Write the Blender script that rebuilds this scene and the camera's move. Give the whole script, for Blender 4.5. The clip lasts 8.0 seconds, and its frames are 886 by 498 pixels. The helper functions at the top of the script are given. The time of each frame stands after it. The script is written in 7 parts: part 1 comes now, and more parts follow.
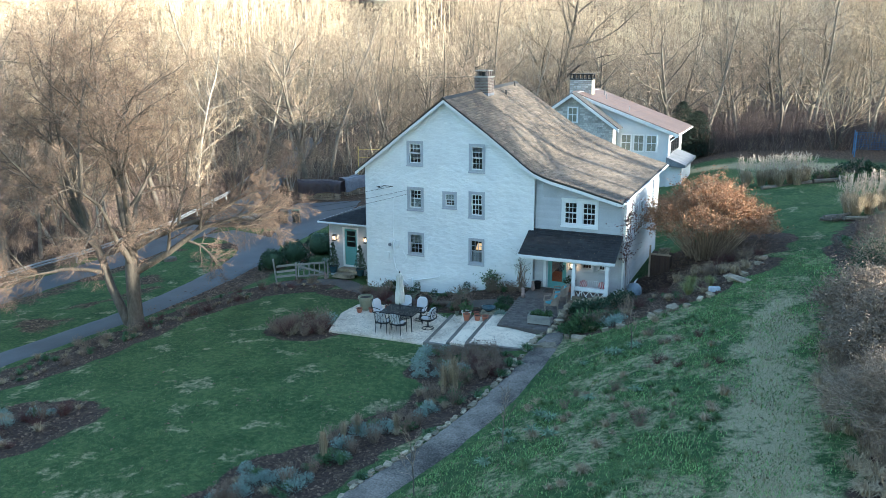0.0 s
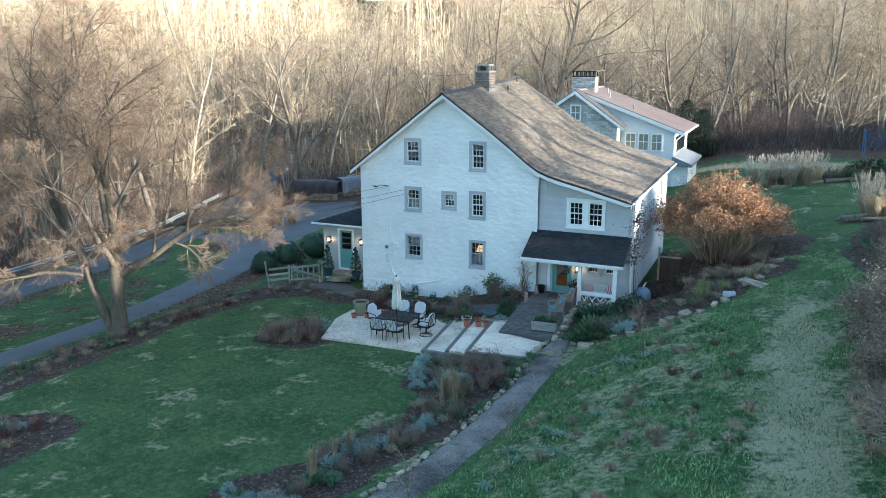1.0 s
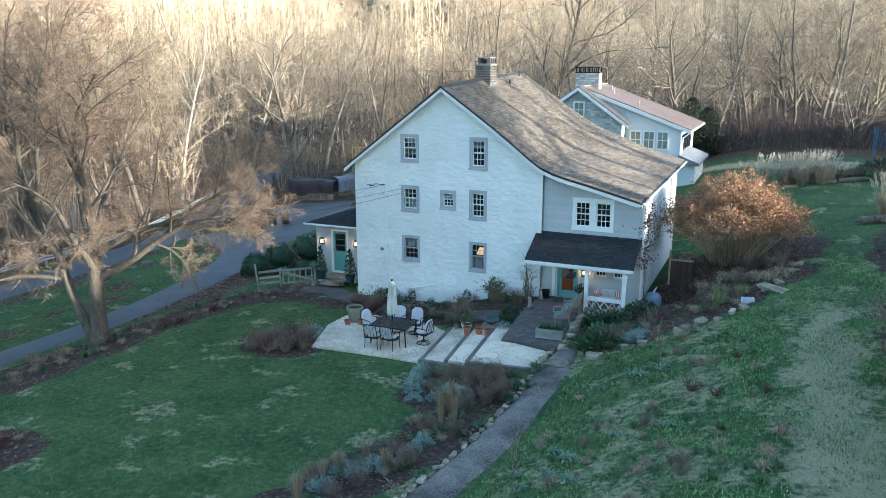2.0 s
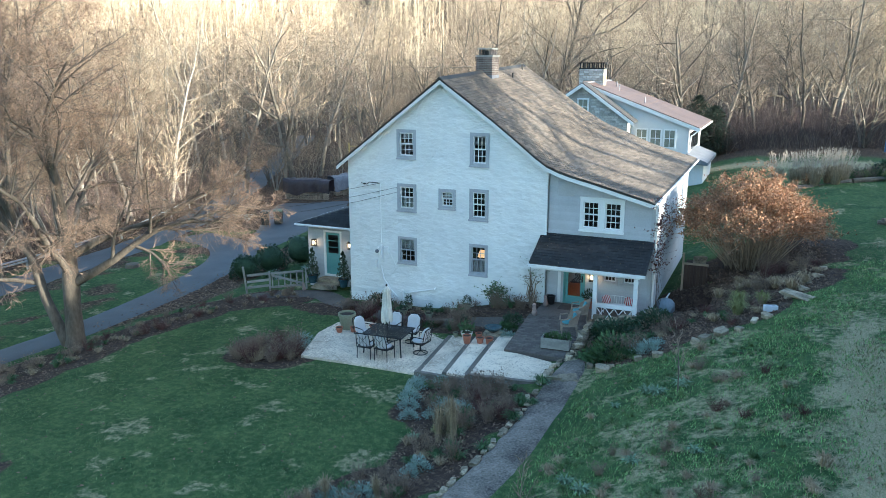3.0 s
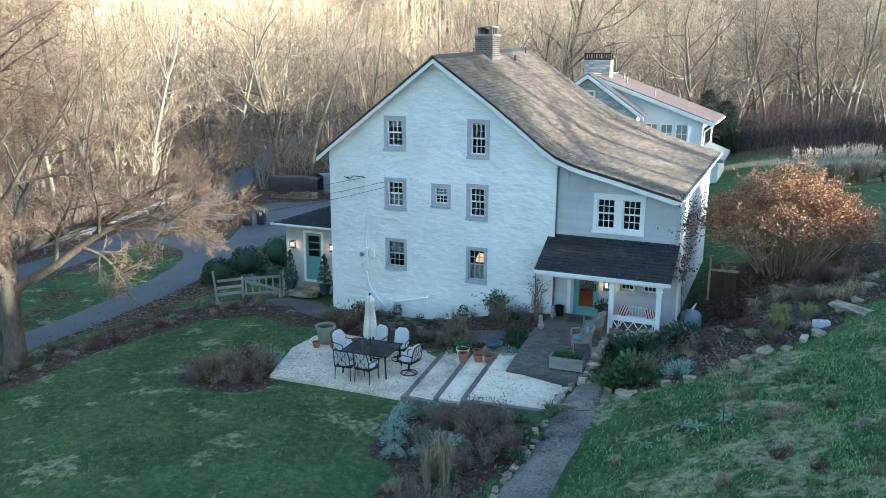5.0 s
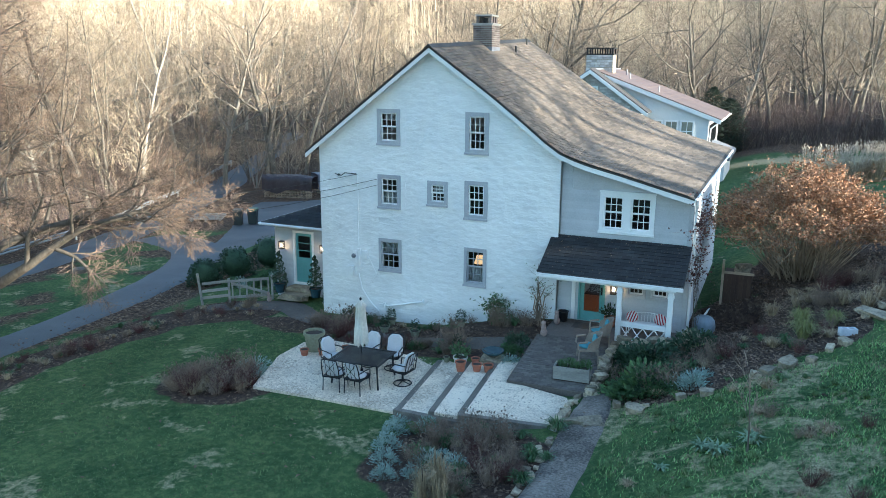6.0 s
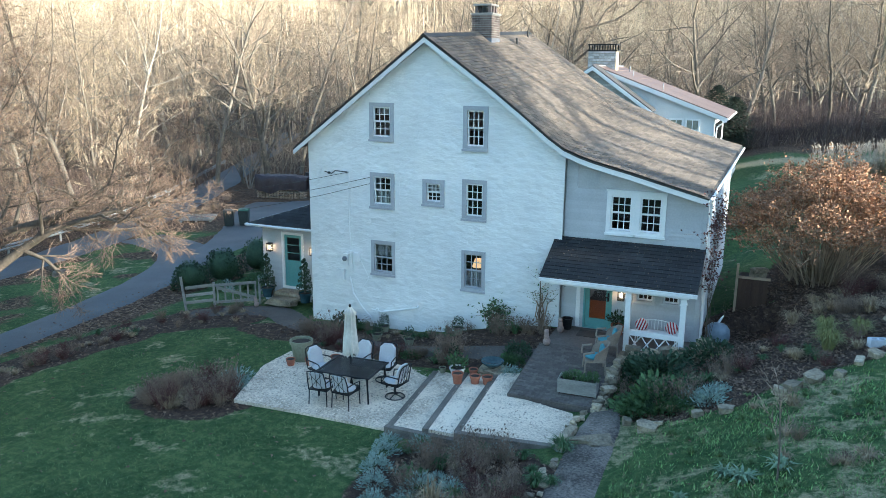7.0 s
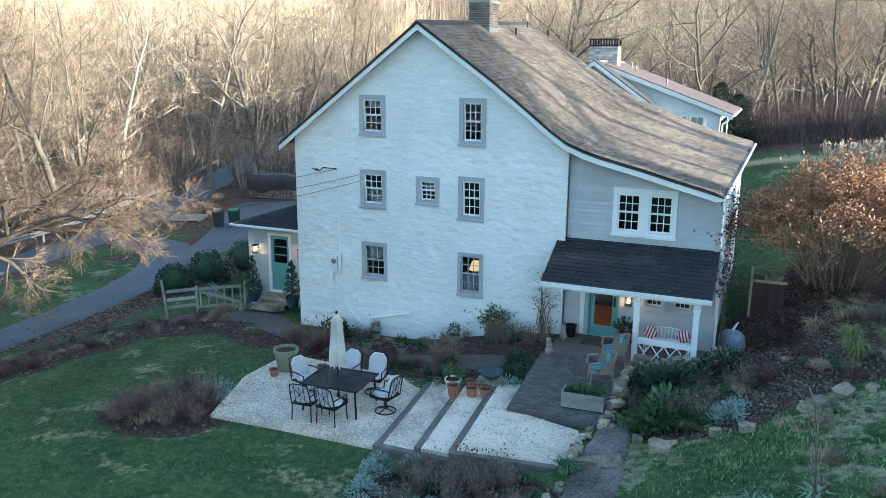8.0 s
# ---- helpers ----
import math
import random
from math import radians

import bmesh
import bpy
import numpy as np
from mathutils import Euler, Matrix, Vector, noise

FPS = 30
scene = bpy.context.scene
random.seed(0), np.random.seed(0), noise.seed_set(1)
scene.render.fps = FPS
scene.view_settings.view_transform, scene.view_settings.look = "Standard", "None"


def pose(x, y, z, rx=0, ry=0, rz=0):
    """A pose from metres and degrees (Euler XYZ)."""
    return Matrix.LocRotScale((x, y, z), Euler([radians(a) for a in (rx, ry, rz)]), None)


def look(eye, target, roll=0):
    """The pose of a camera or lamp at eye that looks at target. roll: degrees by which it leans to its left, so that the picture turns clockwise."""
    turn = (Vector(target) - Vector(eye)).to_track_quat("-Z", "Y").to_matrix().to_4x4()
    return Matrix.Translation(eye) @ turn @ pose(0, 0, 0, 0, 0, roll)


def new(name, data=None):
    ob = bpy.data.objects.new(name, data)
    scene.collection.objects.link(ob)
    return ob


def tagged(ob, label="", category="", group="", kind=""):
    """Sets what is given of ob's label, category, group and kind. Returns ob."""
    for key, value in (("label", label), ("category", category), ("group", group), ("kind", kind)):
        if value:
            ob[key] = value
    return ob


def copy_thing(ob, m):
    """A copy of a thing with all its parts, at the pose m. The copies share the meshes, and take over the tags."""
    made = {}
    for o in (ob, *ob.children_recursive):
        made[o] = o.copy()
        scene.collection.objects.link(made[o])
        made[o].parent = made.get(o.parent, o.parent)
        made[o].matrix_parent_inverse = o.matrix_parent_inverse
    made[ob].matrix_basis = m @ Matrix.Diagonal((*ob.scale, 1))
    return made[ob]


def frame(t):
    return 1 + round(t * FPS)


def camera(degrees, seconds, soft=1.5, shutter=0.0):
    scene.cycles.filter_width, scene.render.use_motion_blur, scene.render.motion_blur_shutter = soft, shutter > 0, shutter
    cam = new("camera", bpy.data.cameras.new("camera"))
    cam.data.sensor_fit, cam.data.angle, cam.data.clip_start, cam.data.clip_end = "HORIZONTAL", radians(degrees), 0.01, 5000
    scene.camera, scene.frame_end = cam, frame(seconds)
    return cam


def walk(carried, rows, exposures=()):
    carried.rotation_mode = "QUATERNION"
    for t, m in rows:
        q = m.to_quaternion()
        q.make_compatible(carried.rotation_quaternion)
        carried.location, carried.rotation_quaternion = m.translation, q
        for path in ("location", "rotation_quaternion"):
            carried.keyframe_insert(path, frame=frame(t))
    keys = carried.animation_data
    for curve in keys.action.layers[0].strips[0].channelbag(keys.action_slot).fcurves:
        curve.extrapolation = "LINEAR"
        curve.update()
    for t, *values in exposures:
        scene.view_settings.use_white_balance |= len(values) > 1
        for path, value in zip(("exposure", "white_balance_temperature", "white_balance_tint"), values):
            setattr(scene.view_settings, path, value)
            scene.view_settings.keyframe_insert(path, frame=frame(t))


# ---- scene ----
cam = camera(59.4, 8.0, 0.8)
PATH = [
    (0, (18.772, -33.039, 10.975), (17.986, -31.261, 10.503), -0.1),
    (0.5, (18.469, -32.318, 10.811), (17.684, -30.541, 10.34), -0.1),
    (1, (18.14, -31.55, 10.64), (17.355, -29.772, 10.171), -0.1),
    (1.5, (17.777, -30.729, 10.472), (16.993, -28.949, 10.003), -0.1),
    (3, (16.648, -28.068, 9.9), (15.867, -26.287, 9.433), 0.1),
    (3.5, (16.262, -27.167, 9.708), (15.483, -25.385, 9.242), 0.1),
    (4, (15.903, -26.279, 9.484), (15.126, -24.496, 9.019), 0.2),
    (4.5, (15.58, -25.427, 9.258), (14.804, -23.642, 8.795), 0.3),
    (6, (14.739, -23.208, 8.724), (13.968, -21.421, 8.263), 0.4),
    (6.5, (14.473, -22.487, 8.568), (13.703, -20.7, 8.109), 0.4),
    (7, (14.21, -21.794, 8.417), (13.442, -20.005, 7.959), 0.5),
    (7.5, (13.953, -21.092, 8.265), (13.188, -19.301, 7.807), 0.5),
    (8, (13.717, -20.397, 8.116), (12.953, -18.606, 7.659), 0.5),
]
walk(cam, [(t, look(eye, target, roll)) for t, eye, target, roll in PATH], [(0, 2.31, 5200, 4), (8, 2.31, 5200, 4)])

# ---- light ----
world = bpy.data.worlds.new("sky")
scene.world = world
world.use_nodes = True
wn = world.node_tree.nodes
sky = wn.new("ShaderNodeTexSky")
sky.sky_type = "NISHITA"
sky.sun_disc = False
SUN_FROM = Vector((1.0, 0.03, 0.13))          # low winter sun over the hill on the right
sky.sun_elevation = math.asin(SUN_FROM.normalized().z)
sky.sun_rotation = math.atan2(SUN_FROM.x, SUN_FROM.y)
wn["Background"].inputs["Strength"].default_value = 0.147
world.node_tree.links.new(sky.outputs[0], wn["Background"].inputs["Color"])
sun = new("sun", bpy.data.lights.new("sun", "SUN"))
sun.data.energy, sun.data.angle, sun.data.color = 4.5, radians(0.6), (1.0, 0.83, 0.60)
sun.matrix_world = look(SUN_FROM * 50, (0, 0, 0))


# ---- building helpers ----
class M:
    """Collects faces for one mesh."""

    def __init__(self):
        self.v, self.f = [], []

    def quad(self, *p):
        n = len(self.v)
        self.v += [tuple(q) for q in p]
        self.f.append(tuple(range(n, n + len(p))))

    def box(self, x0, x1, y0, y1, z0, z1, m=None, bev=0.0):
        c = [(x, y, z) for x in (x0, x1) for y in (y0, y1) for z in (z0, z1)]
        if m is not None:
            c = [tuple(m @ Vector(q)) for q in c]
        n = len(self.v)
        self.v += c
        self.f += [tuple(n + i for i in q) for q in ((0, 1, 3, 2), (4, 6, 7, 5), (0, 4, 5, 1), (2, 3, 7, 6), (0, 2, 6, 4), (1, 5, 7, 3))]

    def prism(self, pts, a, b):
        """Polygon pts extruded between the maps a and b of each point."""
        n, k = len(self.v), len(pts)
        self.v += [a(p) for p in pts] + [b(p) for p in pts]
        self.f.append(tuple(range(n, n + k)))
        self.f.append(tuple(range(n + 2 * k - 1, n + k - 1, -1)))
        for i in range(k):
            j = (i + 1) % k
            self.f.append((n + i, n + k + i, n + k + j, n + j))

    def tube(self, pts, rad, sides=6, cap=True):
        pts = [Vector(p) for p in pts]
        if not hasattr(rad, "__len__"):
            rad = [rad] * len(pts)
        n = len(self.v)
        u = None
        for i, p in enumerate(pts):
            d = (pts[min(i + 1, len(pts) - 1)] - pts[max(i - 1, 0)])
            d = d.normalized() if d.length > 1e-9 else Vector((0, 0, 1))
            if u is None:
                u = d.cross(Vector((0.31, 0.95, 0.05))) if abs(d.z) > 0.7 else d.cross(Vector((0, 0, 1)))
            u = u - d * u.dot(d)
            u = u.normalized() if u.length > 1e-6 else d.orthogonal().normalized()
            w = d.cross(u)
            for k in range(sides):
                a = 2 * math.pi * k / sides
                q = p + (u * math.cos(a) + w * math.sin(a)) * rad[i]
                self.v.append((q.x, q.y, q.z))
        for i in range(len(pts) - 1):
            for k in range(sides):
                a, b = n + i * sides + k, n + i * sides + (k + 1) % sides
                self.f.append((a, b, b + sides, a + sides))
        if cap:
            self.f.append(tuple(n + k for k in reversed(range(sides))))
            self.f.append(tuple(n + (len(pts) - 1) * sides + k for k in range(sides)))

    def lathe(self, prof, at=(0, 0, 0), sides=20):
        n = len(self.v)
        for r, z in prof:
            for k in range(sides):
                a = 2 * math.pi * k / sides
                self.v.append((at[0] + r * math.cos(a), at[1] + r * math.sin(a), at[2] + z))
        for i in range(len(prof) - 1):
            for k in range(sides):
                a, b = n + i * sides + k, n + i * sides + (k + 1) % sides
                self.f.append((a, b, b + sides, a + sides))

    def blob(self, at, r, seed=0, rough=0.25, rings=6, sides=9):
        n = len(self.v)
        for i in range(rings + 1):
            th = math.pi * i / rings
            for k in range(sides):
                a = 2 * math.pi * k / sides
                d = Vector((math.sin(th) * math.cos(a), math.sin(th) * math.sin(a), math.cos(th)))
                g = 1 + rough * noise.noise(d * 1.7 + Vector((seed * 3.1, seed * 1.7, 0)))
                self.v.append((at[0] + d.x * r[0] * g, at[1] + d.y * r[1] * g, at[2] + d.z * r[2] * g))
        for i in range(rings):
            for k in range(sides):
                a, b = n + i * sides + k, n + i * sides + (k + 1) % sides
                self.f.append((a, a + sides, b + sides, b))

    def mesh(self, name, mat, smooth=False):
        me = bpy.data.meshes.new(name)
        me.from_pydata(self.v, [], self.f)
        me.materials.append(mat)
        if smooth:
            me.polygons.foreach_set("use_smooth", [True] * len(me.polygons))
        me.update()
        return me


def part(name, m, mat, parent, label="", smooth=False, kind=""):
    """One mesh object under a thing or a part. m: collected faces or a ready mesh."""
    me = m.mesh(name, mat, smooth) if isinstance(m, M) else m
    ob = new(name, me)
    ob.parent = parent
    return tagged(ob, label, kind=kind)


def thing(name, label, category, at=None, group="", kind=""):
    ob = new(name)
    ob.empty_display_size = 0.2
    if at is not None:
        ob.matrix_basis = at
    return tagged(ob, label, category, group, kind)


def solo(name, m, mat, label, category, group="", kind="", smooth=False, at=None):
    """A thing of a single mesh."""
    ob = new(name, m.mesh(name, mat, smooth) if isinstance(m, M) else m)
    if at is not None:
        ob.matrix_basis = at
    return tagged(ob, label, category, group, kind)


def S(a, b, t):
    t = min(1.0, max(0.0, (t - a) / (b - a)))
    return t * t * (3 - 2 * t)


def fbm(x, y, s=1.0, o=0.0):
    return noise.fractal(Vector((x * s + o, y * s - o, o * 0.37)), 1.0, 2.0, 4)


# ---- materials ----
def material(name, rough=0.8, metal=0.0):
    m = bpy.data.materials.new(name)
    m.use_nodes = True
    b = m.node_tree.nodes["Principled BSDF"]
    b.inputs["Roughness"].default_value, b.inputs["Metallic"].default_value = rough, metal
    return m, m.node_tree.nodes, m.node_tree.links, b


def ramp(nodes, stops):
    r = nodes.new("ShaderNodeValToRGB")
    e = r.color_ramp.elements
    while len(e) < len(stops):
        e.new(0.5)
    for k, (p, c) in zip(e, stops):
        k.position, k.color = p, (*c, 1)
    return r


def tex(nodes, links, scale, detail=6, rough=0.6, stretch=None, rot=None):
    n = nodes.new("ShaderNodeTexNoise")
    n.inputs["Scale"].default_value, n.inputs["Detail"].default_value, n.inputs["Roughness"].default_value = scale, detail, rough
    g = nodes.new("ShaderNodeNewGeometry")
    mp = nodes.new("ShaderNodeMapping")
    if stretch:
        mp.inputs["Scale"].default_value = stretch
    if rot:
        mp.inputs["Rotation"].default_value = rot
    links.new(g.outputs["Position"], mp.inputs["Vector"])
    links.new(mp.outputs[0], n.inputs["Vector"])
    return n


def mix(nodes, links, fac, a, b, kind="MIX"):
    n = nodes.new("ShaderNodeMix")
    n.data_type, n.blend_type = "RGBA", kind
    for s, v in ((n.inputs[0], fac), (n.inputs[6], a), (n.inputs[7], b)):
        if isinstance(v, (int, float)):
            s.default_value = v
        elif isinstance(v, tuple):
            s.default_value = (*v, 1)
        else:
            links.new(v, s)
    return n.outputs[2]


def bump(nodes, links, b, height, strength, dist):
    n = nodes.new("ShaderNodeBump")
    n.inputs["Strength"].default_value, n.inputs["Distance"].default_value = strength, dist
    links.new(height, n.inputs["Height"])
    links.new(n.outputs[0], b.inputs["Normal"])
    return n


def two_scale(name, lo, hi, big=0.6, fine=14.0, rough=0.85, metal=0.0, bmp=0.3, dist=0.01, stretch=None, vary=0.0, island=False, spread=(0.35, 0.65)):
    """A surface whose colour runs between lo and hi over a large and a fine grain, with fine relief."""
    m, n, l, b = material(name, rough, metal)
    t1, t2 = tex(n, l, big, 4, 0.6, stretch), tex(n, l, fine, 6, 0.65, stretch)
    mm = n.new("ShaderNodeMath")
    mm.operation = "MULTIPLY_ADD"
    l.new(t1.outputs[0], mm.inputs[0])
    mm.inputs[1].default_value = 0.5
    hv = n.new("ShaderNodeMath")
    hv.operation = "MULTIPLY"
    l.new(t2.outputs[0], hv.inputs[0])
    hv.inputs[1].default_value = 0.5
    l.new(hv.outputs[0], mm.inputs[2])
    r = ramp(n, [(spread[0], lo), (spread[1], hi)])
    l.new(mm.outputs[0], r.inputs[0])
    col = r.outputs[0]
    if vary:
        if island:
            src = n.new("ShaderNodeNewGeometry").outputs["Random Per Island"]
        else:
            src = n.new("ShaderNodeObjectInfo").outputs["Random"]
        hs = n.new("ShaderNodeHueSaturation")
        mr = n.new("ShaderNodeMapRange")
        mr.inputs["To Min"].default_value, mr.inputs["To Max"].default_value = 1 - vary, 1 + vary
        l.new(src, mr.inputs["Value"])
        l.new(mr.outputs[0], hs.inputs["Value"])
        l.new(col, hs.inputs["Color"])
        col = hs.outputs[0]
    l.new(col, b.inputs["Base Color"])
    if bmp:
        bump(n, l, b, t2.outputs[0], bmp, dist)
    return m


# ---- the lie of the land ----
def path_edge(y):
    """x of the foot of the bank, along the right side of the gravel path."""
    return float(np.interp(y, [-40, -22, -17.6, -14.8, -11.8, -6.4], [7.6, 9.75, 10.65, 11.25, 11.68, 11.7]))


def pit(x, y):
    return S(12.45, 12.75, x) * S(14.9, 14.5, x) * S(-0.75, -0.35, y) * S(2.6, 2.2, y)


def gz(x, y):
    z = float(np.interp(x, [-90, -45, -25, -19, -12, -8, -5, 0, 4], [-1.0, -2.0, -1.75, -1.55, -1.05, -0.95, -0.45, -0.12, -0.04]))
    xe = path_edge(y)
    rise = 0.85 * S(3.5, 8.8, x) * S(-4.5, -0.3, y)
    bank = 0.5 * S(xe - 4, xe, x) * S(-2.5, -5.0, y) + 0.5 * S(xe - 0.7, xe, x) * S(-5.0, -2.5, y)
    bank += float(np.interp(x - xe, [0, 3, 6, 12, 25, 45, 70, 110, 200], [0, 1.2, 2.1, 3.2, 5.4, 8.9, 11.2, 14.2, 18]))
    flat = min(bank, 2.9 + 0.05 * max(0, x - 34) + 9.0 * S(42, 64, x) * S(10, 16, y))
    w = S(6, 22, y)
    bank = bank * (1 - w) + flat * w
    back = 2.6 * S(3, 16, x) * S(8, 16, y)
    z += max(rise, bank, back)
    z -= (z - 0.72) * pit(x, y) if z > 0.72 else 0
    r = math.hypot(x, y)
    dip = math.exp(-((math.degrees(math.atan2(16 - x, y + 27)) - 29.5) / 3.2) ** 2) if y > 60 else 0.0
    z += (46 - 37 * dip) * S(95, 460, y + 0.25 * abs(x)) + 14 * S(60, 160, -x) * S(-60, 60, y)
    z += 0.035 * fbm(x, y, 0.5) * S(2, 9, abs(x - 4) + abs(y + 3) * 0.6)
    return z


BEDS = [  # rounded beds: centre, half sizes, turn in degrees
    (0.9, -6.9, 1.75, 1.25, 20), (-3.9, -0.9, 2.4, 1.5, 28), (-6.2, -4.6, 1.5, 4.2, -14), (-7.0, -11, 1.7, 5.5, -8),
    (-3.2, -18.5, 2.3, 3.2, -35), (2.5, -1.3, 4.5, 1.2, 2), (7.2, -1.3, 2.6, 1.35, 2), (4.2, -2.4, 3.6, 0.55, 0),
    (9.0, -8.6, 2.1, 2.0, 0), (9.2, -11.5, 1.25, 2.2, 12), (8.3, -14.4, 1.3, 2.4, -20), (7.4, -17.4, 1.6, 2.6, -25), (6.6, -20.5, 1.8, 2.6, -30),
    (13.0, -3.3, 2.2, 1.9, 25), (15.2, -1.9, 2.0, 1.8, 20), (16.5, 1.2, 2.4, 2.6, 0), (13.6, 1.0, 1.3, 2.2, 0), (16.6, 5.5, 2.9, 3.6, 0), (23.5, 3.0, 2.6, 8.0, 0), (23.4, -9, 3.0, 7, 0), (23.8, -18, 3.2, 8, 0),
]


def bed(x, y):
    v = 0.0
    for cx, cy, a, b, t in BEDS:
        if abs(x - cx) > 9 or abs(y - cy) > 11:
            continue
        c, s = math.cos(radians(t)), math.sin(radians(t))
        u, w = (x - cx) * c + (y - cy) * s, (y - cy) * c - (x - cx) * s
        d = math.hypot(u / a, w / b) + 0.16 * fbm(x, y, 0.8, 3)
        v = max(v, S(1.1, 0.92, d))
    return v


def litter(x, y):
    """Fallen leaves and bare earth: along the drive, under the wood and past the mown ground."""
    n = fbm(x, y, 0.25, 7)
    v = S(-6.5, -8.0, x - 0.25 * y * (y < 0) + n) * S(-60, -30, y + 40) * S(-10.4, -9.4, x + 0.06 * y)
    v = max(v, 0.85 * S(-21.8, -22.4, x + n * 0.5))
    v = max(v, S(37, 43, y + 2 * n + 0.3 * min(x, 0)))
    v = max(v, S(22.5, 25, x + 2 * n) * S(18, 8, y))
    v = max(v, S(-10, -13, x + n) * S(12.5, 15, y + n) * 0.8)
    return max(v, 0.75 * S(-0.1, 0.4, fbm(x, y, 0.3, 11)) * S(-10.5, -12.5, x))


def dry(x, y):
    """Mown track along the bank and worn turf."""
    mid = float(np.interp(y, [-40, -18, -12, -6, 0], [20.5, 19.4, 18.9, 18.9, 19.4]))
    v = S(1.75, 0.2, abs(x - mid) + 0.7 * fbm(x, y, 0.6, 5) + 0.35 * fbm(x, y, 2.2, 6)) * S(-0.5, -6.5, y) * 0.82
    v = max(v, 0.9 * S(34, 36, y + 0.2 * x) * S(41, 39, y + 0.2 * x) * S(8, 12, x))
    v = max(v, (0.14 + 0.42 * S(-0.05, 0.55, fbm(x, y, 0.6, 9) + 0.5 * fbm(x, y, 2.0, 19))) * S(10.8, 13.5, x) * S(8, 0, y))
    return min(1, max(v, 0.5 * S(0.1, 0.5, fbm(x, y, 0.9, 2) + 0.3 * fbm(x, y, 2.6, 3))))


def spread_lines(lo, hi, step, far):
    a = list(np.arange(lo, hi + 1e-6, step))
    d, left, right = step, [], []
    x = 0.0
    while x < far:
        d *= 1.16
        x += d
        left.append(lo - x)
        right.append(hi + x)
    return left[::-1] + a + right


def ground_material():
    m, n, l, b = material("turf_and_earth", 0.95)
    att = []
    for k in ("mulch", "litter", "dry"):
        a = n.new("ShaderNodeAttribute")
        a.attribute_name = k
        att.append(a.outputs["Fac"])
    fine, mid, big = tex(n, l, 42, 5, 0.7), tex(n, l, 5.5, 6, 0.7), tex(n, l, 0.55, 5, 0.6)
    g1 = ramp(n, [(0.3, (0.018, 0.040, 0.014)), (0.47, (0.048, 0.088, 0.029)), (0.66, (0.15, 0.18, 0.070))])
    l.new(mid.outputs[0], g1.inputs[0])
    g2 = ramp(n, [(0.35, (0.024, 0.058, 0.021)), (0.62, (0.080, 0.125, 0.045))])
    l.new(big.outputs[0], g2.inputs[0])
    grass = mix(n, l, 0.5, g1.outputs[0], g2.outputs[0])
    gf = ramp(n, [(0.34, (0.28, 0.28, 0.28)), (0.62, (1.7, 1.7, 1.7))])
    l.new(fine.outputs[0], gf.inputs[0])
    grass = mix(n, l, 0.8, grass, gf.outputs[0], "MULTIPLY")
    straw = ramp(n, [(0.32, (0.13, 0.13, 0.06)), (0.66, (0.50, 0.43, 0.28))])
    l.new(fine.outputs[0], straw.inputs[0])

    def masked(a, gain, off):
        """Attribute broken up by the middle grain."""
        s = n.new("ShaderNodeMath")
        s.operation = "MULTIPLY_ADD"
        l.new(mid.outputs[0], s.inputs[0])
        s.inputs[1].default_value = gain
        s.inputs[2].default_value = off
        t = n.new("ShaderNodeMath")
        t.operation = "ADD"
        l.new(a, t.inputs[0])
        l.new(s.outputs[0], t.inputs[1])
        r = n.new("ShaderNodeMapRange")
        r.interpolation_type = "SMOOTHSTEP"
        r.inputs["From Min"].default_value, r.inputs["From Max"].default_value = 0.3, 0.72
        l.new(t.outputs[0], r.inputs["Value"])
        return r.outputs[0]

    col = mix(n, l, masked(att[2], 1.3, -0.65), grass, straw.outputs[0])
    leaves = n.new("ShaderNodeTexVoronoi")
    leaves.inputs["Scale"].default_value = 11
    l.new(n.new("ShaderNodeNewGeometry").outputs["Position"], leaves.inputs["Vector"])
    lc = ramp(n, [(0.0, (0.035, 0.024, 0.018)), (0.45, (0.075, 0.048, 0.033)), (0.8, (0.13, 0.085, 0.055)), (1.0, (0.24, 0.17, 0.11))])
    sep = n.new("ShaderNodeSeparateColor")
    l.new(leaves.outputs["Color"], sep.inputs[0])
    l.new(sep.outputs[0], lc.inputs[0])
    col = mix(n, l, masked(att[1], 1.1, -0.55), col, lc.outputs[0])
    earth = ramp(n, [(0.33, (0.016, 0.011, 0.010)), (0.52, (0.055, 0.040, 0.034)), (0.68, (0.15, 0.11, 0.09))])
    l.new(fine.outputs[0], earth.inputs[0])
    me = mix(n, l, 0.35, earth.outputs[0], lc.outputs[0])
    col = mix(n, l, masked(att[0], 0.4, -0.2), col, me)
    l.new(col, b.inputs["Base Color"])
    bump(n, l, b, fine.outputs[0], 0.7, 0.05)
    b.inputs["Specular IOR Level"].default_value = 0.15
    return m


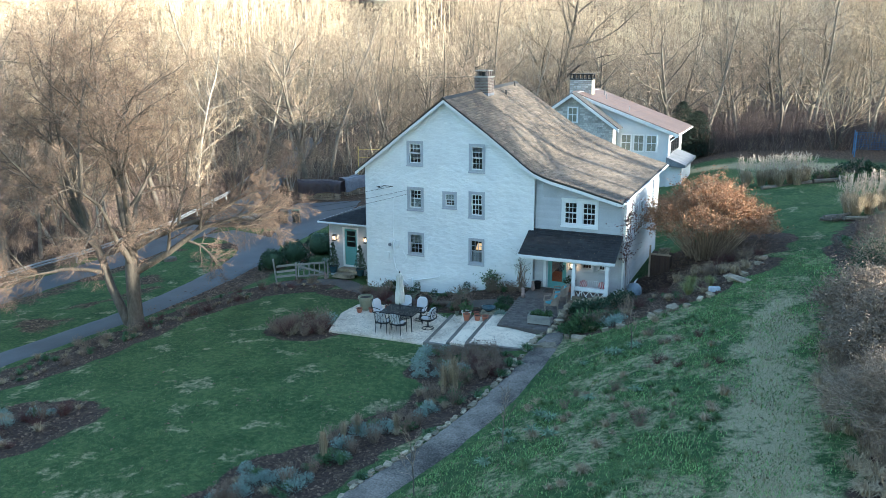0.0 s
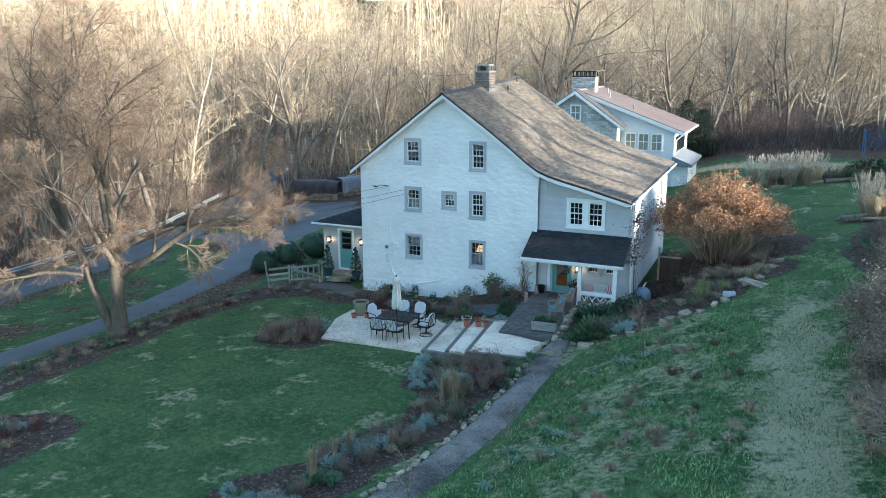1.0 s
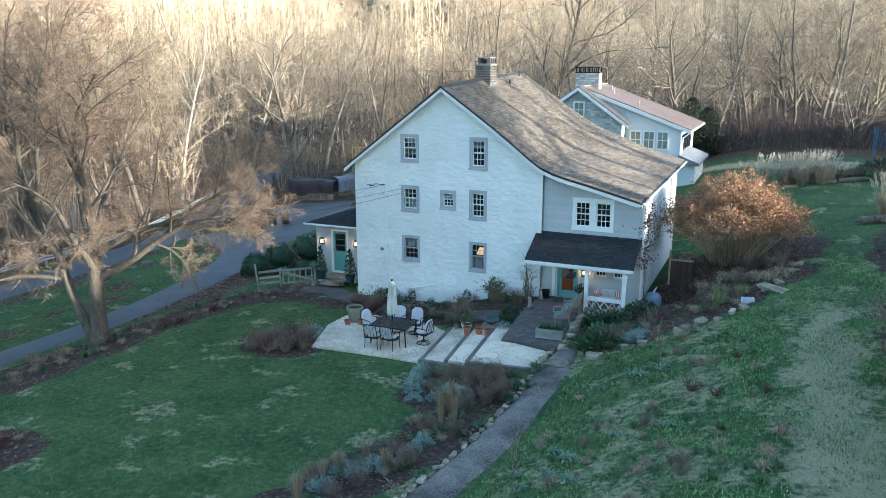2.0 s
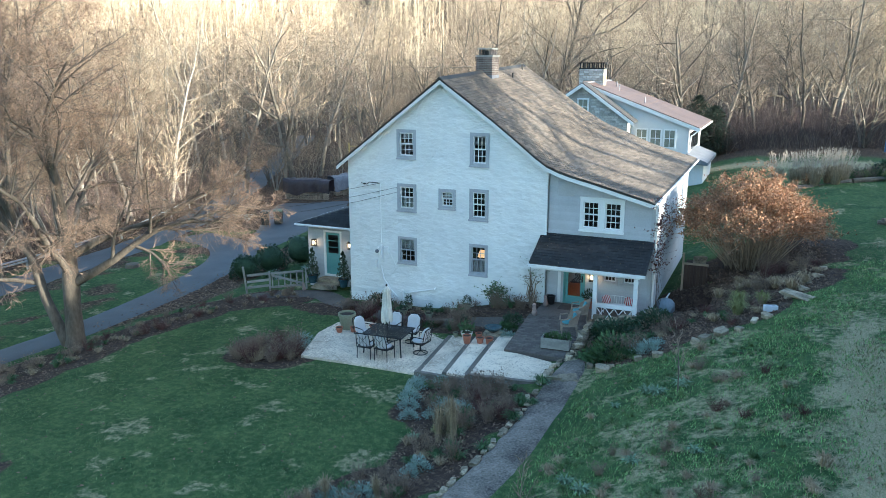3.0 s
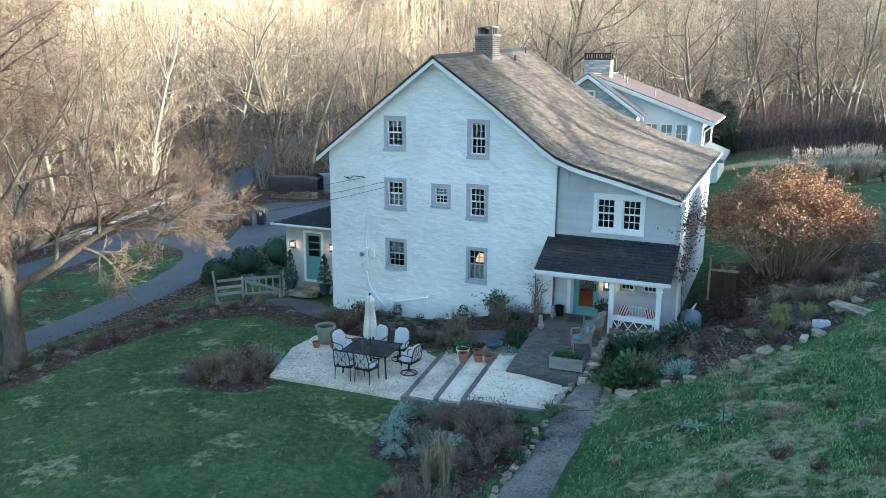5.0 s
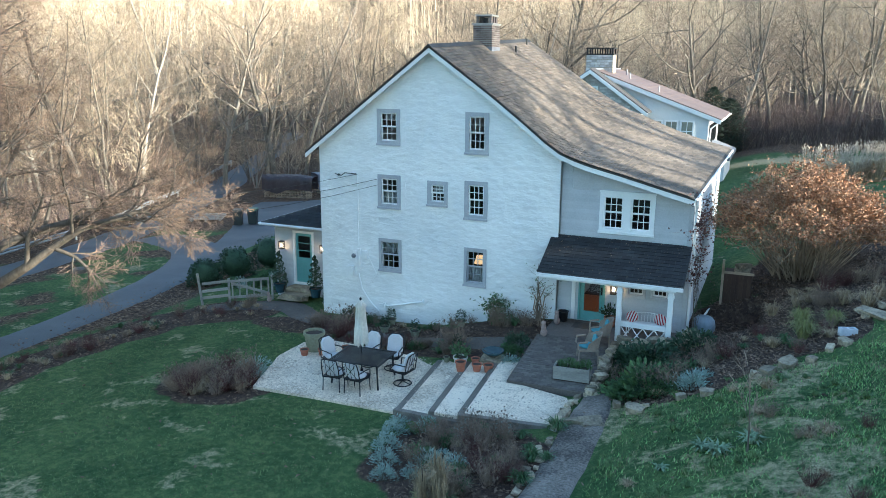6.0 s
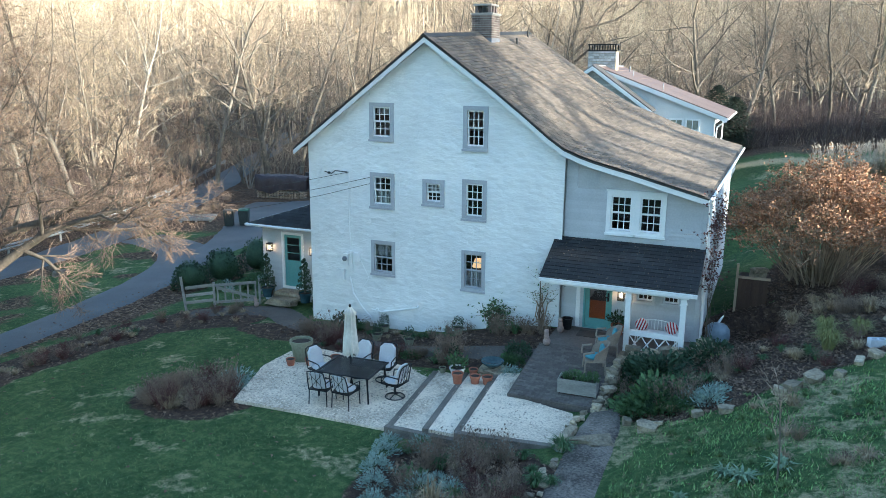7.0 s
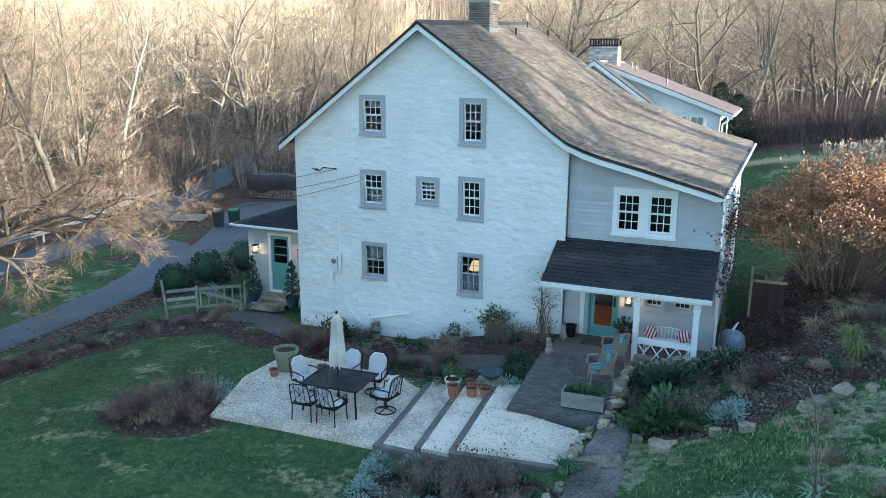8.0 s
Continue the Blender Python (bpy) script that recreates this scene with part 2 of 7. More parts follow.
def build_ground():
    xs, ys = spread_lines(-12, 24, 0.2, 1400), spread_lines(-24, 12, 0.2, 1400)
    nx = len(xs)
    me = bpy.data.meshes.new("ground")
    verts = [(x, y, gz(x, y)) for y in ys for x in xs]
    faces = [(j * nx + i, j * nx + i + 1, (j + 1) * nx + i + 1, (j + 1) * nx + i) for j in range(len(ys) - 1) for i in range(nx - 1)]
    me.from_pydata(verts, [], faces)
    for name, fn in (("mulch", bed), ("litter", litter), ("dry", dry)):
        a = me.attributes.new(name, "FLOAT", "POINT")
        a.data.foreach_set("value", [fn(v[0], v[1]) for v in verts])
    me.polygons.foreach_set("use_smooth", [True] * len(me.polygons))
    me.materials.append(ground_material())
    tagged(new("ground", me), "green autumn lawn with worn patches, mulch beds and fallen leaves", "ground", kind="structure")


build_ground()


def ribbon(line, wide, lift, n=60, cross=7, edge=0.0):
    """A strip draped on the land along a smooth line of (x, y), wide: half width at each point."""
    m = M()
    k = len(line)
    t = np.linspace(0, k - 1, n)

    def at(a, j):
        i = min(int(a), k - 2)
        f = a - i
        p = [line[max(0, i - 1)][j], line[i][j], line[i + 1][j], line[min(k - 1, i + 2)][j]]
        return 0.5 * ((2 * p[1]) + (p[2] - p[0]) * f + (2 * p[0] - 5 * p[1] + 4 * p[2] - p[3]) * f * f + (3 * p[1] - p[0] - 3 * p[2] + p[3]) * f ** 3)
    pts = [Vector((at(a, 0), at(a, 1), 0)) for a in t]
    for i, p in enumerate(pts):
        d = (pts[min(i + 1, n - 1)] - pts[max(i - 1, 0)]).normalized()
        s = Vector((d.y, -d.x, 0))
        w = float(np.interp(t[i], range(k), wide))
        for c in range(cross):
            q = p + s * w * ((2 * c / (cross - 1) - 1) + (edge * fbm(p.x, p.y, 1.1, c) if c in (0, cross - 1) else 0))
            m.v.append((q.x, q.y, gz(q.x, q.y) + lift - (0.06 if c in (0, cross - 1) else 0)))
    for i in range(n - 1):
        for c in range(cross - 1):
            a = i * cross + c
            m.f.append((a, a + 1, a + cross + 1, a + cross))
    return m


asphalt = two_scale("worn_asphalt", (0.05, 0.056, 0.063), (0.105, 0.113, 0.122), 0.5, 30, 0.7, bmp=0.4, dist=0.008)
path_gravel = two_scale("grey_gravel", (0.05, 0.043, 0.037), (0.27, 0.235, 0.20), 0.9, 18, 0.95, bmp=0.8, dist=0.03, spread=(0.4, 0.62))
DRIVE = [(-10.5, -24), (-10.1, -13.5), (-9.8, -9.5), (-9.6, -6.5), (-9.75, -3.2), (-10.3, 1.2), (-11.3, 5.2), (-13.2, 8.6), (-16.2, 10.8), (-19.6, 12.2)]
solo("driveway", ribbon(DRIVE, [0.9, 0.9, 0.95, 1.0, 1.05, 1.2, 1.45, 1.55, 1.4, 1.5], 0.035, 90, 9, 0.04), asphalt, "narrow worn grey asphalt driveway", "driveway", kind="structure", smooth=True)
PARKING = [(-12.3, 8.6), (-13.0, 12), (-15.2, 18), (-17.6, 23.2), (-18.8, 26.2)]
solo("parking_place", ribbon(PARKING, [1.2, 1.5, 2.6, 3.3, 3.1], 0.045, 50, 9, 0.04), asphalt, "blue-grey asphalt parking place behind the house", "parking place", kind="structure", smooth=True)
ROAD = [(-19.3, -70), (-19.5, -30), (-19.9, -5), (-20.4, 4), (-22.0, 12), (-27, 25), (-37, 45), (-55, 80)]
solo("road", ribbon(ROAD, [1.7] * 8, 0.04, 110, 7), asphalt, "two-lane asphalt road beside the wood", "road", kind="structure", smooth=True)
solo("gravel_path", ribbon([(11.0, -4.2), (11.1, -5.4), (11.12, -6.8), (11.15, -8.2), (11.13, -9.6), (11.02, -11.7), (10.58, -15), (9.9, -18), (9.0, -21.2), (8.0, -24.5)], [0.35, 0.45, 0.52, 0.52, 0.52, 0.56, 0.56, 0.58, 0.6, 0.65], 0.05, 90, 7, 0.1), path_gravel, "grey gravel garden path climbing between bed and bank", "path", kind="structure", smooth=True)


# ---- the white house ----
RIDGE_X, RIDGE_Z, EAVE_Z, WALL_R, DEPTH = 4.33, 9.2, 5.95, 8.65, 9.7
SHED_R, SHED_Z, SHED_Y = 12.6, 5.0, 0.15

stucco_m, _n, _l, _b = material("white_stucco", 0.85)
_t1, _t2, _t3 = tex(_n, _l, 2.6, 5, 0.55, (1, 1, 2.2)), tex(_n, _l, 0.5, 4, 0.6), tex(_n, _l, 30, 4, 0.6)
_r = ramp(_n, [(0.3, (0.70, 0.71, 0.71)), (0.7, (0.83, 0.83, 0.82))])
_l.new(_t2.outputs[0], _r.inputs[0])
_l.new(_r.outputs[0], _b.inputs["Base Color"])
bump(_n, _l, _b, _t1.outputs[0], 0.6, 0.10)
stucco = stucco_m
grey_trim = two_scale("grey_painted_stone_trim", (0.33, 0.34, 0.37), (0.44, 0.45, 0.48), 1.2, 20, 0.7, bmp=0.15)
white_paint = two_scale("white_paint", (0.70, 0.71, 0.72), (0.82, 0.82, 0.81), 1.0, 18, 0.55, bmp=0.08)
siding_m = two_scale("grey_painted_siding", (0.40, 0.41, 0.43), (0.52, 0.53, 0.55), 0.8, 22, 0.65, bmp=0.1, vary=0.05)
black_shingle = two_scale("black_roof_shingle", (0.010, 0.011, 0.014), (0.035, 0.036, 0.040), 1.3, 40, 0.85, bmp=0.5, vary=0.25, island=True)
brown_shingle = two_scale("weathered_brown_shingle", (0.080, 0.062, 0.047), (0.235, 0.185, 0.138), 0.5, 26, 0.9, bmp=0.5, vary=0.28, island=True)
teal_paint = two_scale("teal_door_paint", (0.11, 0.27, 0.27), (0.15, 0.34, 0.33), 1.0, 15, 0.5, bmp=0.05)
# near-black colour stands in for the gloom of the rooms behind the panes
dark_room = two_scale("painted_room_gloom", (0.035, 0.03, 0.027), (0.06, 0.05, 0.045), 0.6, 9, 0.9, bmp=0.05)
iron = two_scale("black_wrought_iron", (0.012, 0.013, 0.016), (0.03, 0.032, 0.036), 2, 30, 0.45, 0.6, bmp=0.1)
brick_m = two_scale("grey_brown_brick", (0.10, 0.08, 0.075), (0.25, 0.20, 0.175), 2.0, 25, 0.9, bmp=0.4, vary=0.35)
mortar = two_scale("old_mortar", (0.30, 0.29, 0.27), (0.42, 0.41, 0.38), 1.5, 30, 0.95, bmp=0.3)
lead = two_scale("grey_lead_flashing", (0.14, 0.15, 0.17), (0.26, 0.27, 0.30), 2, 14, 0.6, 0.3, bmp=0.1)
stone_m = two_scale("grey_brown_fieldstone", (0.10, 0.085, 0.06), (0.46, 0.39, 0.275), 1.6, 14, 0.92, bmp=0.6, dist=0.02, vary=0.45)


def glass_material():
    m, n, l, b = material("window_glass", 0.03)
    b.inputs["Base Color"].default_value = (0.9, 0.95, 0.96, 1)
    b.inputs["Transmission Weight"].default_value = 1.0
    b.inputs["IOR"].default_value = 1.45
    return m


glass = glass_material()


def lamp_glow(name, colour, strength):
    m, n, l, b = material(name, 0.5)
    b.inputs["Base Color"].default_value = (*colour, 1)
    b.inputs["Emission Color"].default_value = (*colour, 1)
    b.inputs["Emission Strength"].default_value = strength
    return m


warm_bulb = lamp_glow("warm_bulb", (1.0, 0.62, 0.28), 4.0)
lit_shade = lamp_glow("lit_lampshade", (1.0, 0.58, 0.25), 0.22)

farmhouse = thing("farmhouse", "white stuccoed three-storey farmhouse with a long lean-to roof", "house")

# window openings in the gable: x0, x1, z0, z1 of the casing's outside
GABLE_WINDOWS = [(2.30, 3.16, 6.14, 7.30), (5.48, 6.28, 5.99, 7.28), (2.30, 3.17, 3.99, 5.11), (4.15, 4.89, 4.21, 5.01),
                 (5.48, 6.28, 3.86, 5.09), (2.31, 3.18, 1.77, 2.90), (5.49, 6.28, 1.61, 2.88)]


def roof_under(x):
    return EAVE_Z + (RIDGE_Z - EAVE_Z) * (1 - abs(x - RIDGE_X) / RIDGE_X)


def pierced(x0, x1, z0, top, holes, y, thick, wave=0.0, step=0.16):
    """A wall in the plane y with openings right through it; top(x) gives its upper edge."""
    m = M()
    xs = {x0, x1, RIDGE_X} if x0 < RIDGE_X < x1 else {x0, x1}
    for h in holes:
        xs |= {h[0], h[1]}
    xs = sorted(xs)
    cols = []
    for a, b in zip(xs, xs[1:]):
        k = max(1, int((b - a) / step))
        cols += [a + (b - a) * i / k for i in range(k)]
    cols.append(xs[-1])

    def dy(x, z):
        edge = min(abs(x - x0), abs(x - x1), 0.3) / 0.3
        for h in holes:
            edge = min(edge, max(0.0, max(h[0] - x, x - h[1], h[2] - z, z - h[3])) / 0.15)
        return y - wave * edge * (fbm(x, z, 1.4, 4) + 0.6 * fbm(x, z * 1.8, 3.6, 8))
    for a, b in zip(cols, cols[1:]):
        mid = (a + b) / 2
        hs = sorted([(h[2], h[3]) for h in holes if h[0] <= mid <= h[1]])
        lo = z0
        spans = []
        for h0, h1 in hs:
            spans.append((lo, lo, h0, h0))
            lo = h1
        spans.append((lo, lo, top(a), top(b)))
        for la, lb, ta, tb in spans:
            k = max(1, int((max(ta, tb) - la) / step))
            for i in range(k):
                q = [(a, la + (ta - la) * i / k), (b, lb + (tb - lb) * i / k), (b, lb + (tb - lb) * (i + 1) / k), (a, la + (ta - la) * (i + 1) / k)]
                m.quad(*[(u, dy(u, v), v) for u, v in q])
            m.quad((b, y + thick, lb), (a, y + thick, la), (a, y + thick, ta), (b, y + thick, tb))
    for h in holes:
        a, b, c, d = h
        for p, q in (((a, c), (b, c)), ((b, c), (b, d)), ((b, d), (a, d)), ((a, d), (a, c))):
            m.quad((p[0], y, p[1]), (q[0], y, q[1]), (q[0], y + thick, q[1]), (p[0], y + thick, p[1]))
    return m


part("wall", pierced(0, WALL_R, -1.2, roof_under, GABLE_WINDOWS, 0, 0.42, 0.027), stucco, farmhouse, "white stucco over rough fieldstone", smooth=False)
m = M()
m.prism([(0.42, -1.2), (DEPTH - 0.31, -1.2), (DEPTH - 0.31, EAVE_Z + 0.4), (0.42, EAVE_Z)], lambda p: (0, *p), lambda p: (0.4, *p))
part("wall", m, stucco, farmhouse)
m = M()
m.prism([(0, -1.2), (WALL_R, -1.2), (WALL_R, EAVE_Z + 0.4), (RIDGE_X, RIDGE_Z + 0.4), (0, EAVE_Z + 0.4)], lambda p: (p[0], DEPTH - 0.3, p[1]), lambda p: (p[0], DEPTH, p[1]))
part("wall", m, stucco, farmhouse)
m = M()
for z in (1.05, 3.35, 5.75):
    m.box(0.41, WALL_R, 0.43, DEPTH - 0.31, z - 0.12, z)
m.box(0.41, WALL_R, 4.4, 4.5, 1.06, 5.6)
m.box(RIDGE_X - 0.05, RIDGE_X + 0.05, 0.43, 4.3, 1.06, 5.6)
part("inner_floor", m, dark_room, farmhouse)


def ring_frame(x0, x1, z0, z1, wide, low, ya, yb):
    """A rectangular frame in one piece, facing -y."""
    m = M()
    o = [(x0, z0), (x1, z0), (x1, z1), (x0, z1)]
    i = [(x0 + wide, z0 + low), (x1 - wide, z0 + low), (x1 - wide, z1 - wide), (x0 + wide, z1 - wide)]
    m.v = [(p[0], ya, p[1]) for p in o + i] + [(p[0], yb, p[1]) for p in o + i]
    for k in range(4):
        j = (k + 1) % 4
        m.f += [(k, j, 4 + j, 4 + k), (8 + j, 8 + k, 12 + k, 12 + j), (k, 8 + k, 8 + j, j), (4 + k, 4 + j, 12 + j, 12 + k)]
    return m


def casing(x0, x1, z0, z1, y, wide, out):
    """The casing ring of a window or door opening in a wall facing -y."""
    return ring_frame(x0, x1, z0, z1, wide, wide * 0.8, y - out, y + 0.12)


def window(x0, x1, z0, z1, y, wide, mat, sash_mat, cols=3, rows=2, parent=None, split=0.5):
    w = part("window", casing(x0, x1, z0, z1, y, wide, 0.035), mat, parent)
    m = M()
    m.box(x0 - 0.02, x1 + 0.02, y - 0.07, y - 0.036, z0 - 0.05, z0 + 0.02)
    part("sill", m, mat, w)
    a, b, c, d = x0 + wide, x1 - wide, z0 + wide * 0.8, z1 - wide
    half = c + (d - c) * split
    for name, lo, hi, yy in (("upper_sash", half, d, y + 0.02), ("lower_sash", c, half + 0.03, y + 0.055)):
        s = 0.045
        m = ring_frame(a, b, lo, hi, s, s, yy, yy + 0.035)
        for i in range(1, cols):
            x = a + s + (b - a - 2 * s) * i / cols
            m.box(x - 0.011, x + 0.011, yy + 0.004, yy + 0.03, lo + s, hi - s)
        for i in range(1, rows):
            z = lo + s + (hi - lo - 2 * s) * i / rows
            m.box(a + s, b - s, yy + 0.005, yy + 0.029, z - 0.011, z + 0.011)
        part(name, m, sash_mat, w, "white divided sash" if sash_mat is white_paint else "")
        m = M()
        m.box(a + s, b - s, yy + 0.013, yy + 0.019, lo + s, hi - s)
        p = part("pane", m, glass, w)
        p.visible_shadow = False
    return w


for i, h in enumerate(GABLE_WINDOWS):
    window(*h, 0, 0.13 if i < 5 else 0.10, grey_trim, white_paint if i < 5 else grey_trim, parent=farmhouse)

# curtains behind some of the panes
linen = two_scale("pale_linen", (0.38, 0.38, 0.38), (0.55, 0.55, 0.54), 3, 22, 0.9, bmp=0.1)


def curtain(x0, x1, z0, z1, y):
    m = M()
    k = 26
    p = [(x0 + (x1 - x0) * i / k, y + 0.025 * math.sin(i * 1.9)) for i in range(k + 1)]
    for a, b in zip(p, p[1:]):
        m.quad((a[0], a[1], z0), (b[0], b[1], z0), (b[0], b[1], z1), (a[0], a[1], z1))
        m.quad((b[0], b[1] + 0.006, z0), (a[0], a[1] + 0.006, z0), (a[0], a[1] + 0.006, z1), (b[0], b[1] + 0.006, z1))
    return m


for x0, x1, z0, z1 in ((2.45, 3.02, 4.08, 4.55), (4.28, 4.76, 4.6, 4.92), (5.6, 6.16, 1.7, 2.2), (2.43, 3.06, 2.35, 2.8), (2.45, 3.0, 6.95, 7.2)):
    solo("curtain", curtain(x0, x1, z0, z1, 0.22), linen, "pale linen curtain hanging behind a window", "curtain", "house curtains")


def table_lamp(at):
    t = thing("table_lamp", "lit table lamp with a warm pleated shade", "lamp", pose(*at))
    m = M()
    m.lathe([(0.0, 0), (0.09, 0), (0.09, 0.02), (0.03, 0.06), (0.06, 0.16), (0.05, 0.28), (0.015, 0.34), (0.015, 0.42), (0, 0.42)], sides=14)
    part("base", m, brick_m, t, smooth=True)
    m = M()
    m.lathe([(0.20, 0.40), (0.11, 0.66), (0.105, 0.66), (0.195, 0.40)], sides=22)
    part("shade", m, lit_shade, t, "glowing pleated fabric shade")
    return t


m = M()
m.box(5.35, 6.35, 0.55, 1.0, 1.75, 1.8)
for x in (5.4, 6.3):
    for y in (0.6, 0.95):
        m.box(x - 0.025, x + 0.025, y - 0.025, y + 0.025, 1.051, 1.75)
solo("side_table", m, brick_m, "dark wooden side table inside the window", "table")
table_lamp((5.78, 0.72, 1.8))

hall = thing("ceiling_lamp", "small lit ceiling lamp in the hall", "lamp", pose(9.7, 1.6, 3.296))
m = M()
m.lathe([(0.0, 0), (0.12, 0), (0.12, -0.03), (0.0, -0.03)], sides=14)
part("mount", m, iron, hall)
m = M()
m.blob((0, 0, -0.09), (0.08, 0.08, 0.06), 1, 0)
part("bulb", m, warm_bulb, hall, "glowing warm bulb", True)
hl = new("hall_light", bpy.data.lights.new("hall_light", "POINT"))
hl.data.energy, hl.data.color, hl.data.shadow_soft_size = 4.0, (1.0, 0.55, 0.25), 0.08
hl.location = (9.7, 1.6, 3.05)

# ---- roofs ----
PROFILE = [(RIDGE_X, RIDGE_Z + 0.13), (5.5, 8.52), (6.5, 7.82), (7.5, 7.07), (8.2, 6.52), (8.66, 6.21), (9.1, 6.03), (9.52, 5.90), (10.0, 5.78), (10.5, 5.66), (11.4, 5.42), (12.66, 5.09)]
LEFT = [(RIDGE_X, RIDGE_Z + 0.13), (-0.36, 5.80)]
ROOF_END = 9.95


def settled(x, y, z):
    """The old frame has settled: ridge and eaves climb to the back, the eave splays and the valley fills."""
    d = y + 0.36
    return (x + 0.03 * d * min(1, max(0, (x - RIDGE_X) / 8.3)), y, z + d * (0.046 + 0.028 * math.exp(-((x - 9.0) / 1.3) ** 2)))


def deck(prof, y0, y1, thick):
    m = M()
    up = [(x, z - 0.03) for x, z in prof]
    dn = [(x, z - 0.03 - thick) for x, z in reversed(prof)]
    m.prism(up + dn, lambda p: settled(p[0], y0, p[1]), lambda p: settled(p[0], y1, p[1]))
    return m


timber = two_scale("dark_roof_edge", (0.03, 0.03, 0.032), (0.07, 0.066, 0.06), 2, 20, 0.8, bmp=0.2)
roof = part("roof", deck(PROFILE, -0.36, ROOF_END, 0.05), timber, farmhouse, "weathered brown shingle roof flaring over the lean-to")
part("roof", deck(LEFT, -0.36, ROOF_END, 0.05), timber, farmhouse)
for prof in (PROFILE, LEFT):
    m = M()
    z = 0.085
    up = [(x, q - z) for x, q in prof]
    dn = [(x, q - z - 0.14) for x, q in reversed(prof)]
    m.prism(up + dn, lambda p: (p[0], -0.34, p[1]), lambda p: (p[0], -0.30, p[1]))
    part("barge_board", m, white_paint, farmhouse)
    m = M()
    up = [(x, q - z - 0.002) for x, q in prof]
    dn = [(x, q - z - 0.03) for x, q in reversed(prof)]
    m.prism(up + dn, lambda p: (p[0], -0.299, p[1]), lambda p: (p[0], 0.0, p[1]))
    part("soffit", m, white_paint, farmhouse)


def along(prof, s):
    for (x0, z0), (x1, z1) in zip(prof, prof[1:]):
        d = math.hypot(x1 - x0, z1 - z0)
        if s <= d:
            return x0 + (x1 - x0) * s / d, z0 + (z1 - z0) * s / d, math.atan2(z1 - z0, x1 - x0)
        s -= d
    return x1, z1, math.atan2(z1 - z0, x1 - x0)


def tab_mesh(w, e, t):
    """One shingle: laid from 0 to e down the slope (local x), w wide (local y), its butt t thick."""
    m = M()
    m.v = [(0, 0, 0.002), (0, w, 0.002), (e, w, t), (e, 0, t), (e, 0, 0), (e, w, 0), (e * 0.2, 0, 0), (e * 0.2, w, 0)]
    m.f = [(0, 3, 2, 1), (3, 4, 5, 2), (0, 6, 4, 3), (1, 2, 5, 7)]
    return m


def shingles(prof, y0, y1, mat, parent, near=None, near_mat=None, e=0.145, w=0.30, sag=0.0):
    rng = random.Random(5)
    total = sum(math.hypot(b[0] - a[0], b[1] - a[1]) for a, b in zip(prof, prof[1:]))
    joined = M()
    shapes = [tab_mesh(w - 0.008, e + 0.02, t).mesh("shingle", near_mat) for t in (0.012, 0.017, 0.023)] if near else []
    k = int(total / e)
    for i in range(k):
        x, z, a = along(prof, i * e)
        y = y0 + (w * 0.5 if i % 2 else 0)
        cells = [] if y == y0 else [(y0, w * 0.5)]
        while y < y1 - 0.02:
            cells.append((y, min(w, y1 - y)))
            y += w
        for y, ww in cells:
            rot = Matrix.Translation((x, y, z + 0.006 + sag * fbm(x, y, 0.5, 6))) @ Matrix.Rotation(-a, 4, "Y")
            if near and y < near and ww > 0.25:
                s = new("shingle", rng.choice(shapes))
                s.parent = parent
                s.matrix_basis = Matrix.Translation(settled(x, y, z + 0.006 + sag * fbm(x, y, 0.5, 6))) @ Matrix.Rotation(0.046, 4, "X") @ Matrix.Rotation(-a, 4, "Y")
                continue
            n = len(joined.v)
            t = tab_mesh(ww - 0.008, e + 0.02, rng.choice((0.011, 0.014, 0.018)))
            joined.v += [settled(*(rot @ Vector(p))) for p in t.v]
            joined.f += [tuple(n + q for q in f) for f in t.f]
    part("shingle_field", joined, mat, parent, kind="stuff")


brown_piece = two_scale("weathered_brown_shingle_piece", (0.080, 0.062, 0.047), (0.235, 0.185, 0.138), 0.5, 26, 0.9, bmp=0.5, vary=0.28)
shingles(PROFILE, -0.38, ROOF_END + 0.02, brown_shingle, roof, 0.75, brown_piece, sag=0.012)
shingles(LEFT, -0.38, ROOF_END + 0.02, brown_shingle, roof)
m = M()
m.prism([(RIDGE_X - 0.16, RIDGE_Z + 0.03), (RIDGE_X, RIDGE_Z + 0.17), (RIDGE_X + 0.16, RIDGE_Z + 0.05), (RIDGE_X, RIDGE_Z + 0.10)], lambda p: settled(p[0], -0.40, p[1]), lambda p: settled(p[0], ROOF_END + 0.03, p[1]))
part("ridge_cap", m, timber, farmhouse)

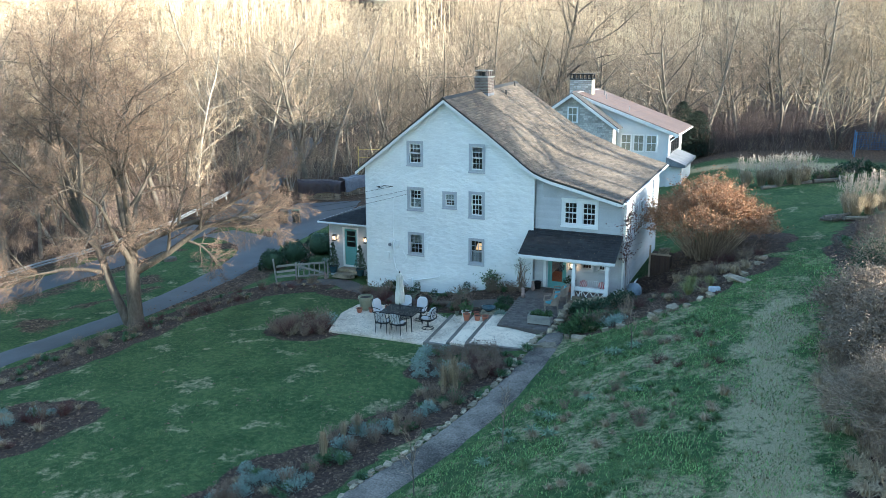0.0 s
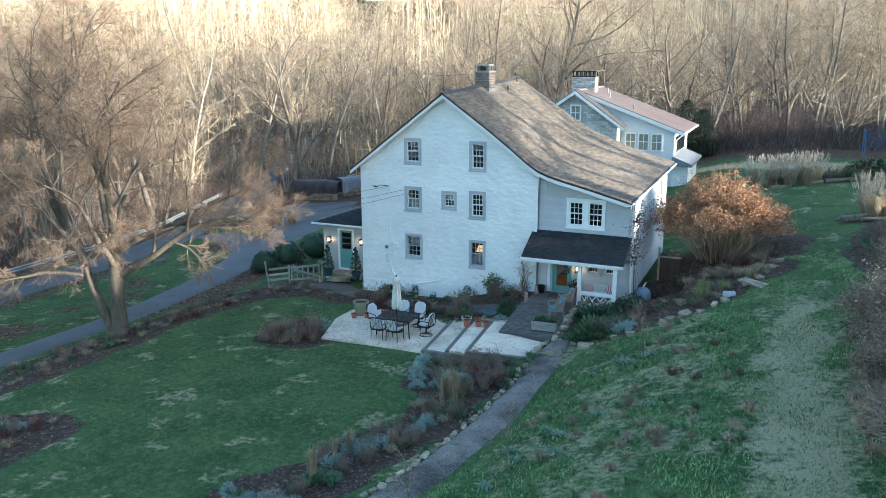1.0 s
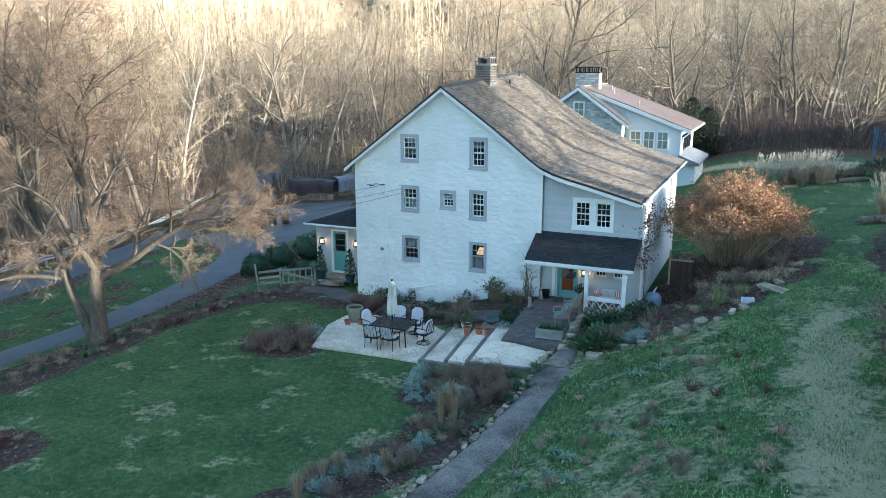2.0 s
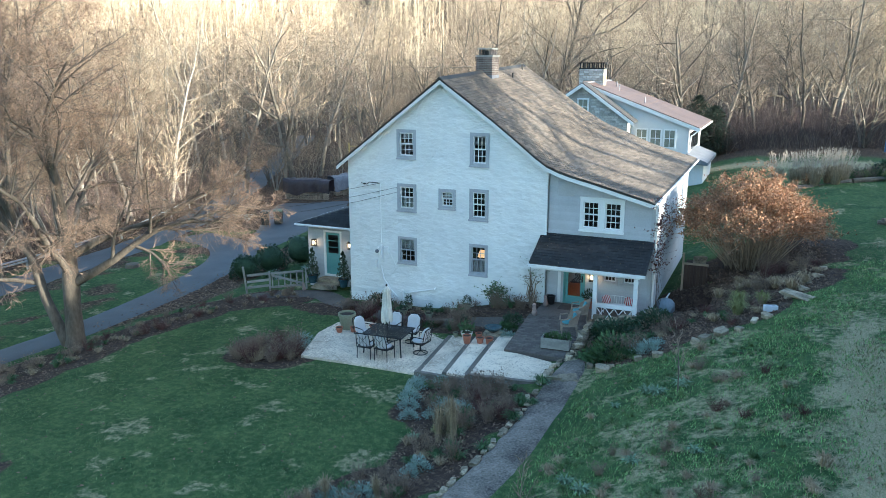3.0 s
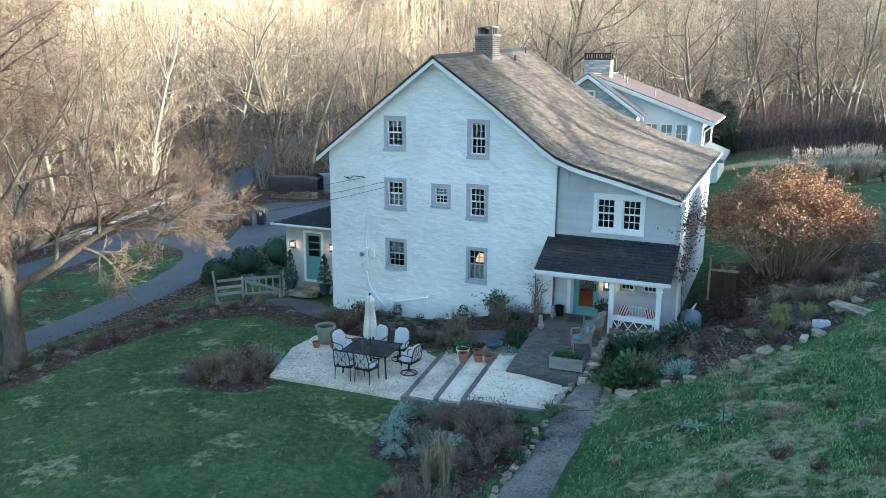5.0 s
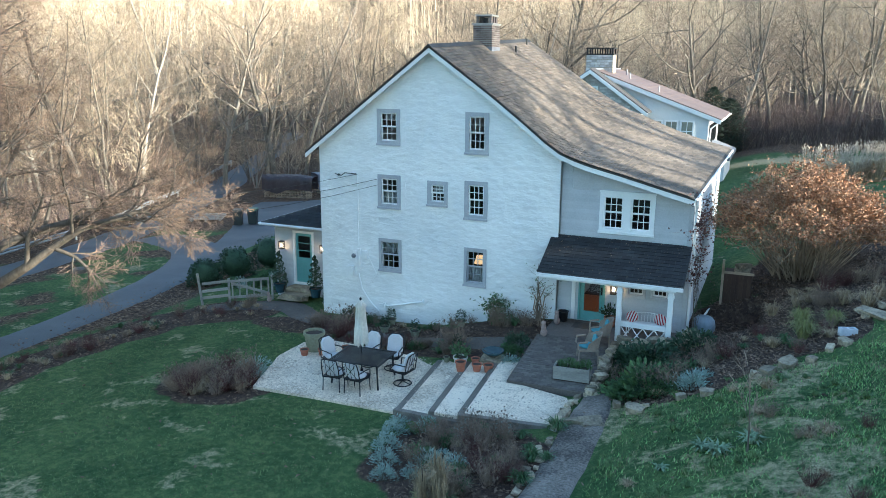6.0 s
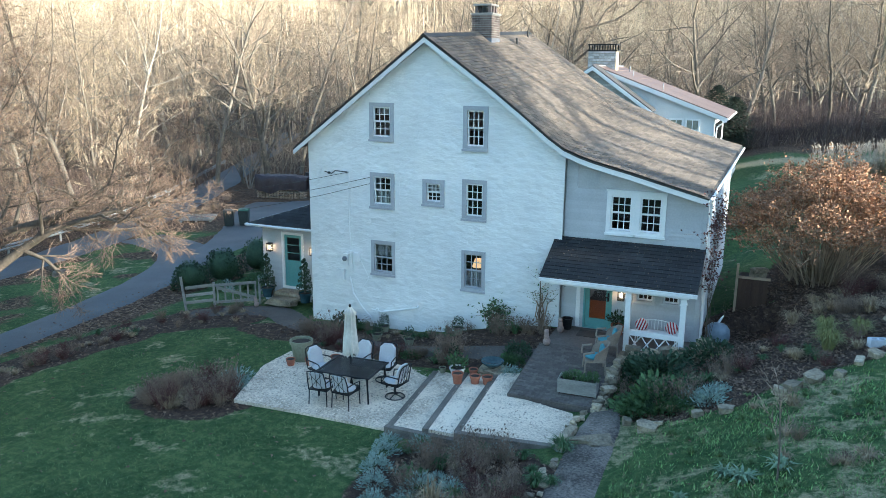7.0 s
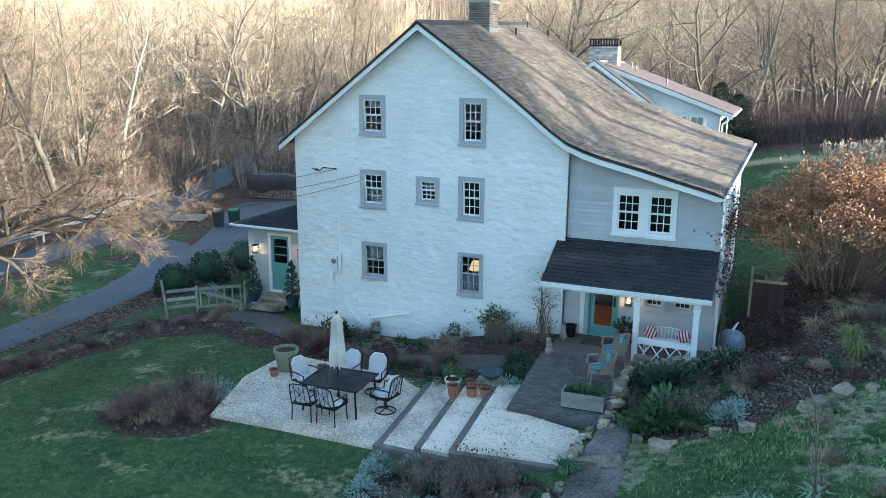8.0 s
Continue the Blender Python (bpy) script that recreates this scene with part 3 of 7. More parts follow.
# chimney, bricks one by one
def chimney(x, y, z0, z1, hw, hd):
    c = M()
    c.box(x - hw + 0.012, x + hw - 0.012, y - hd + 0.012, y + hd - 0.012, z0, z1)
    body = part("chimney", c, mortar, farmhouse, "old grey-brown brick chimney with a dark cap")
    rng = random.Random(3)
    shape = {}
    n = int((z1 - z0) / 0.075)
    for i in range(n):
        z = z0 + 0.075 * i
        for side in range(4):
            long = hw if side % 2 == 0 else hd
            deep = hd if side % 2 == 0 else hw
            t = -long + (0.1 if i % 2 else 0.0)
            spans = [(-long, 0.1)] if i % 2 else []
            while t < long - 0.03:
                spans.append((t, min(0.21, long - t)))
                t += 0.21
            for a, L in spans:
                key = round(L, 2)
                if key not in shape:
                    b = M()
                    b.box(0.005, L - 0.005, -0.008, 0.05, 0.005, 0.067)
                    shape[key] = b.mesh("brick", brick_m)
                o = new("brick", shape[key])
                o.parent = body
                o.matrix_basis = Matrix.Translation((x, y, z)) @ Matrix.Rotation(side * math.pi / 2, 4, "Z") @ Matrix.Translation((a, -deep + rng.uniform(-0.004, 0.004), 0))
    m = M()
    m.box(x - hw - 0.04, x + hw + 0.04, y - hd - 0.04, y + hd + 0.04, z1, z1 + 0.06)
    part("cap", m, mortar, body)
    for u in (-1, 1):
        for v in (-1, 0, 1):
            m = M()
            m.box(x + u * 0.24 - 0.05, x + u * 0.24 + 0.05, y + v * 0.26 - 0.06, y + v * 0.26 + 0.06, z1 + 0.06, z1 + 0.30)
            part("cap_pier", m, brick_m, body)
    m = M()
    m.lathe([(0.13, 0), (0.13, 0.2), (0.11, 0.2), (0.11, 0)], (x, y, z1 + 0.06), 14)
    part("flue_liner", m, iron, body)
    m = M()
    m.box(x - 0.33, x + 0.33, y - 0.38, y + 0.38, z1 + 0.30, z1 + 0.36)
    part("cap_slab", m, mortar, body, "pale stone slab on brick piers")
    m = M()
    m.box(x - hw - 0.02, x + hw + 0.02, y - hd - 0.02, y + hd + 0.02, z0 - 0.3, z0 + 0.0)
    part("flashing", m, lead, body)


chimney(4.45, 4.55, 9.38, 10.15, 0.36, 0.42)
for x, y, z, h in ((4.95, 6.5, 9.2, 0.34), (4.62, 8.9, 9.55, 0.36)):
    m = M()
    m.tube([(x, y, z - 0.2), (x, y, z + h * 0.75)], 0.04, 10)
    part("vent_pipe", m, timber, farmhouse)

# ---- lean-to wall with clapboards ----
def shed_top(x):
    return float(np.interp(x, [8.5, 9.3, 10.5, 11.7, 12.95], [6.2, 5.9, 5.6, 5.32, 5.02]))


DW = (9.87, 11.52, 3.80, 5.01)
DOOR = (9.34, 10.18, 0.88, 2.95)
LOWWIN = [(10.82, 11.40, 1.85, 2.85), (11.55, 12.12, 1.85, 2.85)]
part("side_wall", pierced(WALL_R, SHED_R, -0.5, shed_top, [DW, DOOR] + LOWWIN, SHED_Y + 0.03, 0.2, 0, 0.6), siding_m, farmhouse, "grey clapboard lean-to wall")
m = M()
m.prism([(SHED_Y + 0.24, -0.5), (DEPTH, -0.5), (DEPTH, 5.4), (SHED_Y + 0.24, 5.0)], lambda p: (SHED_R - 0.2, *p), lambda p: (SHED_R - 0.002, *p))
part("side_wall", m, white_paint, farmhouse)
m = M()
m.box(WALL_R, SHED_R - 0.22, 4.5, 4.6, 0.8, 4.9)
m.box(WALL_R, SHED_R - 0.22, 0.39, 4.49, 3.3, 3.4)
m.box(WALL_R, SHED_R - 0.22, 0.39, 4.49, 0.78, 0.86)
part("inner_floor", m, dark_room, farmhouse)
boards = {}


def clapboard(x0, x1, z, parent, y, face=1):
    key = (round(x1 - x0, 2))
    if key not in boards:
        b = M()
        b.v = [(0, 0.004, 0.125), (0, -0.046, -0.004), (0, 0.004, 0.004), (key, 0.004, 0.125), (key, -0.046, -0.004), (key, 0.004, 0.004)]
        b.f = [(0, 1, 4, 3), (1, 2, 5, 4), (0, 2, 1), (3, 4, 5)]
        boards[key] = b.mesh("clapboard", siding_m)
    o = new("clapboard", boards[key])
    o.parent = parent
    o.matrix_basis = Matrix.Translation((x0, y, z)) if face == 1 else Matrix.Translation((SHED_R, x0, z)) @ Matrix.Rotation(math.pi / 2, 4, "Z")


clad = part("siding", M(), siding_m, farmhouse)
z = 0.88
while z < 5.9:
    xr = SHED_R - 0.1
    while shed_top(xr) < z + 0.11 and xr > WALL_R + 0.3:
        xr -= 0.1
    if xr > WALL_R + 0.35:
        cuts = [h for h in [DW, DOOR] + LOWWIN if h[2] - 0.1 < z < h[3] + 0.02] + ([(9.0, 9.62, 5.1, 5.62)] if 5.0 < z < 5.62 else [])
        edge = WALL_R + 0.01
        for h in sorted(cuts):
            if h[0] - edge > 0.05:
                clapboard(edge, min(h[0], xr), z, clad, SHED_Y + 0.028)
            edge = h[1]
        if xr - edge > 0.05:
            clapboard(edge, xr, z, clad, SHED_Y + 0.028)
    z += 0.115
z = 0.9
while z < 4.9:
    clapboard(SHED_Y + 0.1, DEPTH, z, clad, 0, 2)
    z += 0.115
m = M()
m.box(SHED_R - 0.1, SHED_R + 0.035, SHED_Y - 0.02, SHED_Y + 0.1, -0.2, 4.98)
part("corner_board", m, siding_m, farmhouse)
m = M()
m.box(9.02, 9.6, SHED_Y + 0.003, SHED_Y + 0.029, 5.12, 5.58)
m.box(8.99, 9.02, SHED_Y - 0.01, SHED_Y + 0.029, 5.09, 5.61)
m.box(9.6, 9.63, SHED_Y - 0.01, SHED_Y + 0.029, 5.09, 5.61)
part("hatch", m, siding_m, farmhouse, "grey painted attic hatch")
m = M()
m.box(DW[0] - 0.02, DW[1] + 0.02, SHED_Y - 0.06, SHED_Y + 0.029, DW[3], DW[3] + 0.05)
part("cornice", m, white_paint, farmhouse)
mid = (DW[0] + DW[1]) / 2
for a, b in ((DW[0], mid), (mid, DW[1])):
    window(a, b, DW[2], DW[3], SHED_Y, 0.12, white_paint, white_paint, 3, 2, farmhouse)
for h in LOWWIN:
    window(*h, SHED_Y, 0.07, siding_m, white_paint, 3, 2, farmhouse)
# windows and leaders on the sunlit flank
for y0 in (1.1, 2.6, 4.1, 6.2, 7.8):
    m = ring_frame(y0, y0 + 1.0, 3.0, 4.5, 0.1, 0.1, 0, 0.048)
    m.v = [(SHED_R + 0.05 - v[1], v[0], v[2]) for v in m.v]
    w = part("window", m, white_paint, farmhouse)
    m = M()
    m.box(SHED_R + 0.031, SHED_R + 0.045, y0 + 0.1, y0 + 0.9, 3.72, 3.78)
    part("glazing_bar", m, white_paint, w)
    m = M()
    m.box(SHED_R + 0.031, SHED_R + 0.043, y0 + 0.47, y0 + 0.53, 3.1, 4.4)
    part("glazing_bar", m, white_paint, w)
    m = M()
    m.box(SHED_R + 0.024, SHED_R + 0.03, y0 + 0.1, y0 + 0.9, 3.1, 4.4)
    part("pane", m, two_scale("dark_pane", (0.012, 0.014, 0.016), (0.02, 0.022, 0.025), 2, 9, 0.08, bmp=0) if y0 == 1.1 else bpy.data.materials["dark_pane"], w)
m = M()
m.tube([(12.70, -0.36, 5.02), (13.01, ROOF_END, 5.48)], 0.04, 8)
m.tube([(12.71, 0.05, 4.99), (12.71, 0.08, 1.0)], 0.04, 8)
part("gutter", m, white_paint, farmhouse)

# ---- porch ----
pd = part("door", casing(*DOOR, SHED_Y, 0.055, 0.03), teal_paint, farmhouse, "teal porch door with one large pane")
m = M()
a, b, c, d = DOOR[0] + 0.057, DOOR[1] - 0.057, DOOR[2] + 0.02, DOOR[3] - 0.057
for q in ((a, a + 0.12, c, d), (b - 0.12, b, c, d), (a + 0.12, b - 0.12, c, c + 0.28), (a + 0.12, b - 0.12, d - 0.13, d)):
    m.box(q[0], q[1], SHED_Y + 0.02, SHED_Y + 0.06, q[2], q[3])
part("leaf", m, teal_paint, pd)
m = M()
m.box(a + 0.12, b - 0.12, SHED_Y + 0.035, SHED_Y + 0.043, c + 0.28, d - 0.13)
part("pane", m, glass, pd).visible_shadow = False
m = M()
m.box(b - 0.085, b - 0.035, SHED_Y - 0.005, SHED_Y + 0.02, c + 0.85, c + 1.1)
m.tube([(b - 0.06, SHED_Y - 0.005, c + 0.98), (b - 0.06, SHED_Y - 0.05, c + 0.98), (b - 0.15, SHED_Y - 0.05, c + 0.98)], 0.012, 6)
part("handle", m, iron, pd)
oak = two_scale("orange_oak_floor", (0.30, 0.12, 0.045), (0.45, 0.20, 0.08), 1.5, 12, 0.5, stretch=(6, 1, 1), bmp=0.1)
m = M()
m.box(8.7, 10.7, 0.45, 3.0, 0.862, 0.88)
part("hall_floor", m, oak, farmhouse, "orange oak floorboards in the hall")
m = M()
m.box(8.8, 8.87, 0.45, 3.9, 0.88, 3.2)
part("hall_wall", m, linen, farmhouse)
m = M()
m.box(9.12, 9.24, SHED_Y - 0.025, SHED_Y + 0.027, 0.88, 3.4)
part("pilaster", m, white_paint, farmhouse)

m = M()
m.prism([(0.18, 3.58), (-1.46, 2.73), (-1.46, 2.66), (0.18, 3.51)], lambda p: (8.42, p[0], p[1]), lambda p: (12.66, p[0], p[1]))
porch_roof = part("porch_roof", m, timber, farmhouse, "black shingled lean-to porch roof with fallen leaves")


def flat_tabs(corner, along_v, down_v, length, slope_len, mat, parent, e=0.15, w=0.31, near=False, skew=0.0):
    """Courses of shingles on a plane: corner at the top, along_v across, down_v down the slope."""
    rng = random.Random(9)
    up = along_v.cross(down_v).normalized()
    if up.z < 0:
        up = -up
    basis = Matrix((down_v, along_v, up)).transposed().to_4x4()
    shapes = {}
    joined = M()
    for i in range(int(slope_len / e)):
        y = -w * 0.5 * (i % 2)
        left = skew * i * e
        while y < length - 0.01:
            a, b = max(y, left), min(y + w, length)
            y += w
            if b - a < 0.04:
                continue
            t = rng.choice((0.010, 0.015, 0.021))
            mt = Matrix.Translation(corner + down_v * (i * e) + along_v * a + up * 0.004) @ basis
            key = (round(b - a, 2), t)
            if near:
                if key not in shapes:
                    shapes[key] = tab_mesh(key[0] - 0.008, e + 0.02, t).mesh("shingle", mat)
                o = new("shingle", shapes[key])
                o.parent, o.matrix_basis = parent, mt
            else:
                n = len(joined.v)
                s = tab_mesh(b - a - 0.008, e + 0.02, t)
                joined.v += [tuple(mt @ Vector(p)) for p in s.v]
                joined.f += [tuple(n + q for q in f) for f in s.f]
    if not near:
        part("shingle_field", joined, mat, parent, kind="stuff")


black_piece = two_scale("black_shingle_piece", (0.010, 0.011, 0.014), (0.035, 0.036, 0.040), 1.3, 40, 0.85, bmp=0.5, vary=0.3)
dv = Vector((0, -1.64, -0.85)).normalized()
flat_tabs(Vector((8.42, 0.18, 3.585)), Vector((1, 0, 0)), dv, 4.24, 1.86, black_piece, porch_roof, near=True)
m = M()
m.box(8.42, 12.66, -1.54, -1.465, 2.61, 2.71)
part("gutter", m, white_paint, farmhouse)
m = M()
m.box(8.6, 12.45, -1.40, -1.32, 2.53, 2.65)
part("porch_beam", m, white_paint, farmhouse)
for x in (10.90, 12.33):
    m = M()
    m.box(x - 0.07, x + 0.07, -1.43, -1.29, 0.86, 2.528)
    m.box(x - 0.09, x + 0.09, -1.45, -1.27, 2.36, 2.42)
    part("porch_post", m, white_paint, farmhouse)
m = M()
m.box(10.975, 12.255, -1.42, -1.30, 1.36, 1.5)
part("porch_rail", m, white_paint, farmhouse, "white porch rail over a crossed lattice")
for i in range(4):
    for s in (0, 1):
        u, v = 10.975 + 0.32 * i, 10.975 + 0.32 * (i + 1)
        z0, z1 = (0.9, 1.35) if s else (1.35, 0.9)
        m = M()
        m.tube([(u, -1.36 + 0.02 * s, z0), (v, -1.36 + 0.02 * s, z1)], 0.018, 4)
        part("lattice_slat", m, white_paint, farmhouse)
slab = two_scale("grey_brown_paver", (0.075, 0.066, 0.062), (0.15, 0.135, 0.125), 0.8, 18, 0.9, bmp=0.3, vary=0.22)
m = M()
m.box(8.66, 12.58, -1.6, 0.14, 0.3, 0.855)
solo("porch_floor", m, slab, "grey paved porch floor", "floor", kind="structure")


def lantern(x, y, z, parent, s=1.0):
    t = thing("wall_lantern", "lit black wall lantern with glass sides", "lantern", pose(x, y, z), "lit wall lanterns")
    m = M()
    m.box(-0.05 * s, 0.05 * s, -0.015, 0.0, -0.1 * s, 0.12 * s)
    m.box(-0.08 * s, 0.08 * s, -0.2 * s, -0.04 * s, 0.09 * s, 0.12 * s)
    m.box(-0.08 * s, 0.08 * s, -0.2 * s, -0.04 * s, -0.15 * s, -0.13 * s)
    for u in (-0.08, 0.065):
        for v in (-0.2, -0.055):
            m.box(u * s, (u + 0.015) * s, v * s, (v + 0.015) * s, -0.13 * s, 0.09 * s)
    m.box(-0.02 * s, 0.02 * s, -0.04 * s, -0.015, -0.02 * s, 0.02 * s)
    part("frame", m, iron, t)
    m = M()
    m.blob((0, -0.12 * s, -0.02 * s), (0.038 * s, 0.038 * s, 0.07 * s), 1, 0)
    part("bulb", m, warm_bulb, t, "glowing warm bulb", True)
    return t


LANTERNS = [(10.46, SHED_Y + 0.003, 2.05), (-2.92, 1.79, 1.80), (-1.02, 1.79, 1.82)]
for x, y, z in LANTERNS:
    lantern(x, y, z, None, 1.15)
    lamp = new("lantern_light", bpy.data.lights.new("lantern_light", "POINT"))
    lamp.data.energy, lamp.data.color, lamp.data.shadow_soft_size = 1.2, (1.0, 0.55, 0.25), 0.05
    lamp.location = (x, y - 0.26, z)

# ---- annex on the left flank ----
ADOOR = (-2.46, -1.50, 0.24, 2.40)
part("annex_wall", pierced(-3.3, -0.002, -1.4, lambda x: 2.75, [ADOOR], 1.8, 0.2, 0, 0.6), siding_m, farmhouse, "grey clapboard annex wall")
m = M()
m.box(-3.3, -3.1, 2.0, 5.6, -1.4, 2.75)
m.box(-3.1, -0.002, 5.4, 5.6, -1.4, 2.75)
part("annex_wall", m, siding_m, farmhouse)
z = 0.1
while z < 2.7:
    for a, b in ((-3.3, ADOOR[0]), (ADOOR[1], -0.01)) if z < 2.4 else ((-3.3, -0.01),):
        clapboard(a, b, z, clad, 1.798)
    z += 0.115
ad = part("door", casing(*ADOOR, 1.8, 0.10, 0.04), white_paint, farmhouse, "teal door with three narrow panes in a white frame")
m = M()
a, b, c, d = ADOOR[0] + 0.102, ADOOR[1] - 0.102, ADOOR[2] + 0.08, ADOOR[3] - 0.102
m.box(a, a + 0.11, 1.82, 1.86, c, d)
m.box(b - 0.11, b, 1.82, 1.86, c, d)
lights = [c + 1.0, c + 1.3, c + 1.6, c + 1.89]
m.box(a + 0.11, b - 0.11, 1.82, 1.86, c, lights[0])
for q in lights[1:3]:
    m.box(a + 0.11, b - 0.11, 1.82, 1.86, q - 0.03, q)
m.box(a + 0.11, b - 0.11, 1.82, 1.86, lights[3] - 0.03, d)
for i in range(6):
    m.box(a + 0.16, b - 0.16, 1.812, 1.82, c + 0.12 + i * 0.13, c + 0.235 + i * 0.13)
part("leaf", m, teal_paint, ad, "teal panelled leaf")
m = M()
m.box(a + 0.11, b - 0.11, 1.836, 1.842, lights[0], d - 0.03)
part("pane", m, glass, ad).visible_shadow = False
# hipped annex roof
ev = 2.72
c0, c1, c2, c3, top0, top1 = (-3.62, 1.30, ev), (0.0, 1.30, ev), (-3.62, 6.0, ev), (0.0, 6.0, ev), (-0.02, 2.75, 3.86), (-0.02, 4.5, 3.86)
m = M()
m.quad(c0, c1, (0.0, 2.75, 3.86), top0)
m.quad(c2, c0, top0, top1)
m.quad(c3, c2, top1)
m.quad(*[(p[0], p[1], p[2] - 0.06) for p in (c1, c0, c2, c3)])
for p, q in ((c0, c1), (c2, c0), (c3, c2)):
    m.quad((p[0], p[1], p[2] - 0.06), (q[0], q[1], q[2] - 0.06), q, p)
aroof = part("annex_roof", m, timber, farmhouse, "black shingled hipped annex roof")
dv = Vector((0, -1.45, -1.14)).normalized()
ln = math.hypot(1.45, 1.14)
rng = random.Random(21)
joined = M()
for i in range(int(ln / 0.15)):
    f = i * 0.15 / ln
    x0 = -0.02 + (-3.62 + 0.02) * f
    x = x0
    while x < -0.02:
        w = min(0.31, -0.01 - x)
        mt = Matrix.Translation((x, 2.75 - 1.45 * f, 3.862 - 1.14 * f)) @ Matrix((dv, Vector((1, 0, 0)), Vector((0, -1.14, 1.45)).normalized())).transposed().to_4x4()
        n = len(joined.v)
        s = tab_mesh(w - 0.008, 0.17, rng.choice((0.01, 0.016)))
        joined.v += [tuple(mt @ Vector(p)) for p in s.v]
        joined.f += [tuple(n + q for q in g) for g in s.f]
        x += 0.31
part("shingle_field", joined, black_shingle, aroof, kind="stuff")
m = M()
m.tube([(-3.66, 1.25, 2.66), (-0.02, 1.25, 2.66)], 0.05, 8)
m.tube([(-3.66, 1.25, 2.66), (-3.66, 6.0, 2.66)], 0.05, 8)
part("gutter", m, white_paint, farmhouse)

# ---- services on the gable ----
m = M()
m.tube([(1.52, -0.03, 5.05), (1.52, -0.03, 2.55)], 0.018, 6)
m.tube([(1.50, -0.03, 1.55), (1.62, -0.04, 1.0), (1.95, -0.04, 0.55), (2.3, -0.05, 0.25)], 0.03, 6)
m.tube([(1.9, -0.04, 2.2), (2.22, -0.04, 1.6), (1.95, -0.04, 1.2)], 0.012, 6)
part("conduit", m, white_paint, farmhouse)
for x0, x1, z0, z1, o in ((1.30, 1.48, 1.95, 2.35, 0.14), (1.5, 1.6, 1.75, 2.45, 0.1), (1.66, 1.86, 2.1, 2.4, 0.08), (1.05, 1.32, 1.45, 1.8, 0.12)):
    m = M()
    m.box(x0, x1, -o, 0.015, z0, z1)
    m.box(x0 + 0.02, x1 - 0.02, -o - 0.012, -o, z0 + 0.03, z1 - 0.03)
    part("meter_box", m, white_paint, farmhouse)
m = M()
m.lathe([(0.075, 0), (0.085, 0.05), (0.06, 0.09), (0, 0.1)], (0, 0, 0), 14)
me = m.mesh("meter", lead, True)
o = part("meter", me, None, farmhouse)
o.matrix_basis = pose(1.39, -0.14, 2.2, 90, 0, 0)
m = M()
m.tube([(2.55, -0.1, 0.15), (2.55, -0.1, 0.62)], 0.05, 8)
m.tube([(2.75, -0.12, 0.52), (4.0, -0.1, 0.82), (4.0, 0.0, 0.84)], 0.035, 8)
m.tube([(2.35, -0.1, 0.55), (2.8, -0.1, 0.5)], 0.03, 8)
part("drain_pipe", m, white_paint, farmhouse, "white drain pipe along the foot of the wall")
cable_m = two_scale("black_cable", (0.015, 0.015, 0.016), (0.03, 0.03, 0.03), 2, 10, 0.6, bmp=0)


def cable(a, b, sag, name="overhead_cable"):
    a, b = Vector(a), Vector(b)
    m = M()
    m.tube([a.lerp(b, i / 16) - Vector((0, 0, sag * 4 * (i / 16) * (1 - i / 16))) for i in range(17)], 0.008, 5)
    solo(name, m, cable_m, "thin black overhead cable running to the house", "cable", "overhead cables")


cable((1.5, -0.10, 5.06), (-25, -1.2, 5.5), 1.75)
cable((2.33, -0.09, 4.95), (-25, -1.25, 5.0), 1.9)
cable((2.33, -0.09, 4.75), (-25, -1.3, 4.6), 2.0)
cable((-25, -1.2, 6.3), (-33, 48, 7.5), 0.6)
cable((-25.5, -1.2, 6.3), (-33.5, 48, 7.5), 0.7)
m = M()
m.tube([(1.5, 0, 5.05), (1.5, -0.12, 5.08), (1.1, -0.16, 5.1), (0.95, -0.14, 5.0), (0.7, -0.15, 5.05)], 0.018, 6)
m.blob((0.85, -0.14, 5.02), (0.06, 0.05, 0.04), 2, 0.1)
part("service_drop", m, cable_m, farmhouse)


# ---- trees ----
bark = two_scale("grey_brown_bark", (0.07, 0.058, 0.046), (0.22, 0.185, 0.145), 1.2, 9, 0.95, bmp=0.7, dist=0.03, stretch=(1, 1, 0.35), vary=0.3)
pale_bark = two_scale("pale_bark", (0.15, 0.13, 0.105), (0.34, 0.30, 0.245), 0.9, 7, 0.95, bmp=0.5, dist=0.02, stretch=(1, 1, 0.35), vary=0.2)
twig_m = two_scale("brown_twigs", (0.14, 0.104, 0.078), (0.32, 0.245, 0.178), 0.35, 3, 0.9, bmp=0, vary=0.5, island=True)
tan_twig = two_scale("tan_twigs", (0.25, 0.19, 0.13), (0.46, 0.365, 0.25), 0.3, 3, 0.9, bmp=0, vary=0.5, island=True)
# tan_twig made paler: the far hill's sun glow and haze put into the colour
far_twig = two_scale("tan_twigs_painted_glow", (0.36, 0.285, 0.195), (0.60, 0.485, 0.34), 0.05, 3, 0.9, bmp=0, vary=0.4, island=True)


def sliver(m, a, b, w):
    """A thin three-sided spike from a to b."""
    d = b - a
    u = d.orthogonal().normalized() * w
    v = d.cross(u).normalized() * w
    n = len(m.v)
    for q in (a + u, a - u * 0.5 + v * 0.87, a - u * 0.5 - v * 0.87, b):
        m.v.append((q.x, q.y, q.z))
    m.f += [(n, n + 1, n + 3), (n + 1, n + 2, n + 3), (n + 2, n, n + 3)]


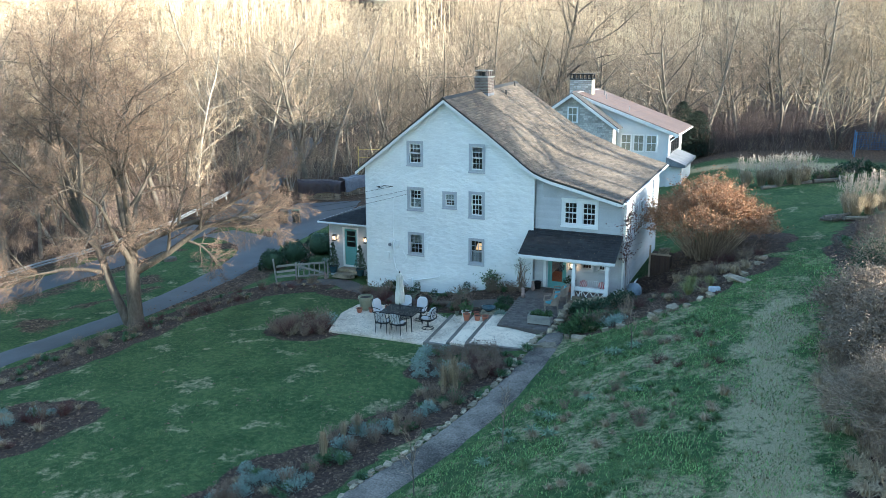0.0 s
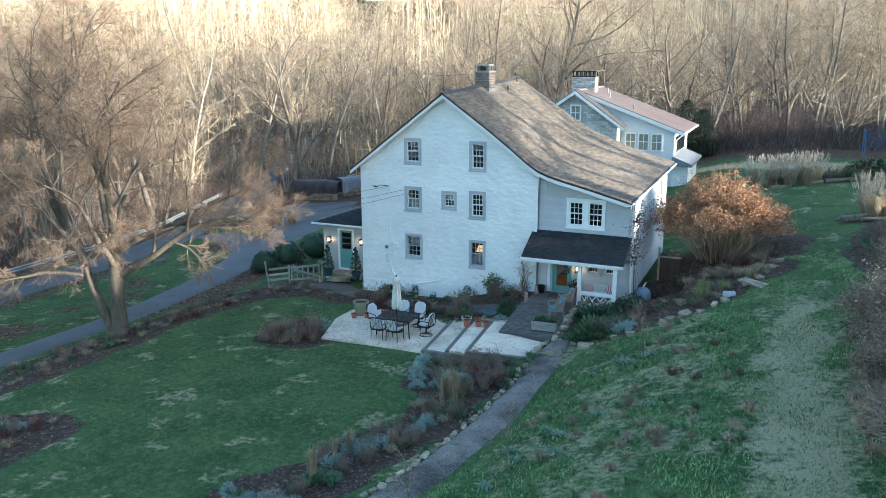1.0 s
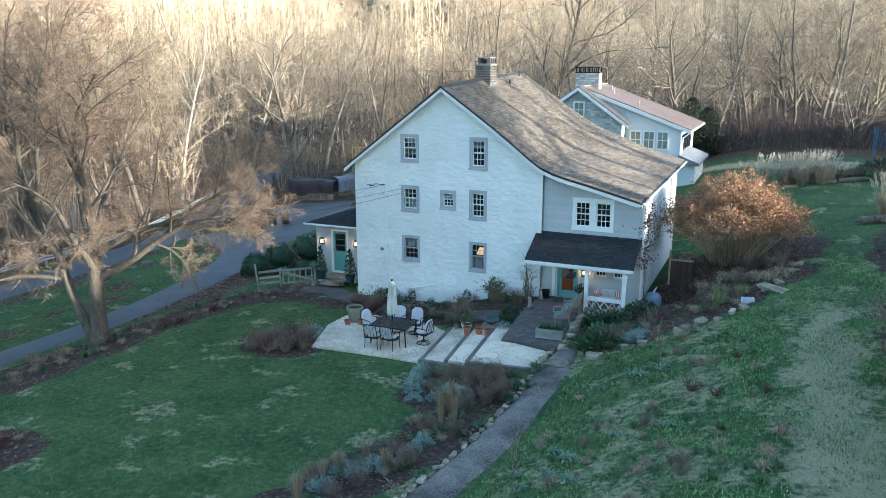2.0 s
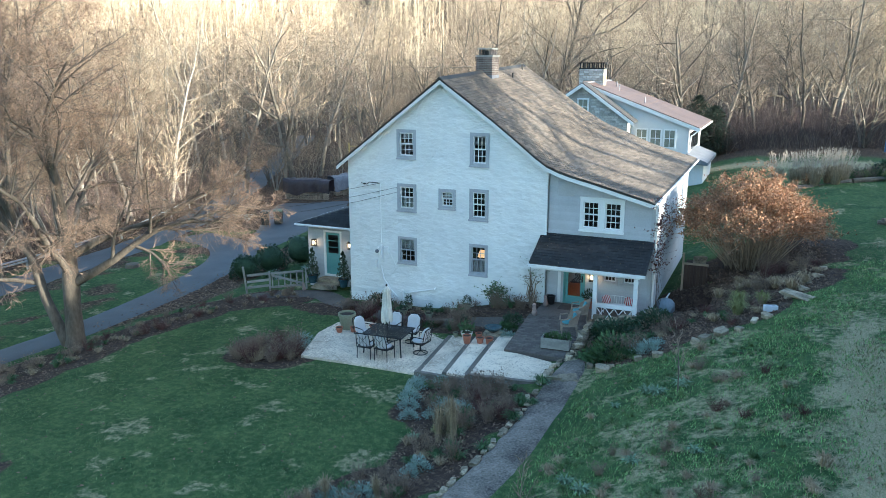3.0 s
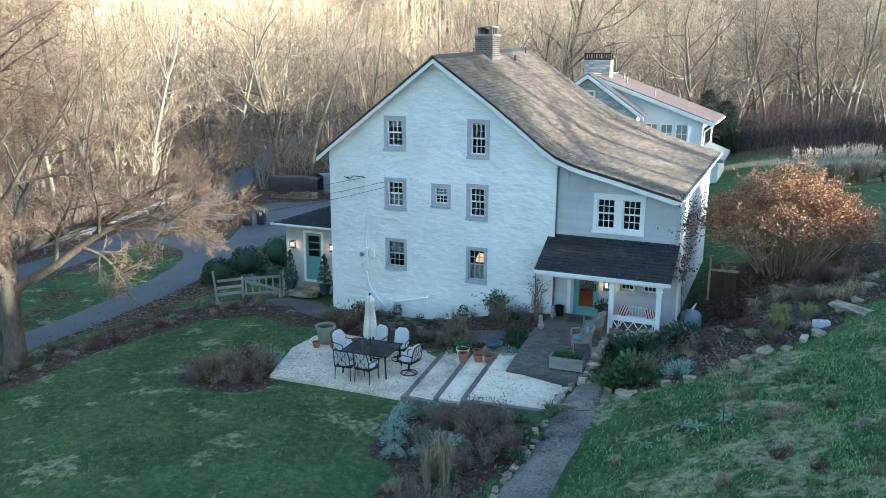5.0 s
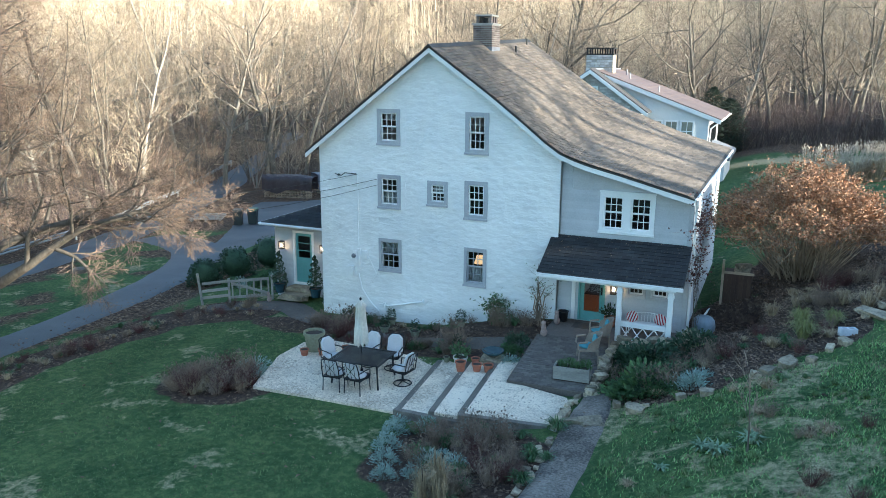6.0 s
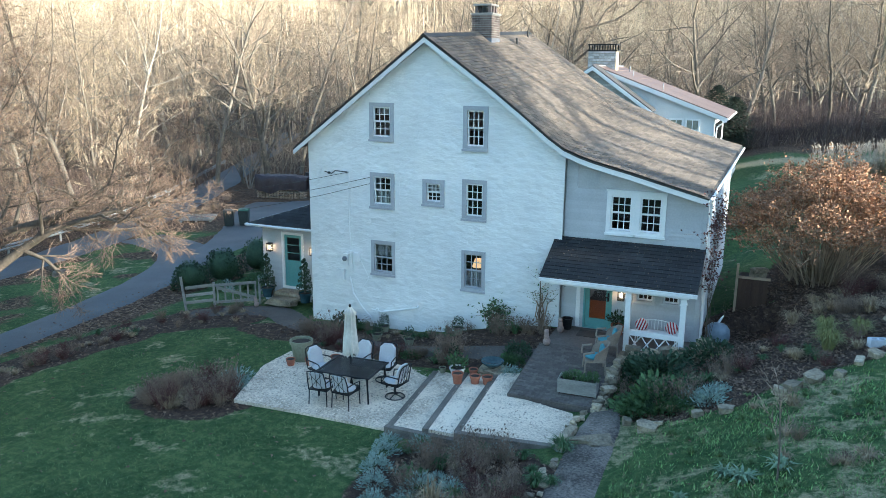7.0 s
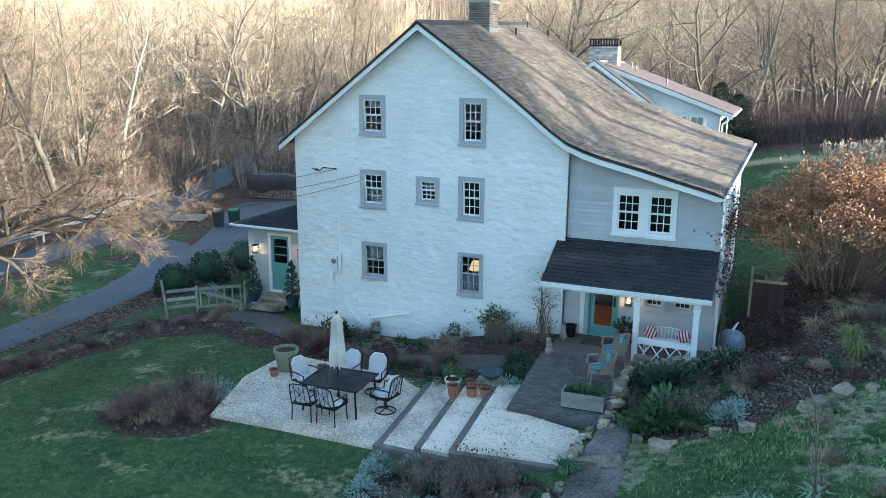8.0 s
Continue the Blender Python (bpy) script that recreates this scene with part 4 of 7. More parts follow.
def limb(wood, fine, p, d, length, r, level, rng, P):
    """One limb and all that springs from it. P: settings for each level."""
    q = P[level]
    k = q["seg"]
    pts, rad = [p.copy()], [r]
    for i in range(k):
        d = (d + Vector((rng.gauss(0, 1), rng.gauss(0, 1), rng.gauss(0, 1))) * q["bend"] + Vector((0, 0, q["lift"]))).normalized()
        p = p + d * length / k
        pts.append(p.copy())
        rad.append(r * (1 - (i + 1) / k * q["taper"]))
    if q["sides"] > 2:
        wood.tube(pts, rad, q["sides"], cap=False)
    else:
        for a, b in zip(pts, pts[1:]):
            sliver(fine, a, b + (b - a) * 0.15, min(max(r, 0.007), 0.011) if level > 3 else max(r, 0.011))
    if level + 1 >= len(P):
        return
    c = q["kids"]
    c = c if isinstance(c, int) else rng.randint(*c)
    for i in range(c):
        f = q["from"] + (1 - q["from"]) * (i + rng.random()) / c
        j = min(int(f * k), k - 1)
        o = pts[j].lerp(pts[j + 1], f * k - j)
        ax = (pts[j + 1] - pts[j]).normalized()
        side = ax.orthogonal().normalized()
        side.rotate(Matrix.Rotation(i * 2.4 + rng.random() * 1.2, 3, ax))
        a = radians(rng.gauss(q["angle"], 10))
        nd = ax * math.cos(a) + side * math.sin(a)
        if level == 0 and "flat" in q:
            nd.z = nd.z * (1 - q["flat"]) + 0.1
            nd.normalize()
        limb(wood, fine, o, nd, length * q["ratio"] * (1 - 0.45 * f) * rng.uniform(0.7, 1.25), rad[j] * q["thin"], level + 1, rng, P)


def bare_tree(seed, height, r, P, bark_m, tw, label, group="wood", lean=(0, 0), stems=1, smooth=True):
    rng = random.Random(seed)
    wood, fine = M(), M()
    for s in range(stems):
        a = s * 2.4 + rng.random()
        d = Vector((lean[0] + (0.35 * math.cos(a) if stems > 1 else 0), lean[1] + (0.35 * math.sin(a) if stems > 1 else 0), 1)).normalized()
        limb(wood, fine, Vector((0.1 * math.cos(a) * (stems > 1), 0.1 * math.sin(a) * (stems > 1), -0.25)), d, height * (1 if s == 0 else rng.uniform(0.7, 1)), r if stems == 1 else r * rng.uniform(0.6, 1), 0, rng, P)
    t = thing("tree", label, "tree", None, group)
    part("trunk", wood, bark_m, t, smooth=smooth)
    part("crown", fine, tw, t, "bare fine twigs")
    return t


def L(seg, bend, lift, taper, sides, kids=0, start=0.3, angle=45, ratio=0.5, thin=0.5, **kw):
    return dict(seg=seg, bend=bend, lift=lift, taper=taper, sides=sides, kids=kids, angle=angle, ratio=ratio, thin=thin, **{"from": start}, **kw)


TALL = [L(10, 0.09, 0.03, 0.9, 6, 17, 0.22, 48, 0.45, 0.45), L(5, 0.17, 0.08, 0.8, 4, 8, 0.15, 45, 0.5, 0.5), L(3, 0.22, 0.04, 0.7, 2, 8, 0.12, 42, 0.6, 0.55), L(2, 0.22, 0.01, 0.5, 2)]
SPREAD = [L(6, 0.10, 0.02, 0.75, 7, 13, 0.2, 55, 0.64, 0.55), L(5, 0.18, 0.08, 0.8, 5, 9, 0.2, 48, 0.5, 0.5), L(4, 0.22, 0.03, 0.75, 2, 9, 0.12, 45, 0.55, 0.55), L(2, 0.25, 0.0, 0.5, 2)]
SCRUB = [L(6, 0.12, 0.02, 0.85, 4, 10, 0.25, 40, 0.45, 0.5), L(4, 0.18, 0.04, 0.8, 2, 7, 0.2, 42, 0.5, 0.55), L(2, 0.2, 0.02, 0.6, 2)]
wood_kinds = [
    bare_tree(11, 18, 0.22, TALL, bark, twig_m, "tall bare grey-brown woodland tree"),
    bare_tree(12, 20, 0.23, TALL, pale_bark, tan_twig, "tall bare pale-barked woodland tree"),
    bare_tree(13, 15, 0.16, TALL, bark, tan_twig, "slender bare woodland tree with tan twigs"),
    bare_tree(14, 12, 0.26, SPREAD, bark, twig_m, "broad bare woodland tree with brown twigs"),
    bare_tree(15, 8, 0.10, SCRUB, bark, tan_twig, "many-stemmed bare thicket tree", stems=6),
    bare_tree(16, 10, 0.12, SCRUB, pale_bark, twig_m, "many-stemmed bare pale thicket tree", stems=5),
]
EYE0 = (18.8, -33.0)


def in_wood(x, y):
    if x < -25.5 - 0.22 * max(0, y - 8) and y < 34:
        return True
    if x < -5:
        return y > 33 - 0.1 * x * (y > 40) and not (-34 < x < -18 and y < 40)
    return y > 45 + 0.05 * x


rng = random.Random(77)
placed = []
tries = 0
while len(placed) < 285 and tries < 20000:
    tries += 1
    a = radians(rng.uniform(-9, 57))
    d = 52 + 120 * rng.random() ** 1.5
    x, y = EYE0[0] - d * math.sin(a), EYE0[1] + d * math.cos(a)
    if not in_wood(x, y) or any((x - p[0]) ** 2 + (y - p[1]) ** 2 < 5.0 for p in placed):
        continue
    placed.append((x, y))
first = [True] * len(wood_kinds)
for x, y in placed:
    near = math.hypot(x - EYE0[0], y - EYE0[1]) < 85
    i = rng.choices(range(6), (4, 2, 4, 5, 4, 4) if near else (5, 3, 4, 6, 2, 2))[0]
    s = rng.uniform(0.75, 1.2)
    m = pose(x, y, gz(x, y) - 0.05, rng.uniform(-4, 4), rng.uniform(-4, 4), rng.uniform(0, 360))
    if first[i]:
        first[i] = False
        wood_kinds[i].matrix_basis = m
        t = wood_kinds[i]
    else:
        t = copy_thing(wood_kinds[i], m)
    t.scale = (s, s, s * rng.uniform(0.9, 1.1))
# trees that stand out singly
for i, x, y, s in ((3, -9.5, 66, 1.9), (1, -30, 38, 0.85), (3, -25.6, 33.2, 1.15), (0, -21.5, 39.5, 0.9), (1, -29.5, 31, 0.95), (4, -28.5, 33.5, 0.8), (4, -30.5, 28, 0.9), (1, -31, 14, 0.85), (0, -29.5, 6, 0.9), (0, -28.8, -3, 0.8), (2, -31, 20, 1.0), (5, -31, 24, 0.7), (3, -30, -8, 1.1),
                   (5, -26.5, 31.5, 0.6), (4, -24.4, 33.5, 0.7), (5, -22, 36.5, 0.7), (4, -18.3, 36, 0.75), (5, -15.8, 36, 0.6), (4, -13.2, 35, 0.7), (0, -20, 37.5, 0.75), (3, -16, 39, 0.9), (1, 26, 52, 0.9), (2, 31, 55, 1.1), (1, 35, 50, 1.0)):
    t = copy_thing(wood_kinds[i], pose(x, y, gz(x, y) - 0.05, 0, 0, 57 * x % 360))
    t.scale = (s, s, s)
# the wooded rise on the right, which shades the garden
rng = random.Random(8)
for k in range(36):
    x, y = rng.uniform(40, 66), rng.uniform(-42, -4) if k < 24 else rng.uniform(-1, 13)
    t = copy_thing(wood_kinds[rng.choice((0, 1, 2, 3))], pose(x, y, gz(x, y) - 0.05, 0, 0, rng.uniform(0, 360)))
    t.scale = (1, 1, rng.uniform(0.7, 1.0))

# brushwood under the trees, and the far wooded hill
def brush(count, seed, near, far, hmin, hmax, width, twigs, a0=-9, a1=57, grow=0.0):
    rng = random.Random(seed)
    m = M()
    k = 0
    while k < count:
        a, d = radians(rng.uniform(a0, a1)), near + (far - near) * rng.random()
        x, y = EYE0[0] - d * math.sin(a), EYE0[1] + d * math.cos(a)
        if not in_wood(x, y):
            count -= 1 if rng.random() < 0.3 else 0
            continue
        k += 1
        p = Vector((x, y, gz(x, y) - 0.1))
        h = rng.uniform(hmin, hmax)
        w = width * (1 + grow * d)
        tip = p + Vector((rng.gauss(0, 0.36), rng.gauss(0, 0.36), 1)) * h
        sliver(m, p, tip, w)
        for i in range(twigs):
            f = rng.uniform(0.25, 0.9)
            o = p.lerp(tip, f)
            sliver(m, o, o + Vector((rng.gauss(0, 0.5), rng.gauss(0, 0.5), rng.uniform(0.2, 0.9))) * h * 0.4 * (1.1 - f), w * 0.6)
    return m


solo("brushwood", brush(7000, 3, 50, 130, 0.8, 4.0, 0.014, 5), twig_m, "tangled brown undergrowth below the trees", "undergrowth", kind="stuff")
solo("brushwood", brush(5000, 4, 55, 120, 0.6, 2.4, 0.02, 4), twig_m, "tangled low brown undergrowth below the trees", "undergrowth", kind="stuff")


def crowns(count, seed, near, far, low, high):
    """Far bare trees: a stem and an uneven spray of twigs each."""
    g = random.Random(seed)
    m = M()
    k = 0
    while k < count:
        a, d = radians(g.uniform(-9, 57)), near + (far - near) * g.random() ** 0.8
        x, y = EYE0[0] - d * math.sin(a), EYE0[1] + d * math.cos(a)
        if not in_wood(x, y):
            continue
        k += 1
        p = Vector((x, y, gz(x, y) - 0.2))
        h = g.uniform(low, high)
        w = 0.02 + d * 0.00016
        sliver(m, p, p + Vector((g.gauss(0, 0.5), g.gauss(0, 0.5), h)), w * 2.2)
        for i in range(30):
            c = p + Vector((g.gauss(0, 0.16) * h, g.gauss(0, 0.16) * h, h * g.uniform(0.2, 0.98)))
            sliver(m, p + Vector((0, 0, (c.z - p.z) * 0.6)) if i < 6 else c, c + Vector((g.gauss(0, 0.7), g.gauss(0, 0.7), g.uniform(0.1, 1.2))) * h * 0.13, w)
    return m


solo("far_wood", crowns(1500, 5, 135, 430, 11, 17), far_twig, "distant bare wood on the hillside, tan twigs paled with painted sun haze", "wood", kind="stuff")
solo("far_wood", crowns(1300, 6, 120, 430, 9, 16), far_twig, "distant bare wood on the hillside, twigs paled with painted sun glow", "wood", kind="stuff")
dusky = two_scale("dusky_purple_twigs", (0.055, 0.036, 0.034), (0.12, 0.085, 0.075), 0.35, 3, 0.9, bmp=0, vary=0.5, island=True)
solo("brushwood", brush(6500, 8, 72, 100, 1.0, 4.6, 0.016, 7, -9, 26), dusky, "dense dusky purple thicket along the wood's edge", "undergrowth", kind="stuff")
solo("brushwood", brush(5200, 9, 44, 85, 0.8, 3.6, 0.016, 7, 22, 57), dusky, "dense dark thicket beyond the road", "undergrowth", kind="stuff")

# ---- the large tree beside the drive ----
BIG = [L(5, 0.06, 0.0, 0.45, 9, 0), L(7, 0.13, 0.06, 0.8, 7, 9, 0.25, 50, 0.55, 0.55), L(6, 0.17, 0.03, 0.8, 5, 9, 0.2, 45, 0.5, 0.5), L(4, 0.2, -0.02, 0.75, 4, 8, 0.15, 42, 0.5, 0.5), L(3, 0.2, -0.03, 0.7, 2, 8, 0.1, 38, 0.95, 0.45), L(2, 0.18, -0.01, 0.5, 2)]
rng = random.Random(31)
wood, fine = M(), M()
base = Vector((0, 0, -0.3))


def stem(pts, rad, kids):
    """A hand-set stem with limbs of its own: (position along it, direction, length, radius)."""
    wood.tube(pts, rad, 10, cap=False)
    for f, d, ln, r in kids:
        j = min(int(f * (len(pts) - 1)), len(pts) - 2)
        o = Vector(pts[j]).lerp(Vector(pts[j + 1]), f * (len(pts) - 1) - j)
        limb(wood, fine, o, Vector(d).normalized(), ln * 1.15, r * 0.85, 1, rng, BIG)


stem([(0, 0, -0.4), (0.02, 0, 0.4), (-0.02, 0.05, 1.4), (0.05, 0.05, 2.6), (0.05, 0.1, 3.8)], [0.46, 0.35, 0.31, 0.32, 0.25],
     [(0.72, (1.0, 0.3, 0.75), 6.5, 0.22), (0.8, (0.3, -0.9, 0.8), 6.0, 0.18), (0.95, (0.9, 0.9, 0.9), 6.5, 0.2), (1.0, (-0.15, 0.25, 1), 8.5, 0.24), (0.9, (0.5, -0.3, 1.2), 7.5, 0.22), (0.85, (-0.6, 0.9, 0.9), 6.5, 0.17)])
stem([(-0.15, -0.05, -0.4), (-0.55, -0.1, 0.5), (-1.1, -0.2, 1.8), (-1.6, -0.2, 3.4), (-2.2, -0.3, 4.8)], [0.28, 0.22, 0.19, 0.17, 0.14],
     [(0.75, (-0.4, -0.8, 0.9), 6.0, 0.14), (0.85, (-1, 0.3, 0.8), 6.5, 0.15), (1.0, (-0.5, -0.2, 1), 7.5, 0.17), (0.95, (0.2, -0.4, 1.2), 7.0, 0.15), (0.6, (-1.0, -0.9, 0.35), 5.5, 0.12), (0.9, (-0.9, 0.9, 0.8), 6, 0.13)])
big = thing("tree", "large bare two-stemmed tree with drooping twigs beside the drive", "tree", pose(-8.15, -7.45, gz(-8.15, -7.45)))
part("trunk", wood, two_scale("dark_furrowed_bark", (0.045, 0.036, 0.028), (0.16, 0.13, 0.10), 1.2, 9, 0.95, bmp=0.8, dist=0.04, stretch=(1, 1, 0.35)), big, "furrowed grey-brown bark", True)
orange_twig = two_scale("russet_twigs", (0.11, 0.074, 0.054), (0.25, 0.172, 0.118), 0.5, 4, 0.9, bmp=0, vary=0.5, island=True)
part("crown", fine, orange_twig, big, "fine russet twigs")


# ---- evergreens far off ----
needle = two_scale("dark_needles", (0.010, 0.022, 0.012), (0.030, 0.055, 0.028), 1.5, 12, 0.9, bmp=0)


def evergreen(x, y, h, r, seed):
    rng = random.Random(seed)
    t = thing("evergreen_tree", "dark green shaggy evergreen at the edge of the wood", "tree", pose(x, y, gz(x, y)), "evergreens")
    m = M()
    m.tube([(0, 0, -0.2), (0, 0, h * 0.95)], [r * 0.09, 0.02], 7)
    part("trunk", m, bark, t)
    m = M()
    for i in range(5200):
        f = rng.random() ** 1.1
        a = rng.uniform(0, 6.283)
        rr = r * (1 - f ** 3) ** 0.7 * (0.3 + 0.75 * rng.random()) * (1 + 0.3 * noise.noise(Vector((math.cos(a) * 1.6, math.sin(a) * 1.6, f * 5 + seed))))
        p = Vector((rr * math.cos(a), rr * math.sin(a), h * (0.06 + 0.94 * f)))
        d = Vector((math.cos(a), math.sin(a), rng.uniform(-0.5, 0.35))).normalized()
        s = Vector((-math.sin(a), math.cos(a), rng.uniform(-0.3, 0.3))) * rng.uniform(0.03, 0.07)
        q = p + d * rng.uniform(0.15, 0.38)
        m.quad(p - s, q - s * 0.3, q + s * 0.3, p + s)
    part("crown", m, needle, t)
    return t


for q in ((9.3, 45.5, 5.9, 1.7, 1), (10.6, 46.8, 4.6, 1.6, 2), (33, 40, 5, 1.5, 3)):
    evergreen(*q)


# ---- the neighbouring house ----
pale_siding = two_scale("pale_painted_siding", (0.55, 0.57, 0.58), (0.68, 0.69, 0.69), 0.8, 18, 0.6, bmp=0.1)
rust_roof = two_scale("russet_metal_roof", (0.10, 0.070, 0.062), (0.17, 0.12, 0.105), 0.5, 9, 0.6, 0.1, bmp=0.1)
grey_wall_stone = two_scale("pale_rubble_stone", (0.34, 0.32, 0.30), (0.62, 0.59, 0.56), 1.3, 9, 0.92, bmp=0.6, dist=0.03, vary=0.3, island=True)
GY = 2.2
nb = thing("neighbour_house", "stone and pale-sided house with a russet roof and stone chimney", "house")
m = M()
m.prism([(-0.5, 0.5), (6.6, 0.5), (6.6, 6.05), (3.4, 8.3), (-0.5, 5.6)], lambda p: (p[0], 26.4, p[1]), lambda p: (p[0], 36, p[1]))
part("wall", m, mortar, nb, "rubble stone gable wall")
rng = random.Random(14)
m = M()
z = 3.2
while z < 8.1:
    h = rng.uniform(0.12, 0.2)
    x = -0.4
    while x < 6.55:
        w = rng.uniform(0.22, 0.5)
        top = min(8.3 - (x + w - 3.4) * 0.7 if x + w > 3.4 else 8.3 - (3.4 - x) * 0.69, 9)
        if z + h < top and not (3.0 < x + w and x < 3.9 and z + h > 6.2 and z < 7.6):
            o = rng.uniform(0.01, 0.035)
            m.box(x + 0.01, min(x + w, 6.6) - 0.01, 26.4 - o, 26.42, z + 0.01, z + h - 0.01)
        x += w
    z += h
part("rubble", m, grey_wall_stone, nb, kind="stuff")


# opaque pale pane: the reflection in the neighbour's glass is put into its colour
pale_pane = two_scale("painted_pane_reflection", (0.16, 0.17, 0.14), (0.30, 0.30, 0.24), 1.2, 6, 0.15, bmp=0)


def plain_window(x0, x1, z0, z1, y, parent, bars=1):
    w = part("window", casing(x0, x1, z0, z1, y, 0.10, 0.05), white_paint, parent)
    m = M()
    m.box(x0 + 0.1, x1 - 0.1, y - 0.012, y - 0.004, z0 + 0.08, z1 - 0.1)
    part("pane", m, pale_pane, w)
    m = M()
    zc = (z0 + z1) / 2
    m.box(x0 + 0.1, x1 - 0.1, y - 0.035, y - 0.013, zc - 0.025, zc + 0.025)
    xc = (x0 + x1) / 2
    m.box(xc - 0.02, xc + 0.02, y - 0.034, y - 0.014, z0 + 0.08, z1 - 0.1)
    part("glazing_bar", m, white_paint, w)


plain_window(3.03, 3.86, 6.3, 7.5, 26.36, nb)
m = M()
m.prism([(3.4, 8.3), (3.4, 8.15), (10.55, 5.5), (10.55, 0.5), (6.6, 0.5), (6.6, 6.0)], lambda p: (p[0], 27.9, p[1]), lambda p: (p[0], 35.5, p[1]))
part("wall", m, pale_siding, nb, "pale painted clapboard wing")
for i in range(30):
    z = 2.6 + i * 0.16
    xr = min(10.55, 3.4 + (8.1 - z) / 0.371)
    if xr > 6.8:
        m = M()
        m.v = [(6.62, 27.9, z + 0.16), (6.62, 27.87, z), (xr, 27.87, z), (xr, 27.9, z + 0.16)]
        m.f = [(0, 1, 2, 3)]
        m.quad((6.62, 27.87, z), (6.62, 27.9, z), (xr, 27.9, z), (xr, 27.87, z))
        part("clapboard", m, pale_siding, nb)
for x in (6.92, 7.88, 8.84):
    plain_window(x, x + 0.86, 4.12, 5.45, 27.86, nb)


def slab_roof(name, a, b, y0, y1, t, mat, label=""):
    m = M()
    m.prism([a, b, (b[0], b[1] - t), (a[0], a[1] - t)], lambda p: (p[0], y0, p[1]), lambda p: (p[0], y1, p[1]))
    return part(name, m, mat, nb, label)


slab_roof("roof", (3.05, 8.62), (11.25, 5.62), 27.6, 36.0, 0.06, rust_roof, "russet low-pitched roof, worn at the edge")
slab_roof("barge_board", (3.05, 8.555), (11.25, 5.555), 27.57, 27.62, 0.26, white_paint)
slab_roof("roof", (3.4, 8.58), (7.1, 5.98), 26.05, 27.595, 0.07, timber)
slab_roof("barge_board", (3.4, 8.505), (7.1, 5.905), 26.02, 26.07, 0.24, white_paint)
slab_roof("roof", (3.395, 8.58), (-0.9, 5.6), 26.05, 36, 0.07, lead)
slab_roof("barge_board", (3.395, 8.505), (-0.9, 5.525), 26.02, 26.07, 0.24, white_paint)
for i in range(16):
    x = 3.6 + i * 0.47
    m = M()
    z = 8.62 - (x - 3.05) * 0.366
    m.box(x, x + 0.02, 27.6, 36.0, z - 0.02, z + 0.008)
    part("roof_seam", m, rust_roof, nb)
m = M()
m.box(2.2, 4.0, 30, 31, 6, 9.45)
nc = part("chimney", m, stone_m, nb, "broad rubble stone chimney")
m = M()
rng = random.Random(2)
z = 8.3
while z < 9.4:
    x = 2.2
    while x < 3.95:
        w = rng.uniform(0.2, 0.4)
        m.box(x + 0.01, min(4.0, x + w) - 0.01, 29.97, 30.02, z + 0.01, min(9.44, z + 0.16))
        x += w
    z += 0.17
part("rubble", m, grey_wall_stone, nc, kind="stuff")
m = M()
m.box(2.15, 4.05, 29.95, 31.05, 9.45, 9.53)
for i in range(6):
    m.box(2.2 + i * 0.34, 2.28 + i * 0.34, 30.0, 30.1, 9.53, 9.85)
    m.box(2.2 + i * 0.34, 2.28 + i * 0.34, 30.9, 31.0, 9.53, 9.85)
m.box(2.15, 4.05, 29.97, 31.03, 9.85, 9.92)
part("cap", m, iron, nc)
for x, y in ((5.0, 31), (4.4, 33), (7.2, 29.3)):
    z = 8.62 - (x - 3.05) * 0.366
    m = M()
    m.tube([(x, y, z - 0.1), (x, y, z + 0.4)], 0.04, 8)
    part("vent_pipe", m, lead, nb)
m = M()
m.prism([(10.56, 3.9), (12.0, 3.35), (12.0, 3.15), (10.56, 3.2)], lambda p: (p[0], 26.9, p[1]), lambda p: (p[0], 33.5, p[1]))
part("bay_roof", m, lead, nb, "pale blue-white metal bay roof")
m = M()
m.box(10.56, 11.7, 27.3, 33, 0.5, 3.2)
part("bay", m, pale_siding, nb)
for i in range(5):
    m = M()
    m.box(10.56, 10.6, 28.3 + i * 1.1, 29.2 + i * 1.1, 3.95, 5.2)
    part("pane", m, bpy.data.materials["dark_pane"], nb)
m = M()
m.tube([(11.3, 27.6, 5.5), (11.3, 36, 5.5)], 0.06, 8)
m.tube([(11.28, 27.65, 5.5), (10.7, 27.8, 5.0), (10.65, 27.82, 3.9)], 0.045, 8)
part("gutter", m, white_paint, nb)


# ---- terrace ----
white_gravel = two_scale("white_gravel", (0.30, 0.25, 0.19), (0.80, 0.70, 0.56), 0.7, 20, 0.95, bmp=0.9, dist=0.025, spread=(0.36, 0.54))
sleeper = two_scale("weathered_sleeper", (0.07, 0.06, 0.05), (0.20, 0.18, 0.155), 1.2, 20, 0.9, bmp=0.5, stretch=(3, 0.6, 3), vary=0.2)


def inside(poly, x, y):
    c = False
    for (x0, y0), (x1, y1) in zip(poly, poly[1:] + poly[:1]):
        if (y0 > y) != (y1 > y) and x < (x1 - x0) * (y - y0) / (y1 - y0) + x0:
            c = not c
    return c


TERRACES = [([(1.95, -6.82), (6.40, -6.72), (6.02, -3.0), (3.6, -2.85), (1.9, -2.75), (1.30, -3.3), (1.25, -4.6)], 0.02),
            ([(6.43, -6.72), (7.32, -6.72), (6.94, -3.2), (6.06, -3.1)], 0.13), ([(7.36, -6.72), (8.12, -6.70), (7.80, -3.3), (6.98, -3.2)], 0.24),
            ([(8.16, -6.70), (10.3, -6.45), (10.55, -5.3), (10.3, -4.75), (8.85, -4.40), (8.55, -3.6), (8.45, -2.8), (7.84, -3.1)], 0.35)]
rng = random.Random(4)
